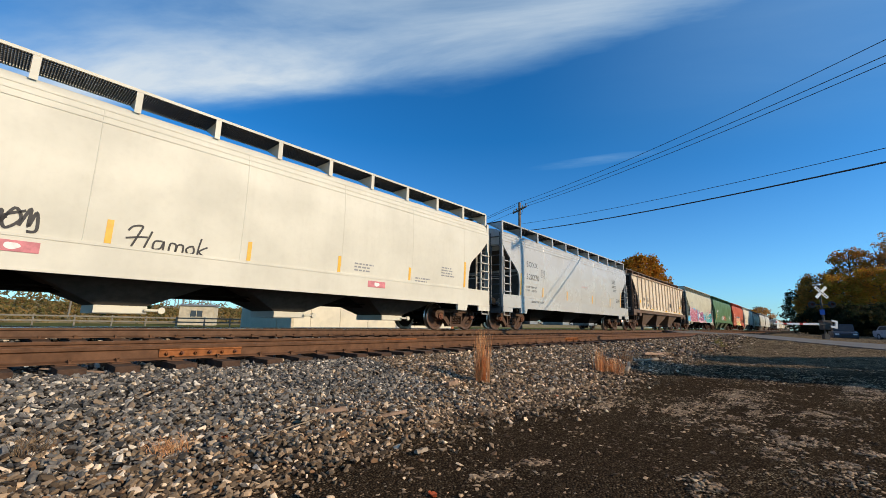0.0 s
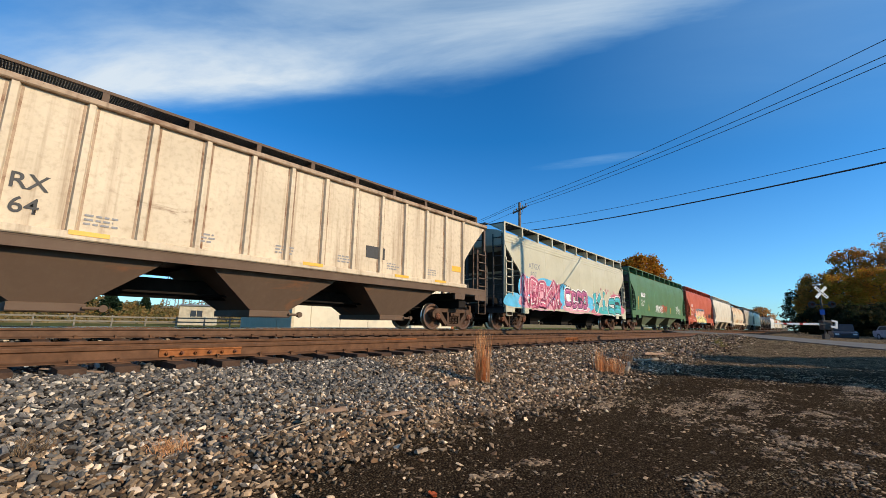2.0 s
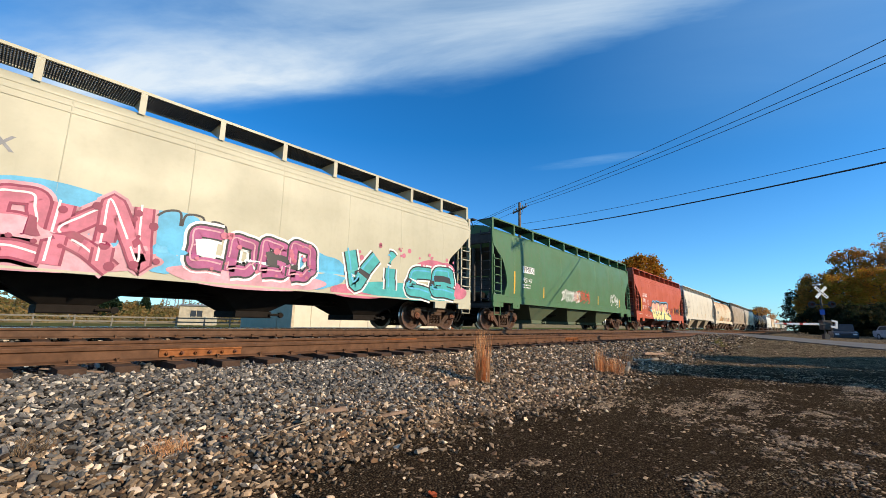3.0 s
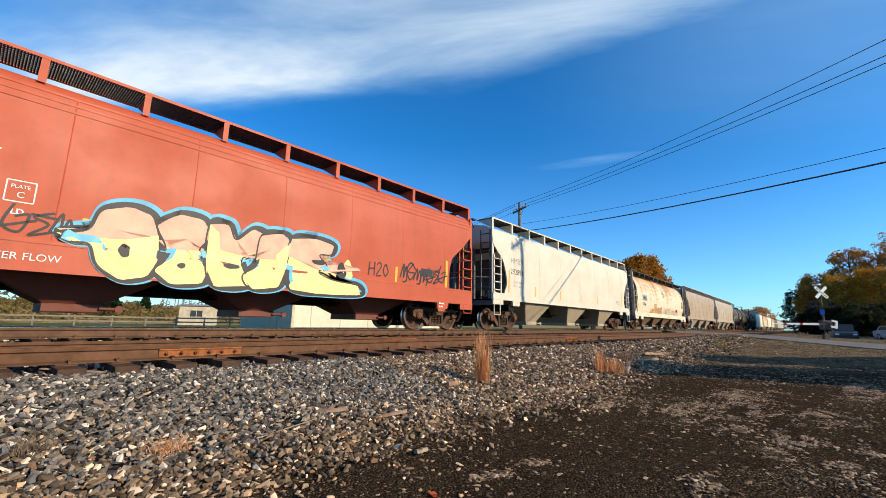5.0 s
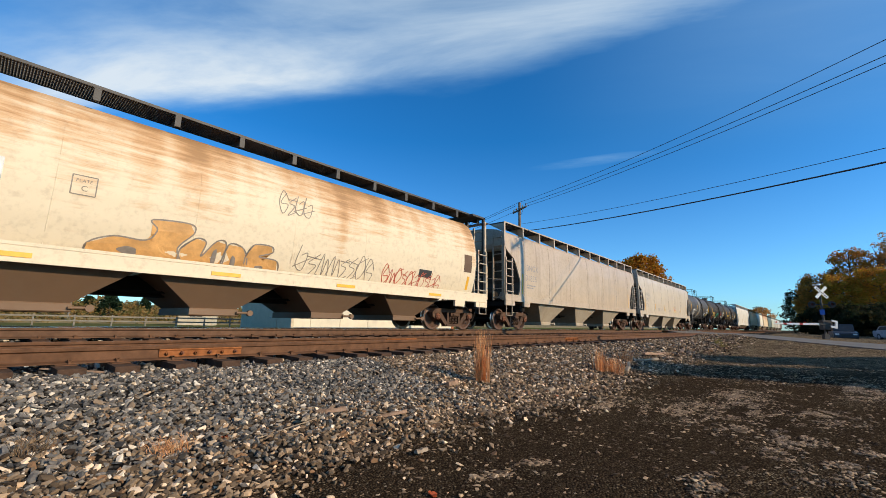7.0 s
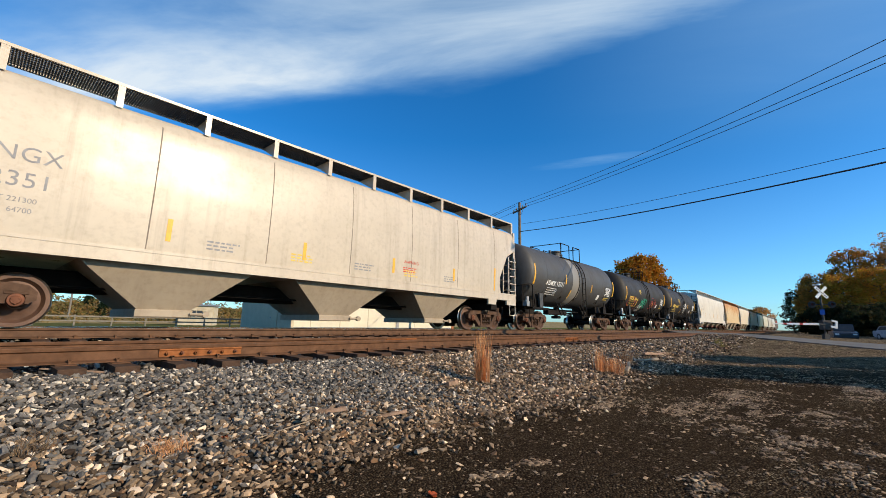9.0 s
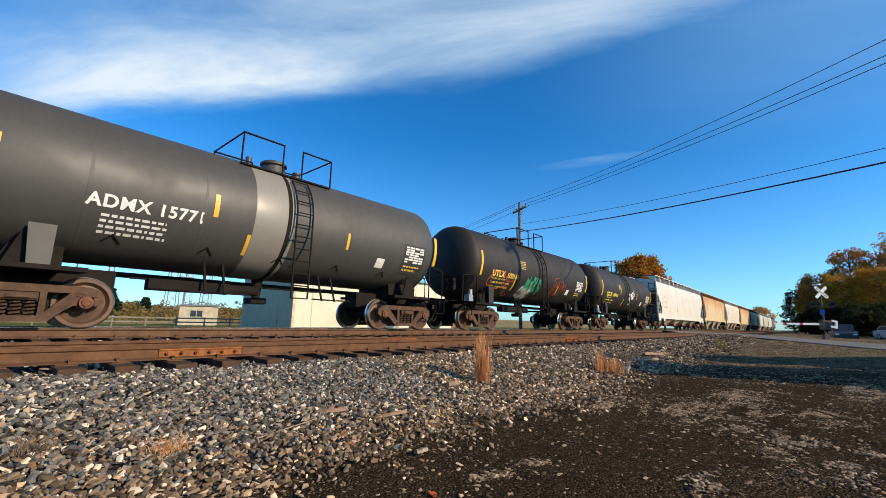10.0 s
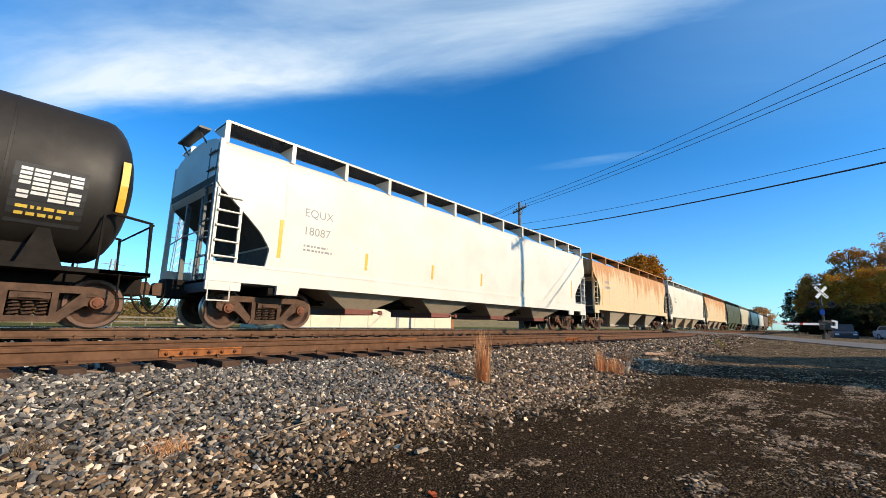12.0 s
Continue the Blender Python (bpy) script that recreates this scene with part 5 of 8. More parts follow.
G_ORANGE = plain("washed orange spray paint", (0.56, 0.30, 0.10), 0.6, 0, 0.25, 3)
P_PLATE = plain("pink placard", (0.55, 0.18, 0.20), 0.6)


def plate_mark(car, yfun, x, z, mat):
    """A clearance-plate stencil: a square frame round two lines of lettering."""
    s = 0.34
    part("stencil_frame", stroke_mesh([[(x, z), (x + s / 2, z), (x + s, z)], [(x + s, z), (x + s, z + s / 2), (x + s, z + s)], [(x + s, z + s), (x + s / 2, z + s), (x, z + s)], [(x, z + s), (x, z + s / 2), (x, z)]], 0.018, yfun, 0.006), mat, car)
    on_side("PLATE", 0.06, x + 0.05, z + 0.22, yfun, mat, car)
    on_side("C", 0.10, x + 0.13, z + 0.07, yfun, mat, car)


def ring(cx, cz, rx, rz, seed, n=26, wob=0.16, lean=0.0):
    rnd = random.Random(seed)
    ph = [rnd.uniform(0, 6.28) for _ in range(4)]
    pts = []
    for i in range(n):
        a = 6.28318 * i / n
        k = 1 + wob * (math.sin(2 * a + ph[0]) * 0.5 + math.sin(3 * a + ph[1]) * 0.45 + math.sin(5 * a + ph[2]) * 0.25)
        x, z = rx * k * math.cos(a), rz * k * math.sin(a)
        pts.append((cx + x + lean * z, cz + z))
    return pts


ANGULAR = {"N": [[(0, 0), (0.1, 1), (0.78, 0.04), (0.74, 1)]], "B": [[(0.1, 0), (0.1, 1), (0.75, 0.9), (0.65, 0.56), (0.2, 0.5)], [(0.2, 0.5), (0.85, 0.4), (0.78, 0.05), (0.1, 0.0)]],
           "K": [[(0.1, 0), (0.1, 1)], [(0.85, 1.0), (0.2, 0.52), (1.2, 0.0)]], "E": [[(0.85, 0.95), (0.15, 0.92), (0.1, 0.1), (0.9, 0.05)], [(0.15, 0.5), (0.7, 0.52)]],
           "D": [[(0.1, 0), (0.1, 1), (0.75, 0.9), (0.85, 0.3), (0.6, 0.05), (0.1, 0)]], "V": [[(0.05, 1), (0.3, 0.05), (0.85, 0.95)]], "I": [[(0.4, 0.7), (0.4, 0)], [(0.36, 1.05), (0.46, 1.0)]],
           "C": [[(0.9, 0.92), (0.25, 0.85), (0.1, 0.2), (0.95, 0.05)]], "S": [[(0.1, 0.5), (0.85, 0.5), (0.75, 0.9), (0.2, 0.85), (0.1, 0.15), (1.0, 0.05)]]}


def wildstyle(x0, x1, z0, z1, n, seed, yfun, car, fill, line, shine, lift=0.008, width=0.2, halo=None, shapes="NBK"):
    """A spray-painted piece of angular interlocking letters: outline, fill and bright inner edges."""
    rnd = random.Random(seed)
    w, hh = (x1 - x0) / n, z1 - z0
    for i in range(n):
        g = ANGULAR[shapes[i]]
        s, zb, tall, bx = rnd.uniform(-0.1, 0.25), z0 + 0.12 + rnd.uniform(-0.04, 0.08), (hh - 0.25) * rnd.uniform(0.85, 1.05), x0 + w * i
        bend = lambda p: (bx + (p[0] * 1.02 + s * p[1] * 0.5) * w, zb + p[1] * tall)
        paths = []
        for st in g:
            dense = []
            for a, b in zip(st, st[1:]):
                dense += [bend((a[0] + (b[0] - a[0]) * q, a[1] + (b[1] - a[1]) * q + 0.03 * math.sin(3.14 * q))) for q in (0, 0.5)]
            paths.append(dense + [bend(st[-1])])
        k = lift + i * 0.003
        if halo:
            part("graffiti_halo", stroke_mesh(paths, width + 0.20, yfun, lift - 0.003 + i * 0.0003), halo, car, "spray-painted edge round the letter")
        part("graffiti_outline", stroke_mesh(paths, width + 0.085, yfun, k), line, car)
        part("graffiti_letter", stroke_mesh(paths, width, yfun, k + 0.0009), fill, car, "angular spray-painted letter")
        part("graffiti_shine", stroke_mesh([[(a - width * 0.22, b + width * 0.2) for a, b in p] for p in paths], width * 0.14, yfun, k + 0.0018), shine, car)


BUBBLES = ([(-3.95, 1.6), (-3.55, 1.72), (-3.4, 2.1), (-3.0, 2.25), (-2.65, 2.15), (-2.5, 1.8), (-2.45, 1.3), (-2.6, 0.97), (-3.0, 0.87), (-3.35, 1.1), (-3.5, 1.45), (-3.75, 1.47)],
           [(-2.55, 2.0), (-2.2, 2.28), (-1.75, 2.25), (-1.55, 1.95), (-1.75, 1.6), (-1.55, 1.2), (-1.65, 0.92), (-2.2, 0.86), (-2.5, 1.1), (-2.35, 1.55)],
           [(-1.62, 2.2), (-1.25, 2.25), (-1.05, 1.95), (-0.7, 2.25), (-0.38, 2.15), (-0.5, 1.75), (-0.9, 1.5), (-0.7, 0.95), (-1.4, 0.88), (-1.62, 1.3)],
           [(-0.5, 2.15), (0.0, 2.27), (0.22, 2.1), (0.15, 1.4), (0.0, 0.97), (-0.6, 0.88), (-0.85, 1.15), (-0.6, 1.5)],
           [(0.25, 2.2), (0.9, 2.3), (1.45, 2.2), (1.4, 1.95), (1.05, 1.88), (1.3, 1.62), (1.05, 1.45), (1.5, 1.28), (2.3, 1.2), (2.4, 0.94), (1.2, 0.88), (0.3, 0.95), (0.15, 1.5)])


DUNES = ([(-3.85, 1.22), (-3.85, 1.5), (-3.5, 1.68), (-3.0, 1.68), (-2.85, 1.9), (-2.95, 2.08), (-2.3, 2.12), (-2.2, 1.95), (-2.45, 1.6), (-2.3, 1.25), (-2.6, 1.17), (-3.3, 1.16)],
         [(-2.4, 1.6), (-2.15, 1.85), (-1.95, 1.8), (-2.0, 1.5), (-1.75, 1.85), (-1.55, 1.82), (-1.6, 1.22), (-2.0, 1.17), (-2.35, 1.25)],
         [(-1.6, 1.3), (-1.5, 1.82), (-1.2, 1.8), (-1.05, 1.55), (-1.1, 1.2), (-1.4, 1.17)],
         [(-1.1, 1.6), (-0.95, 1.9), (-0.55, 1.92), (-0.5, 1.78), (-0.8, 1.65), (-0.35, 1.6), (-0.3, 1.3), (-0.6, 1.17), (-1.0, 1.2)])


def bubble_piece(yfun, car):
    """Five fat bubble letters, butter below and salmon above, with a black line and a sky-blue edge."""
    for i, pts in enumerate(BUBBLES):
        loop = pts + pts[:2]
        k = 0.010 + 0.0016 * i
        part("graffiti_halo", stroke_mesh([[(x + 0.06, z + 0.05) for x, z in loop]], 0.24, yfun, 0.0075 + 0.0002 * i), G_SKY, car, "sky blue spray-painted edge")
        part("graffiti_shadow", stroke_mesh([[(x + 0.03, z + 0.02) for x, z in loop]], 0.14, yfun, 0.0088 + 0.0002 * i), G_BLACK, car)
        for mat, up in ((G_BUTTER, 0.0), (G_SALMON, 0.0004)):
            shape = pts if up == 0 else [(x, max(z, 1.62 + 0.10 * math.sin(4.0 * x) + 0.05 * math.sin(9.0 * x))) for x, z in pts]
            part("graffiti_letter", blob_mesh([shape], yfun, k + up, 6), mat, car, "fat spray-painted bubble letter")
        part("graffiti_outline", stroke_mesh([loop], 0.035, yfun, k + 0.0008), G_BLACK, car)
    part("graffiti_stroke", blob_mesh([ring(-3.0, 1.42, 0.09, 0.12, 5), ring(-2.05, 1.25, 0.08, 0.05, 6), ring(-1.1, 1.35, 0.16, 0.06, 7), ring(1.05, 1.7, 0.2, 0.07, 8), ring(1.75, 1.55, 0.14, 0.22, 9)], yfun, 0.021, 3), G_BLACK, car)
    part("graffiti_shine", blob_mesh([ring(1.95, 1.6, 0.16, 0.26, 11)], yfun, 0.0105, 3), G_BUTTER, car)


def tag(paths, x, z, s, yfun, car, mat, width=0.04, lift=0.008, label="scrawled spray-paint tag"):
    ob = part("graffiti_tag", stroke_mesh([[(x + a * s, z + b * s) for a, b in p] for p in paths], width, yfun, lift), mat, car, label)
    ob["kind"] = "stuff"
    return ob


def scrawl(n, seed, h=1.0):
    """An unreadable run of looping strokes, n units long."""
    rnd = random.Random(seed)
    glyphs = [[[(0, 0.2), (0.25, 0.95), (0.5, 0.5), (0.2, 0.1), (0.05, 0.6), (0.55, 0.9)]], [[(0.5, 0.9), (0.1, 0.6), (0.45, 0.45), (0.1, 0.0), (0.6, 0.2)], [(0.0, 0.75), (0.6, 0.7)]],
              [[(0.0, 0.1), (0.2, 0.8), (0.3, 0.1), (0.42, 0.7), (0.6, 0.0), (0.3, -0.1)]], [[(0.6, 0.6), (0.2, 1.0), (0.0, 0.5), (0.3, 0.0), (0.55, 0.4), (0.1, 0.45), (0.4, 0.9)]],
              [[(0.1, 1.0), (0.0, 0.3), (0.4, 0.1), (0.5, 0.7), (0.2, 0.6)], [(-0.1, 0.2), (0.7, 0.5)]]]
    out, x = [], 0.0
    while x < n:
        g, k = rnd.choice(glyphs), rnd.uniform(0.8, 1.1)
        dz = rnd.uniform(-0.08, 0.1)
        out += [[(x + a * k + 0.12 * b, (b * rnd.uniform(0.9, 1.05) + dz) * h) for a, b in st] for st in g]
        x += 0.52 * k
    return out


S_CURSIVE = [[(0.05, 0.75), (0.2, 0.95), (0.5, 1.0), (0.42, 0.7), (0.2, 0.1)], [(0.0, 0.45), (0.45, 0.55), (0.72, 0.58)], [(0.85, 0.85), (0.7, 0.35), (0.62, 0.05)],
             [(1.25, 0.5), (0.98, 0.45), (0.95, 0.15), (1.2, 0.2), (1.3, 0.5), (1.3, 0.12)], [(1.5, 0.1), (1.55, 0.45), (1.75, 0.42), (1.75, 0.1), (1.82, 0.42), (2.02, 0.42), (2.02, 0.08)],
             [(2.3, 0.45), (2.15, 0.3), (2.25, 0.1), (2.45, 0.2), (2.4, 0.45), (2.28, 0.42)], [(2.7, 0.85), (2.62, 0.4), (2.6, 0.0)], [(2.98, 0.5), (2.66, 0.25), (3.05, -0.02)],
             [(0.55, -0.08), (1.4, -0.22), (2.4, -0.28), (3.3, -0.18), (2.7, -0.12)]]


def train():
    cars = []
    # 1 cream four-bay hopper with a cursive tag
    car, y, h, half = hopper("cream-white four-bay covered hopper with a black cursive tag", -4.4, 12.0, P_CREAM, P_CREAM, P_CREAM, P_SHADEBAY, sill_z=(0.92, 1.50), over=1.42, cut=CUT_CENTRE, bays=4, grooves=3, bay_z0=0.42, bay_wide=3.1, gate=P_CREAM, low_bays=True, roof_posts=14)
    amber_at(car, y, [(-2.33, 1.52, 1.95, 0.10), (0.19, 1.52, 1.95, 0.09), (2.6, 1.52, 1.95, 0.09), (5.24, 1.54, 1.94, 0.09), (8.05, 1.54, 2.46, 0.10)])
    tag(S_CURSIVE, -2.08, 1.45, 0.47, y, car, G_BLACK, 0.035)
    tag(scrawl(1.2, 5), -3.9, 1.55, 0.42, y, car, G_BLACK, 0.045)
    for x in (-3.5, 3.91):
        p = patch("placard", x - 0.32, x + 0.32, 1.2, 1.38, lambda z: -1.61, P_PLATE, car)
        part("placard_mark", blob_mesh([ring(x, 1.29, 0.09, 0.06, 4)], lambda z: -1.61, 0.009), M_WHITE, car)
    for k, (x, zz) in enumerate(((3.1, 1.8), (6.75, 2.1), (5.5, 1.62))):
        small_print(x, zz, 0.7, 3 + k % 2, y, M_GREYTXT, car, 0.06, k)
    cars.append(car)
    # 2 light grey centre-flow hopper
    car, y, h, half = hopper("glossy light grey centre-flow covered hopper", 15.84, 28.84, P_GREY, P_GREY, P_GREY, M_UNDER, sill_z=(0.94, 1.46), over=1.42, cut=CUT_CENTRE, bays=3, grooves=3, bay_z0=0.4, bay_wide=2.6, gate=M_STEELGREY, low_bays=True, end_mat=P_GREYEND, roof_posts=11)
    on_side("SOXX", 0.25, -5.98, 2.83, y, M_BLACK, car, spacing=1.15)
    on_side("520270", 0.26, -6.02, 2.26, y, M_BLACK, car, spacing=1.12)
    on_side("ARI CENTER FLOW", 0.10, -half + 0.9, 1.22, lambda z: -1.613, M_BLACK, car)
    on_side("LD LMT 222800 LBS", 0.085, -6.05, 1.88, y, M_BLACK, car)
    on_side("LT WT     63200 LBS", 0.085, -6.05, 1.72, y, M_BLACK, car)
    plate_mark(car, y, -4.62, 2.45, M_BLACK)
    on_side("DO NOT HUMP", 0.07, 0.1, 2.35, y, G_RED, car)
    for k, (x, z, n) in enumerate(((4.95, 3.15, 3), (4.95, 2.8, 2), (5.1, 2.55, 2), (5.6, 1.95, 3))):
        small_print(x, z, 0.75, n, y, M_BLACK, car, 0.06, k + 9)
    amber(car, y, [-6.48, 6.46], 1.52, 2.48)
    amber(car, y, [-4.45, -1.8, 1.6, 4.5], 1.52, 1.98)
    cars.append(car)
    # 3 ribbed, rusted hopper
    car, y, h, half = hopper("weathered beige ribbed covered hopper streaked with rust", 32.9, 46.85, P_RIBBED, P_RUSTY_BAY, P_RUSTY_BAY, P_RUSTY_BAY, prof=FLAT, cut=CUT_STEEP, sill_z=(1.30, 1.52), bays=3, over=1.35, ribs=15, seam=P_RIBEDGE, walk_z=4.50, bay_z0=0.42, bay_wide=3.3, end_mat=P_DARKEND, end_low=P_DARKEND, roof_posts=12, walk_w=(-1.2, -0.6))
    yl = lambda z: -1.567
    on_side("PM", 0.27, -5.79, 2.24, yl, M_BLACK, car, bold=0.004)
    on_side("RX", 0.27, -4.77, 2.24, yl, M_BLACK, car, bold=0.004)
    on_side("05", 0.27, -5.72, 1.84, yl, M_BLACK, car, bold=0.004)
    on_side("64", 0.27, -4.72, 1.84, yl, M_BLACK, car, bold=0.004)
    for x in (-half + 0.4, half - 0.45):
        patch("tape", x - 0.25, x + 0.25, 2.06, 2.26, yl, M_AMBER, car, label="yellow reflective tape")
    for x in (-half + 3.3, -0.3 + 1.0, half - 3.2, half - 1.4):
        patch("tape", x - 0.28, x + 0.28, 1.58, 1.66, lambda z: -1.665, M_AMBER, car, label="yellow reflective tape")
    patch("stencil_panel", half - 4.55, half - 3.85, 2.05, 2.4, yl, M_BLACK, car, label="black stencil panel with a white border")
    for k in range(6):
        small_print(-half + 3.2 + k * 1.75, 1.95, 0.5, 3, yl, M_GREYTXT, car, 0.05, k)
    cars.append(car)
    # 4 beige hopper with a pink and blue piece
    car, y, h, half = hopper("faded beige covered hopper with pink and turquoise graffiti", 51.0, 63.3, P_BEIGE, P_BEIGE, P_BEIGE, M_UNDER, sill_z=(0.94, 1.44), over=1.4, cut=CUT_CENTRE, bays=3, grooves=3, bay_z0=0.4, bay_wide=2.6, low_bays=True, end_mat=P_DARKEND, roof_posts=11)
    on_side("ATGX", 0.27, -5.62, 2.78, y, M_GREYTXT, car, spacing=1.1, bold=0.006)
    on_side("807", 0.25, -5.45, 2.4, y, M_GREYTXT, car, spacing=1.1, bold=0.006)
    ys = lambda z: min(y(max(z, 1.3)), -1.612) if z < 1.5 else y(z)
    for k, (cx, cz, rx, rz) in enumerate(((-6.9, 1.25, 0.75, 0.34), (-5.5, 1.85, 1.0, 0.62), (-4.0, 2.0, 1.3, 0.42), (-2.35, 1.72, 0.85, 0.58), (1.2, 1.5, 0.7, 0.50))):
        part("graffiti_cloud", blob_mesh([ring(cx, cz, rx, rz, 3 + k)], ys, 0.0045 + 0.0004 * k), G_SKY, car, "sky blue spray-painted cloud")
    for k, (cx, cz, rx, rz, mat) in enumerate(((-4.5, 1.28, 2.2, 0.38, G_ROSE), (-0.45, 1.12, 1.85, 0.24, G_ROSE), (2.5, 1.05, 1.0, 0.2, G_PINK), (5.6, 1.95, 1.0, 0.36, G_PINK), (4.4, 1.16, 2.2, 0.25, G_TEAL))):
        part("graffiti_fill", blob_mesh([ring(cx, cz, rx, rz, 77 + k, 40, 0.07)], ys, 0.0066 + 0.0003 * k), mat, car, "spray-painted ground of the graffiti")
    wildstyle(-6.2, -2.5, 0.95, 2.36, 5, 11, ys, car, G_PINK, G_MAGENTA, G_WHITE, 0.009, 0.25, G_ROSE, "NBSKN")
    wildstyle(-1.85, 1.0, 1.12, 2.14, 4, 14, ys, car, G_PLUM, G_BLACK, G_ROSE, 0.012, 0.23, G_WHITE, "EDBD")
    wildstyle(1.95, 6.55, 1.00, 2.18, 4, 17, ys, car, G_TEAL, G_BLACK, G_SKY, 0.012, 0.36, G_WHITE, "VICS")
    rnd = random.Random(4)
    part("paint_spatter", blob_mesh([ring(rnd.uniform(-6.2, -2.4), rnd.uniform(1.05, 2.2), r, r, i, 10, 0.05) for i, r in enumerate([rnd.uniform(0.03, 0.09) for _ in range(34)])], ys, 0.026, 2), G_MAGENTA, car, "dark red paint spots")["kind"] = "stuff"
    part("paint_spatter", blob_mesh([ring(rnd.uniform(-1.8, 0.9), rnd.uniform(1.2, 2.1), r, r, i, 10, 0.05) for i, r in enumerate([rnd.uniform(0.03, 0.08) for _ in range(22)])], ys, 0.029, 2), G_PINK, car, "pink paint spots")["kind"] = "stuff"
    tag([[(0, 0.2), (0.3, 0.5), (0.7, 0.55), (0.75, 0.1)], [(0.8, 0.1), (0.9, 0.5), (1.4, 0.5), (1.4, 0.0)], [(1.5, 0.1), (1.7, 0.42), (2.1, 0.36), (2.2, 0.1)]], -2.55, 1.98, 0.62, ys, car, G_BLACK, 0.045, 0.007)
    rnd = random.Random(2)
    part("paint_spatter", blob_mesh([ring(rnd.uniform(half - 5, half + 0.6), rnd.uniform(2.0, 2.5), r, r, i, 10, 0.02) for i, r in enumerate([rnd.uniform(0.02, 0.08) for _ in range(26)])], ys, 0.012, 2), G_PINK, car, "pink paint spots")["kind"] = "stuff"
    part("paint_spatter", blob_mesh([ring(half + 0.55, 1.35, 0.55, 0.3, 9), ring(half - 0.1, 2.1, 0.45, 0.22, 8)], ys, 0.006, 3), G_PINK, car)
    cars.append(car)
    # 5 green hopper
    car, y, h, half = hopper("faded green covered hopper with rust streaks", 67.7, 81.75, P_GREEN, P_GREEN, P_GREEN, P_GREENBAY, sill_z=(1.12, 1.42), bays=3, bay_z0=0.42, bay_wide=3.1, roof_posts=11, end_mat=P_DARKEND, end_low=P_DARKEND)
    patch("stencil_panel", -6.22, -5.18, 2.52, 2.82, y, M_WHITE, car, label="white panel behind the lettering")
    on_side("PMRX", 0.25, -6.12, 2.57, lambda z: y(z) - 0.003, M_BLACK, car)
    on_side("95147", 0.24, -6.19, 2.08, y, M_WHITE, car)
    amber(car, y, [-6.9], 1.54, 2.5, 0.1)
    amber(car, y, [-4.25, -0.4, 2.6, 6.4], 1.5, 2.0, 0.08)
    tag(scrawl(3.4, 21), -2.4, 1.5, 0.6, y, car, G_WHITE, 0.05)
    tag(scrawl(2.6, 23), -0.9, 1.52, 0.7, y, car, G_RED, 0.05)
    tag(scrawl(1.6, 24), half - 2.4, 1.6, 0.7, y, car, G_WHITE, 0.04)
    small_print(-half + 0.8, 1.95, 0.9, 2, y, M_WHITE, car, 0.07, 8)
    cars.append(car)
    # 6 red hopper
    car, y, h, half = hopper("faded red covered hopper with salmon and yellow graffiti", 86.05, 98.4, P_RED, P_RED, P_RED, P_REDBAY, sill_z=(0.92, 1.42), over=1.4, cut=CUT_CENTRE, bays=3, grooves=3, bay_z0=0.42, bay_wide=2.7, low_bays=True, roof_posts=11, end_low=P_REDBAY)
    on_side("ATGX", 0.27, -5.84, 2.55, y, M_WHITE, car, spacing=1.12, bold=0.012)
    on_side("742", 0.28, -5.75, 2.14, y, M_WHITE, car, spacing=1.1, bold=0.012)
    on_side("ACF CENTER FLOW", 0.12, -5.3, 1.08, lambda z: -1.613, M_WHITE, car)
    on_side("LD LMT   197900", 0.10, -5.95, 1.80, y, M_WHITE, car, bold=0.004)
    on_side("LT WT      65100", 0.10, -5.95, 1.63, y, M_WHITE, car, bold=0.004)
    on_side("LD", 0.09, -4.52, 1.80, y, M_WHITE, car, bold=0.004)
    plate_mark(car, y, -4.62, 2.0, M_WHITE)
    small_print(-half - 0.7, 1.2, 0.8, 1, lambda z: -1.61, M_WHITE, car, 0.06, 6)
    ys = lambda z: min(y(max(z, 1.3)), -1.612) if z < 1.5 else y(z)
    bubble_piece(ys, car)
    tag([[(0, 0), (0.05, 0.9)], [(0.5, 0), (0.5, 0.95)], [(0, 0.45), (0.5, 0.5)], [(0.7, 0.75), (0.9, 0.95), (1.1, 0.7), (0.7, 0.05), (1.15, 0.05)], [(1.5, 0.9), (1.3, 0.5), (1.5, 0.05), (1.75, 0.4), (1.5, 0.9)]], 2.68, 1.55, 0.42, y, car, G_BLACK, 0.04)
    tag(scrawl(3.2, 52), 3.9, 1.5, 0.6, y, car, G_BLACK, 0.05)
    tag(scrawl(1.6, 53), -4.6, 1.5, 0.5, y, car, G_BLACK, 0.04)
    amber(car, y, [-6.2, half - 0.08], 1.45, 2.38, 0.11)
    amber(car, y, [-3.6, -1.27, 1.32, 3.75], 1.44, 1.9)
    patch("stencil_panel", half - 1.35, half - 0.8, 1.72, 1.98, y, M_BLACK, car, label="black stencil panel")
    part("pull_plate", Mesh().box(half - 0.52, half - 0.18, -1.635, -1.60, 0.62, 0.98), P_RED, car)
    small_print(half - 0.48, 0.86, 0.28, 2, lambda z: -1.636, M_WHITE, car, 0.07, 6)
    cars.append(car)
    # 7 off-white hopper
    car, y, h, half = hopper("clean off-white three-bay covered hopper", 102.7, 116.55, P_WHITE, P_WHITE, P_WHITE, P_WHITEBAY, seam=M_SEAM_PALE, bays=3, bay_z0=0.36, bay_wide=2.6, bay_span=13.3, end_mat=P_GREYEND, roof_posts=12)
    on_side("HMBX", 0.25, -half - 0.19, 2.83, y, M_GREYTXT, car, spacing=1.12)
    on_side("292891", 0.25, -half - 0.22, 2.35, y, M_BLACK, car, spacing=1.05)
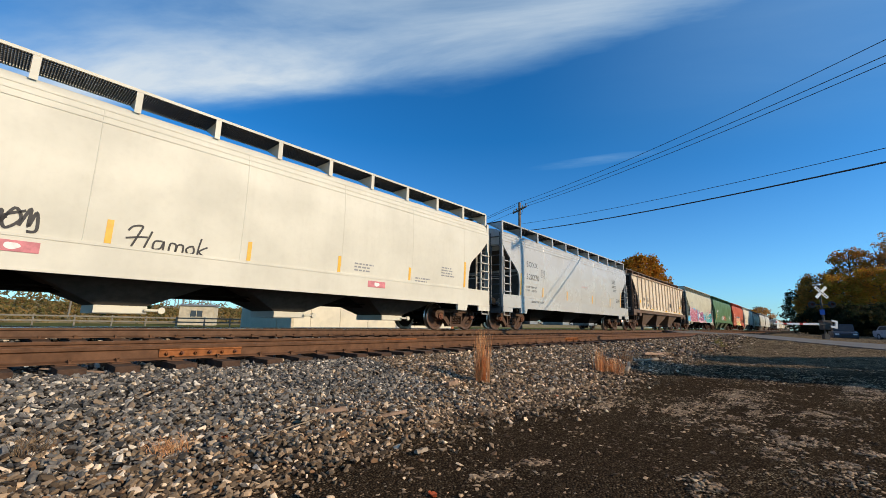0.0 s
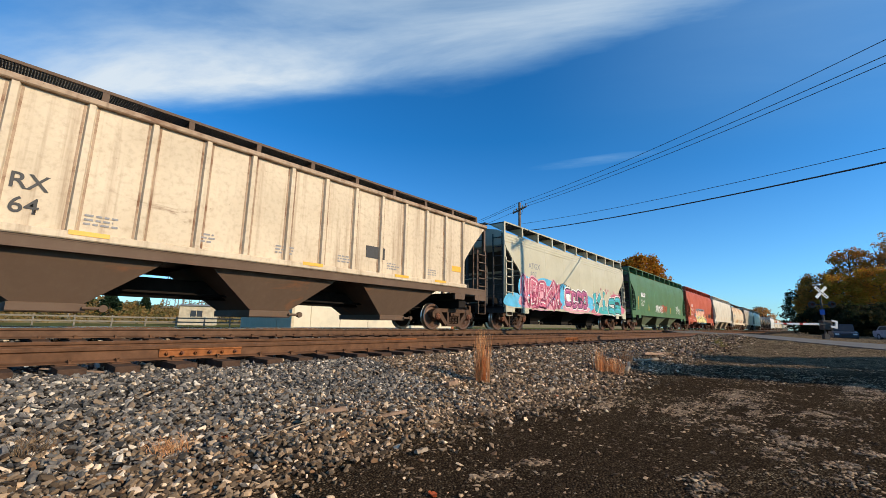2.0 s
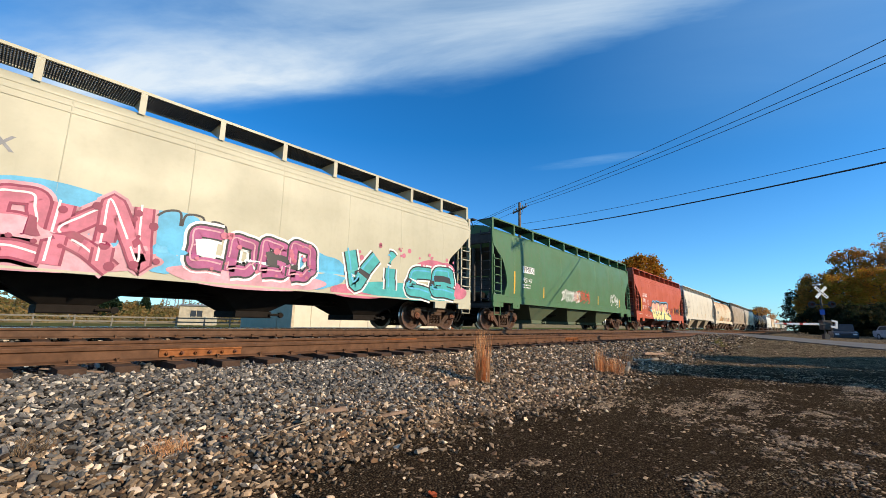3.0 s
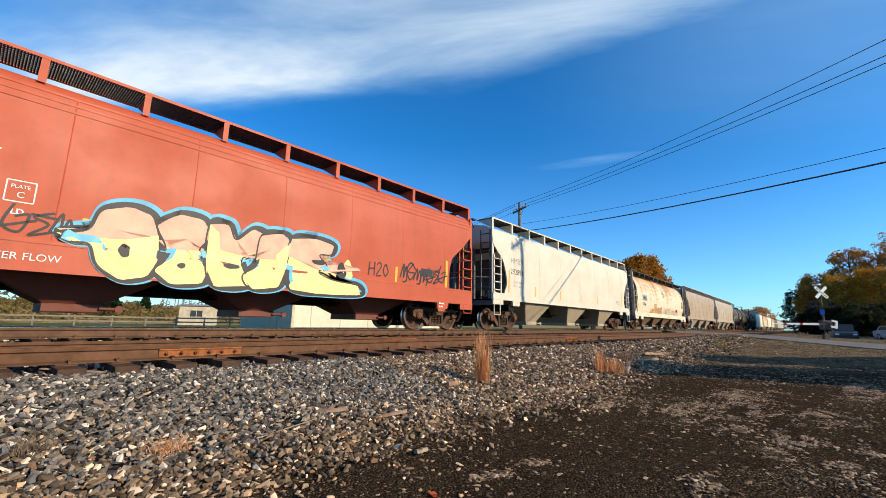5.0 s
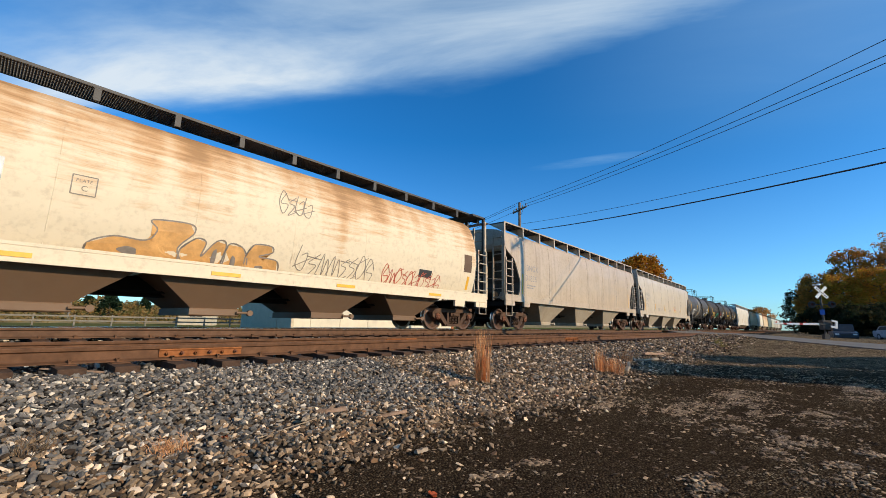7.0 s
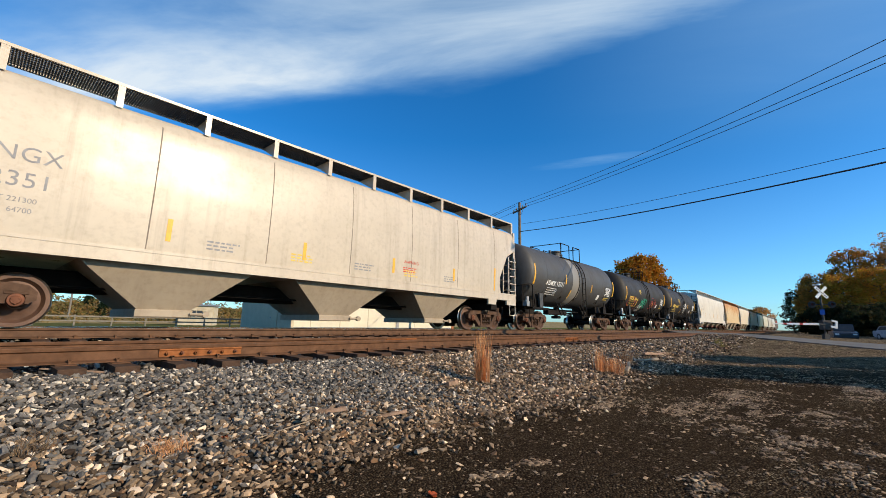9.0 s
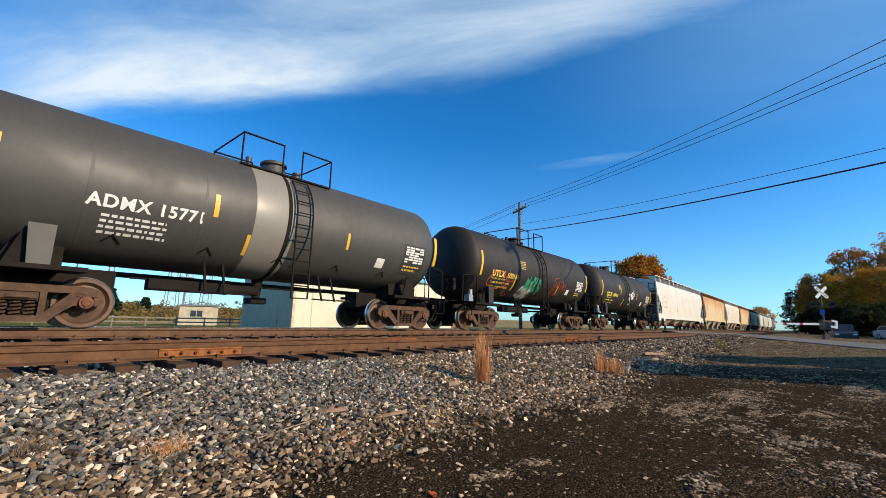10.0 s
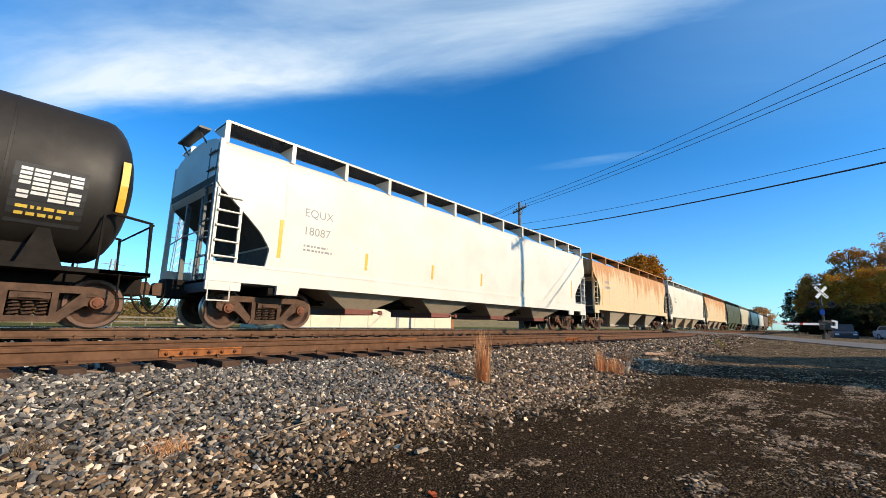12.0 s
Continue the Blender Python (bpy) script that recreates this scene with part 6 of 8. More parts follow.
    on_side("LD LMT  223400 LB", 0.075, -half + 0.03, 1.99, y, M_GREYTXT, car)
    on_side("LT WT    62600 LB", 0.075, -half + 0.03, 1.82, y, M_GREYTXT, car)
    amber(car, y, [-half - 0.31, half - 0.05], 1.56, 2.52)
    amber(car, y, [-half + 1.95, -half + 4.6, 0.2, 2.6], 1.52, 1.95)
    small_print(half - 1.1, 1.85, 0.8, 3, y, M_GREYTXT, car, 0.055, 8)
    cars.append(car)
    # 8 round-sided hopper with peeling paint
    car, y, h, half = hopper("round-sided cream covered hopper with peeling, rust-stained paint", 120.75, 134.35, P_PEEL, P_PEELTRIM, P_PEEL, P_RUSTGREYBAY, prof=ROUND, cut=CUT_ROUND, sill_z=(1.05, 1.36), bays=4, over=1.4, walk_z=4.52, bay_z0=0.42, bay_wide=2.7, end_mat=P_GREYEND, roof_posts=13, walk_w=(-1.25, -0.55), walk_mat=P_DARKEND)
    for e in (-1, 1):
        part("end_sheet", end_disc(ROUND, e * (h - 0.74), e), P_GREYEND, car, "dark grey flat end sheet")
        for yy in (-1.45, -0.6, 0.6, 1.45):
            part("end_post", Mesh().box(e * (h - 0.02) - 0.05, e * (h - 0.02) + 0.05, yy - 0.05, yy + 0.05, 1.05, 4.45), P_PEELTRIM if e < 0 else P_DARKEND, car)
        part("end_beam", Mesh().box(*sorted((e * (h + 0.03), e * (h - 0.8))), -1.5, 1.5, 4.40, 4.47), P_DARKEND, car)
    patch("stencil_panel", -6.2, -5.02, 2.28, 2.68, y, M_STEELGREY, car, label="grey repainted patch")
    on_side("RRRX", 0.16, -6.0, 2.42, lambda z: y(z) - 0.008, M_BLACK, car, bold=0.006)
    on_side("21026", 0.24, -6.15, 1.9, lambda z: y(z) - 0.008, M_BLACK, car, spacing=1.05)
    amber(car, y, [-7.2, 7.05], 1.46, 1.95, 0.13)
    for x in (-half + 2.0, -1.5, 1.6, half - 1.6):
        patch("tape", x - 0.3, x + 0.3, 1.12, 1.2, lambda z: -1.612, M_AMBER, car, label="yellow reflective tape")
    for i, pts in enumerate(DUNES):
        k = 0.008 + 0.0012 * i
        part("graffiti_letter", blob_mesh([pts], y, k, 7), G_ORANGE, car, "washed orange spray-painted letter")
        part("graffiti_outline", stroke_mesh([pts + pts[:2]], 0.028, y, k + 0.0006), G_GREYLINE, car)
    part("graffiti_stroke", blob_mesh([ring(-3.25, 1.45, 0.16, 0.07, 5), ring(-1.75, 1.5, 0.05, 0.18, 6), ring(-1.35, 1.45, 0.05, 0.16, 7), ring(-0.75, 1.4, 0.09, 0.06, 8)], y, 0.0135, 3), G_GREYLINE, car)
    plate_mark(car, y, -4.2, 2.3, G_GREYLINE)
    tag(scrawl(3.6, 62, 1.2), 0.1, 1.32, 0.62, y, car, G_GREYLINE, 0.02)
    tag(scrawl(5.0, 63, 1.2), 2.9, 1.3, 0.5, y, car, G_REDLINE, 0.025)
    tag(scrawl(1.4, 64, 1.2), -0.5, 2.75, 0.5, y, car, G_GREYLINE, 0.02)
    patch("rust_patch", 6.75, 7.2, 2.1, 2.75, y, P_RUSTY_BAY, car, label="bare rusted panel")
    patch("stencil_panel", half - 2.35, half - 1.75, 1.7, 1.95, y, M_BLACK, car, label="black stencil panel")
    cars.append(car)
    # 9 and 10 dusty grey hoppers
    car, y, h, half = hopper("dusty grey covered hopper with vertical dirt streaks", 138.6, 153.0, P_DUST, P_DUST, P_DUST, P_DUSTBAY, cut=CUT_DEEP, seam=M_SEAM, bays=3, bay_z0=0.36, bay_wide=3.2, roof_posts=12)
    on_side("BNGX", 0.27, -6.98, 2.64, y, M_GREYTXT, car, spacing=1.08)
    on_side("31835", 0.27, -7.03, 2.18, y, M_GREYTXT, car, spacing=1.08)
    amber(car, y, [-half - 0.1, half - 0.1], 1.56, 2.45)
    small_print(-6.95, 1.95, 0.9, 2, y, M_GREYTXT, car, 0.07, 5)
    cars.append(car)
    car, y, h, half = hopper("dull grey-white covered hopper with a soft sheen and dirt streaks", 157.1, 171.4, P_PEARL, P_PEARL, P_PEARL, P_DUSTBAY, cut=CUT_DEEP, seam=M_SEAM, bays=3, bay_z0=0.36, bay_wide=3.2, roof_posts=12)
    on_side("BNGX", 0.26, -7.08, 2.68, y, M_GREYTXT, car, spacing=1.08)
    on_side("32351", 0.26, -7.07, 2.25, y, M_GREYTXT, car, spacing=1.08)
    on_side("LD LMT 221300", 0.085, -half + 0.1, 2.0, y, M_GREYTXT, car)
    on_side("LT WT   64700", 0.085, -half + 0.1, 1.83, y, M_GREYTXT, car)
    amber(car, y, [-half - 0.1, half - 0.1], 1.56, 2.45)
    amber(car, y, [-4.36, -1.4, 1.6, 4.48], 1.7, 2.15)
    for k in range(5):
        small_print(-half + 3.5 + k * 1.9, 1.8, 0.7, 3, y, M_YELLOWTXT if k % 2 else M_GREYTXT, car, 0.05, k)
    on_side("WARNING", 0.10, 2.0, 2.05, y, G_RED, car)
    small_print(2.0, 1.9, 0.7, 3, y, G_RED, car, 0.04, 9)
    cars.append(car)
    # 11 to 13 tank cars
    for k, (a, b, lab, mat, lm, mark, num) in enumerate(((175.5, 184.4, "dusty grey-black tank car with white lettering", P_TANK_GREY, M_WHITE, "ADMX", "15771"),
                                                 (188.75, 197.5, "dusty black tank car with yellow lettering and coloured scrawls", P_TANK_BLACK, M_YELLOWTXT, "UTLX", "600161"),
                                                 (201.65, 210.65, "dusty black tank car with yellow lettering and a white tag", P_TANK_BLACK, M_YELLOWTXT, "UTLX", "600460"))):
        car, y, L, half = tank(lab, a, b, mat, lm, dome=(0.15, -0.2, -0.6)[k], over=1.42 if k == 1 else 1.30)
        if k == 0:
            on_side(mark + " " + num, 0.23, -3.85, 2.22, y, lm, car, spacing=1.12, bold=0.010)
            small_print(-3.6, 2.05, 1.1, 4, y, lm, car, 0.065, k)
            part("light_band", Mesh().lathe([(1.50, -0.5), (1.504, -0.48), (1.504, 0.48), (1.50, 0.5)], 56, "x"), P_PEARL_BAND, car, "paler grey band round the tank", True, pose(-0.35, 0, 2.76))
        else:
            on_side(mark, 0.25, -half + 0.17, 2.2, y, lm, car, spacing=1.1, bold=0.016)
            on_side(num, 0.22, -half + 1.30, 2.2, y, lm, car, spacing=1.05, bold=0.006)
            on_side("THE TANK CAR PEOPLE", 0.075, -half + 0.15, 2.07, y, lm, car)
            on_side("LD LMT  201900 LB   91 600 KG" if k == 1 else "LD LMT  200700 LB   91 050 KG", 0.075, -half + 0.22, 1.92, y, lm, car, bold=0.003)
            on_side("LT WT      61100 LB   27 700 KG" if k == 1 else "LT WT      62300 LB   28 260 KG", 0.075, -half + 0.22, 1.76, y, lm, car, bold=0.003)
            small_print(-half + 2.3, 3.0, 0.5, 5, y, lm, car, 0.05, k + 4)
        amber(car, y, [-half - 0.62, half + 0.95], 2.15, 3.12, 0.12)
        amber_at(car, y, [(-half + 2.75 - 0.75 * (k == 1), 2.4 - 0.68 * (k == 1), 2.9 - 0.75 * (k == 1), 0.10), (-0.9, 1.7, 2.15, 0.08), (1.8, 2.2 - 0.4 * (k == 1), 2.65 - 0.4 * (k == 1), 0.08)])
        patch("stencil_panel", half - 0.5, half + 0.45, 1.75, 2.7, y, M_BLACK, car, label="black panel with a white table of small print")
        table = Mesh()
        for row in range(7):
            for col, (c0, c1) in enumerate(((0.0, 0.14), (0.165, 0.36), (0.385, 0.60), (0.625, 0.80))):
                if (row * 3 + col) % 7 != 5:
                    za, xa = 2.58 - row * 0.075, half - 0.42
                    table.add([(xa + c0, y(za) - 0.009, za), (xa + c1, y(za) - 0.009, za), (xa + c1, y(za + 0.052) - 0.009, za + 0.052), (xa + c0, y(za + 0.052) - 0.009, za + 0.052)], [(0, 1, 2, 3)])
        part("printed_table", table, M_WHITE, car, "white printed table on a black panel")["kind"] = "stuff"
        small_print(half - 0.40, 1.98, 0.74, 2, lambda z: y(z) - 0.005, M_YELLOWTXT, car, 0.07, k)
        patch("placard", half - 1.5, half - 1.2, 1.85, 2.12, y, M_WHITE, car, label="white placard")
        part("data_box", Mesh().slab([(-half + 0.0, 1.06), (-half + 0.3, 1.06), (-half + 0.3, 1.75), (-half - 0.06, 1.75)], -1.38, -1.3), mat, car)
        if k == 1:
            tag(scrawl(2.2, 71, 1.2), -half + 2.9, 1.75, 0.6, y, car, G_GREEN, 0.06)
            tag(scrawl(1.6, 72, 1.0), -half + 2.6, 1.45, 0.5, y, car, G_WHITE, 0.03)
            tag([ring(0, 0, 0.8, 0.45, 3), [(0.9, 0.6), (1.0, -0.2), (1.2, -0.7), (1.9, -0.5)], [(0.8, 0.0), (1.6, 0.1)]], -half + 0.7, 2.05, 0.8, y, car, G_RED, 0.03)
            tag([[(0, 0), (0.2, 0.8), (0.7, 0.85), (0.65, 0.1), (0.45, 0.0), (0.5, 0.55), (0.3, 0.55), (0.2, 0.0), (0, 0)], [(0.9, 0.0), (0.95, 0.7), (1.2, 0.75), (1.15, 0.3), (1.5, 0.7), (1.6, 0.1)]], half - 3.2, 1.75, 0.95, y, car, G_RED, 0.03)
        if k == 2:
            tag(scrawl(1.6, 81, 1.3), 0.0, 2.15, 0.5, y, car, G_WHITE, 0.06)
            tag([ring(0.5, -0.1, 0.35, 0.35, 5)], 0.2, 2.1, 0.55, y, car, G_WHITE, 0.05)
        cars.append(car)
    # 14 bright white hopper
    car, y, h, half = hopper("bright white four-bay covered hopper with clean paint", 214.75, 231.25, P_BRIGHT, P_BRIGHT, P_BRIGHT, P_DUSTBAY, sill_z=(1.02, 1.42), cut=CUT_LOW, bays=4, over=1.6, bay_z0=0.55, bay_wide=3.2, walk_z=4.66, end_mat=P_GREYEND, gate=P_REDBAY, roof_posts=13)
    on_side("EQUX", 0.22, -7.74, 2.83, y, M_GREYTXT, car, spacing=1.05)
    on_side("18087", 0.22, -7.74, 2.36, y, M_GREYTXT, car, spacing=1.05)
    small_print(-half + 0.55, 2.05, 0.9, 2, y, M_GREYTXT, car, 0.07, 4)
    amber(car, y, [-8.32, 8.1], 1.68, 2.6)
    amber(car, y, [-5.7, -2.9, -0.1, 3.0], 1.66, 2.14)
    cars.append(car)
    # the rear of the train, seen from afar only
    rear = [("tan covered hopper washed with orange rust", 235.7, 249.5, P_TAN, P_DUSTBAY), ("clean white covered hopper", 253.7, 267.5, P_WHITE, P_WHITEBAY),
            ("tan covered hopper washed with orange rust", 271.7, 285.5, P_TAN, P_DUSTBAY), ("dark green covered hopper", 289.7, 303.5, P_DARKGREEN, P_GREENBAY),
            ("faded beige covered hopper", 307.7, 321.5, P_BEIGE, P_DUSTBAY), ("dusty grey covered hopper", 325.7, 339.5, P_DUST, P_DUSTBAY),
            ("dusty grey covered hopper", 343.7, 357.5, P_PEARL, P_DUSTBAY), ("weathered brown covered hopper", 361.7, 375.5, P_RUSTY_BAY, P_RUSTY_BAY)]
    for lab, a, b, mat, bm_ in rear:
        car, y, h, half = hopper(lab, a, b, mat, mat, mat, bm_, bays=3, bay_z0=0.36, bay_wide=3.2, detail=False, end_mat=P_DARKEND, roof_posts=8)
        amber(car, y, [-half - 0.1, half - 0.1], 1.56, 2.45)
        small_print(-half + 0.4, 2.9, 0.9, 2, y, M_GREYTXT, car, 0.22, 3)
        cars.append(car)
    return cars


def end_disc(prof, x, e):
    zs = [(z, w) for z, w in prof]
    pts = [(-w, z) for z, w in zs] + [(w, z) for z, w in zs[::-1]]
    return Mesh().extrude(pts, min(x, x + e * 0.03), max(x, x + e * 0.03))


# slope sheet colour with the shade of the car ends painted in
M_SLOPE = plain("shade-dark slope sheet", (0.085, 0.07, 0.055), 0.8)
M_SEAM = plain("dirt-dark weld seam", (0.24, 0.20, 0.16), 0.8)
M_SEAM_PALE = plain("faintly grey weld seam", (0.52, 0.49, 0.43), 0.7)
# bay colour darkened to carry the shade beneath the cream car
P_SHADEBAY = plain("shade-dark bay steel", (0.07, 0.062, 0.055), 0.7)
P_GREENBAY = paint("dull green bay paint", (0.10, 0.13, 0.07), dirt=0.6, gloss=0.65)
P_REDBAY = paint("dark red bay paint", (0.16, 0.045, 0.03), dirt=0.5, gloss=0.65)
P_WHITEBAY = paint("dusty tan bay paint", (0.40, 0.32, 0.215), dirt=0.6, gloss=0.6)
P_DUSTBAY = paint("dusty grey bay paint", (0.38, 0.31, 0.225), dirt=0.7, gloss=0.65)
P_RUSTGREYBAY = paint("dusty brown bay paint", (0.17, 0.10, 0.056), dirt=0.6, gloss=0.65)
P_PEELTRIM = paint("rusted cream trim", (0.5, 0.42, 0.32), dirt=0.5, rust=0.7, gloss=0.65)
P_PEARL_BAND = paint("pale grey band paint", (0.23, 0.215, 0.19), dirt=0.3, gloss=0.45)
G_GREYLINE = plain("thin grey marker", (0.22, 0.19, 0.16), 0.6)
G_REDLINE = plain("thin red marker", (0.45, 0.10, 0.06), 0.6)


# ---- roadside, buildings and trees ----
M_BARK = plain("grey-brown bark", (0.13, 0.095, 0.07), 0.95, 0, 0.35, 4, 0.6)
LEAF = {
    "orange": pieces("orange leaves", [(0.0, (0.52, 0.22, 0.025)), (0.3, (0.60, 0.30, 0.035)), (0.6, (0.42, 0.16, 0.018)), (0.85, (0.28, 0.17, 0.03))], 0.7, leaf=True),
    "rust": pieces("rust-orange leaves", [(0.0, (0.694, 0.284, 0.054)), (0.3, (0.560, 0.265, 0.045)), (0.6, (0.784, 0.333, 0.063)), (0.82, (0.336, 0.196, 0.045))], 0.75, leaf=True),
    "olive": pieces("yellow-olive leaves", [(0.0, (0.627, 0.353, 0.041)), (0.3, (0.739, 0.372, 0.050)), (0.6, (0.426, 0.274, 0.036)), (0.82, (0.762, 0.333, 0.063))], 0.7, leaf=True),
    "brown": pieces("brown leaves", [(0.0, (0.582, 0.323, 0.117)), (0.35, (0.694, 0.353, 0.117)), (0.7, (0.403, 0.235, 0.081))], 0.8, leaf=True),
    "dark": pieces("dark green leaves", [(0.0, (0.020, 0.030, 0.013)), (0.4, (0.035, 0.042, 0.016)), (0.75, (0.06, 0.05, 0.018))], 0.7, leaf=True),
    "pine": pieces("dark pine needles", [(0.0, (0.022, 0.05, 0.025)), (0.5, (0.035, 0.065, 0.03))], 0.7, leaf=True),
    "scrub": pieces("tawny scrub", [(0.0, (0.34, 0.24, 0.09)), (0.35, (0.22, 0.19, 0.06)), (0.7, (0.42, 0.26, 0.09))], 0.9, leaf=True),
}


def leaves(centres, per, spread, size, mat, seed, squash=0.8):
    """Small folded leaf cards in clumps round the given centres."""
    rng = np.random.default_rng(seed)
    c = np.repeat(np.array(centres, float), per, axis=0)
    d = rng.normal(size=c.shape)
    d /= np.linalg.norm(d, axis=1)[:, None]
    p = c + d * (spread * rng.random(len(c))[:, None] ** 0.45) * (1, 1, squash)
    u = rng.normal(size=c.shape)
    u /= np.linalg.norm(u, axis=1)[:, None]
    w = np.cross(u, rng.normal(size=c.shape))
    w /= np.linalg.norm(w, axis=1)[:, None]
    n = np.cross(u, w)
    s = size * rng.uniform(0.6, 1.3, len(c))[:, None]
    v = np.stack([p - u * s, p + w * s * 0.6 + n * s * 0.25, p + u * s, p - w * s * 0.6 + n * s * 0.25], 1).reshape(-1, 3)
    return raw_mesh("crown", v, np.arange(len(v)).reshape(-1, 4), mat)


def tree(x, y, z, h, r, kind, label, seed, name="tree", per=26, clumps=90, low=0.25, bare=0.0, size=0.2, trunk_r=None):
    """A broadleaf tree: tapered trunk, forking limbs and a ragged crown of leaf clumps at the limbs' ends."""
    rnd = random.Random(seed)
    t = thing(name, label, "tree", "trees" if name == "tree" else "", pose(x, y, z))
    tr = trunk_r or h * 0.018
    m = Mesh()
    pts = [(0, 0, -0.1), (rnd.uniform(-.1, .1), rnd.uniform(-.1, .1), h * 0.28), (rnd.uniform(-.3, .3), rnd.uniform(-.3, .3), h * 0.55), (rnd.uniform(-.4, .4), rnd.uniform(-.4, .4), h * 0.82)]
    for i in range(3):
        m.tube(pts[i], pts[i + 1], tr * (1 - 0.28 * i), 9, tr * (0.72 - 0.28 * i) + 0.01)
    part("trunk", m, M_BARK, t)
    ends, twigs = [], Mesh()
    for i in range(clumps):
        a, q = rnd.uniform(0, 6.283), rnd.random()
        zz = h * (low + (0.98 - low) * q)
        rr = r * (0.35 + 0.65 * math.sin(3.14 * min(1, 0.18 + 0.75 * q))) * rnd.uniform(0.55, 1.0)
        e = (rr * math.cos(a), rr * math.sin(a), zz + rnd.uniform(-.4, .4))
        ends.append(e)
        if i % 3 == 0:
            base = Vector(pts[1]).lerp(Vector(pts[3]), max(0, min(1, (zz / h - 0.3) / 0.6)))
            mid = (base + Vector(e)) / 2 + Vector((0, 0, 0.25))
            twigs.tube(base, mid, tr * 0.30, 5, tr * 0.2).tube(mid, e, tr * 0.2, 5, 0.012)
            for _ in range(4):
                f = Vector(e) + Vector((rnd.uniform(-.9, .9), rnd.uniform(-.9, .9), rnd.uniform(0.1, 1.1)))
                twigs.tube(mid.lerp(Vector(e), rnd.uniform(0.3, 1)), f, 0.02, 4, 0.006)
    part("branchwork", twigs, M_BARK, t)["kind"] = "stuff"
    keep = [e for e in ends if rnd.random() > bare * (e[2] / h) ** 2]
    part("crown", leaves(keep, per, max(0.5, r * 0.24), size, LEAF[kind], seed), None, t)
    return t


def pine(x, y, z, h, r, seed):
    rnd = random.Random(seed)
    t = thing("pine_tree", "dark green pine tree with drooping boughs", "tree", "trees", pose(x, y, z))
    part("trunk", Mesh().tube((0, 0, 0), (0, 0, h), h * 0.02, 8, 0.03), M_BARK, t)
    ends = []
    for i in range(70):
        q = rnd.random() ** 0.8
        a = rnd.uniform(0, 6.28)
        for f in (0.35, 0.7, 1.0):
            rr = r * (1 - q) * f
            ends.append((rr * math.cos(a), rr * math.sin(a), h * (0.1 + 0.88 * q) - 0.25 * rr))
    part("crown", leaves(ends, 8, 0.55, 0.22, LEAF["pine"], seed, 0.35), None, t)
    return t


def build_trees():
    # the wood beyond the crossing, on the camera's side of the line
    rows = [(133, 0.6, 10.2, 4.0, "dark", 0.1, 0.05), (136, -3.0, 14.6, 4.8, "rust", 0.3, 0.10), (130, -8.4, 19.0, 5.0, "rust", 0.35, 0.12), (138, -13.6, 21.0, 4.6, "brown", 0.7, 0.2), (130, -16.8, 23.0, 4.8, "brown", 0.6, 0.2),
            (134, -22, 23, 5.6, "rust", 0.4, 0.15), (120, -6.2, 12.0, 4.2, "olive", 0.2, 0.08), (119, -11.6, 13.4, 5.0, "olive", 0.25, 0.08), (118, -18.0, 15.0, 5.2, "olive", 0.25, 0.08), (126, -1.6, 11.0, 3.6, "rust", 0.3, 0.1),
            # dark undergrowth at the wood's foot, its colour standing in for shade
            (108, -1.8, 5.0, 3.2, "dark", 0.0, 0.02), (106, -5.8, 5.2, 3.6, "dark", 0.0, 0.02), (102, -9.8, 5.2, 3.8, "dark", 0.0, 0.02), (98, -13.4, 5.4, 4.0, "dark", 0.0, 0.02), (94, -6.9, 3.8, 3.2, "dark", 0.0, 0.02)]
    labels = {"olive": "autumn tree with thinning yellow-olive leaves", "rust": "autumn tree in rust-orange and brown leaf", "brown": "autumn tree with sparse brown leaves and bare twigs", "dark": "dark green undergrowth tree, shade put into its leaf colour"}
    for i, (x, y, h, r, kind, bare, low) in enumerate(rows):
        tree(x, y, -0.5, h, r, kind, labels[kind], 100 + i, low=low, bare=bare, clumps=150 if kind == "dark" else 240, per=40, size=0.24)
    # bright tree behind the train and its far companions
    tree(72, 20.2, -0.5, 12.0, 4.3, "orange", "tall tree in bright orange autumn leaf", 201, low=0.35, clumps=230, per=60, size=0.2)
    tree(77, 18.0, -0.5, 9.6, 2.6, "orange", "small tree in thinning orange leaf", 202, low=0.4, clumps=60, per=22, size=0.18, bare=0.5)
    for i, (x, y, h) in enumerate(((300, 19, 13), (318, 22, 14), (290, 24, 11))):
        tree(x, y, -0.5, h, 6, "orange" if i else "brown", "distant tree in rust-red autumn leaf", 210 + i, clumps=70, per=16, size=0.55)
    # trees behind the camera, whose shadows fall over the yard
    tree(16.8, -15.3, -0.8, 8.2, 2.3, "brown", "autumn tree at the yard's edge", 301, low=0.3, clumps=200, per=40, size=0.2)
    tree(21.0, -15.6, -0.8, 8.0, 1.5, "brown", "autumn tree at the yard's edge", 302, low=0.3, clumps=170, per=36, size=0.2)
    # an unseen row, added to keep the parked vehicles and the undergrowth in shade
    for i, (x, y, h) in enumerate(((70, -11.5, 4.6), (78, -15, 5.2), (88, -17.5, 5.6), (99, -21, 6))):
        tree(x, y, -0.5, h, 4.2, "dark", "unseen dark green tree added to cast shade", 310 + i, low=0.1, clumps=150, per=30, size=0.32)
    # scrubby rise and pines far behind the tracks
    for i, (x, y, h, r) in enumerate(((14.5, 82, 5.2, 2.6), (20.5, 88, 4.2, 1.6), (13.0, 90, 4.0, 2.2))):
        pine(x, y, -0.4, h, r, 320 + i)
    rng = np.random.default_rng(9)
    pts = []
    for _ in range(900):
        x = rng.uniform(-25, 75)
        q = rng.random()
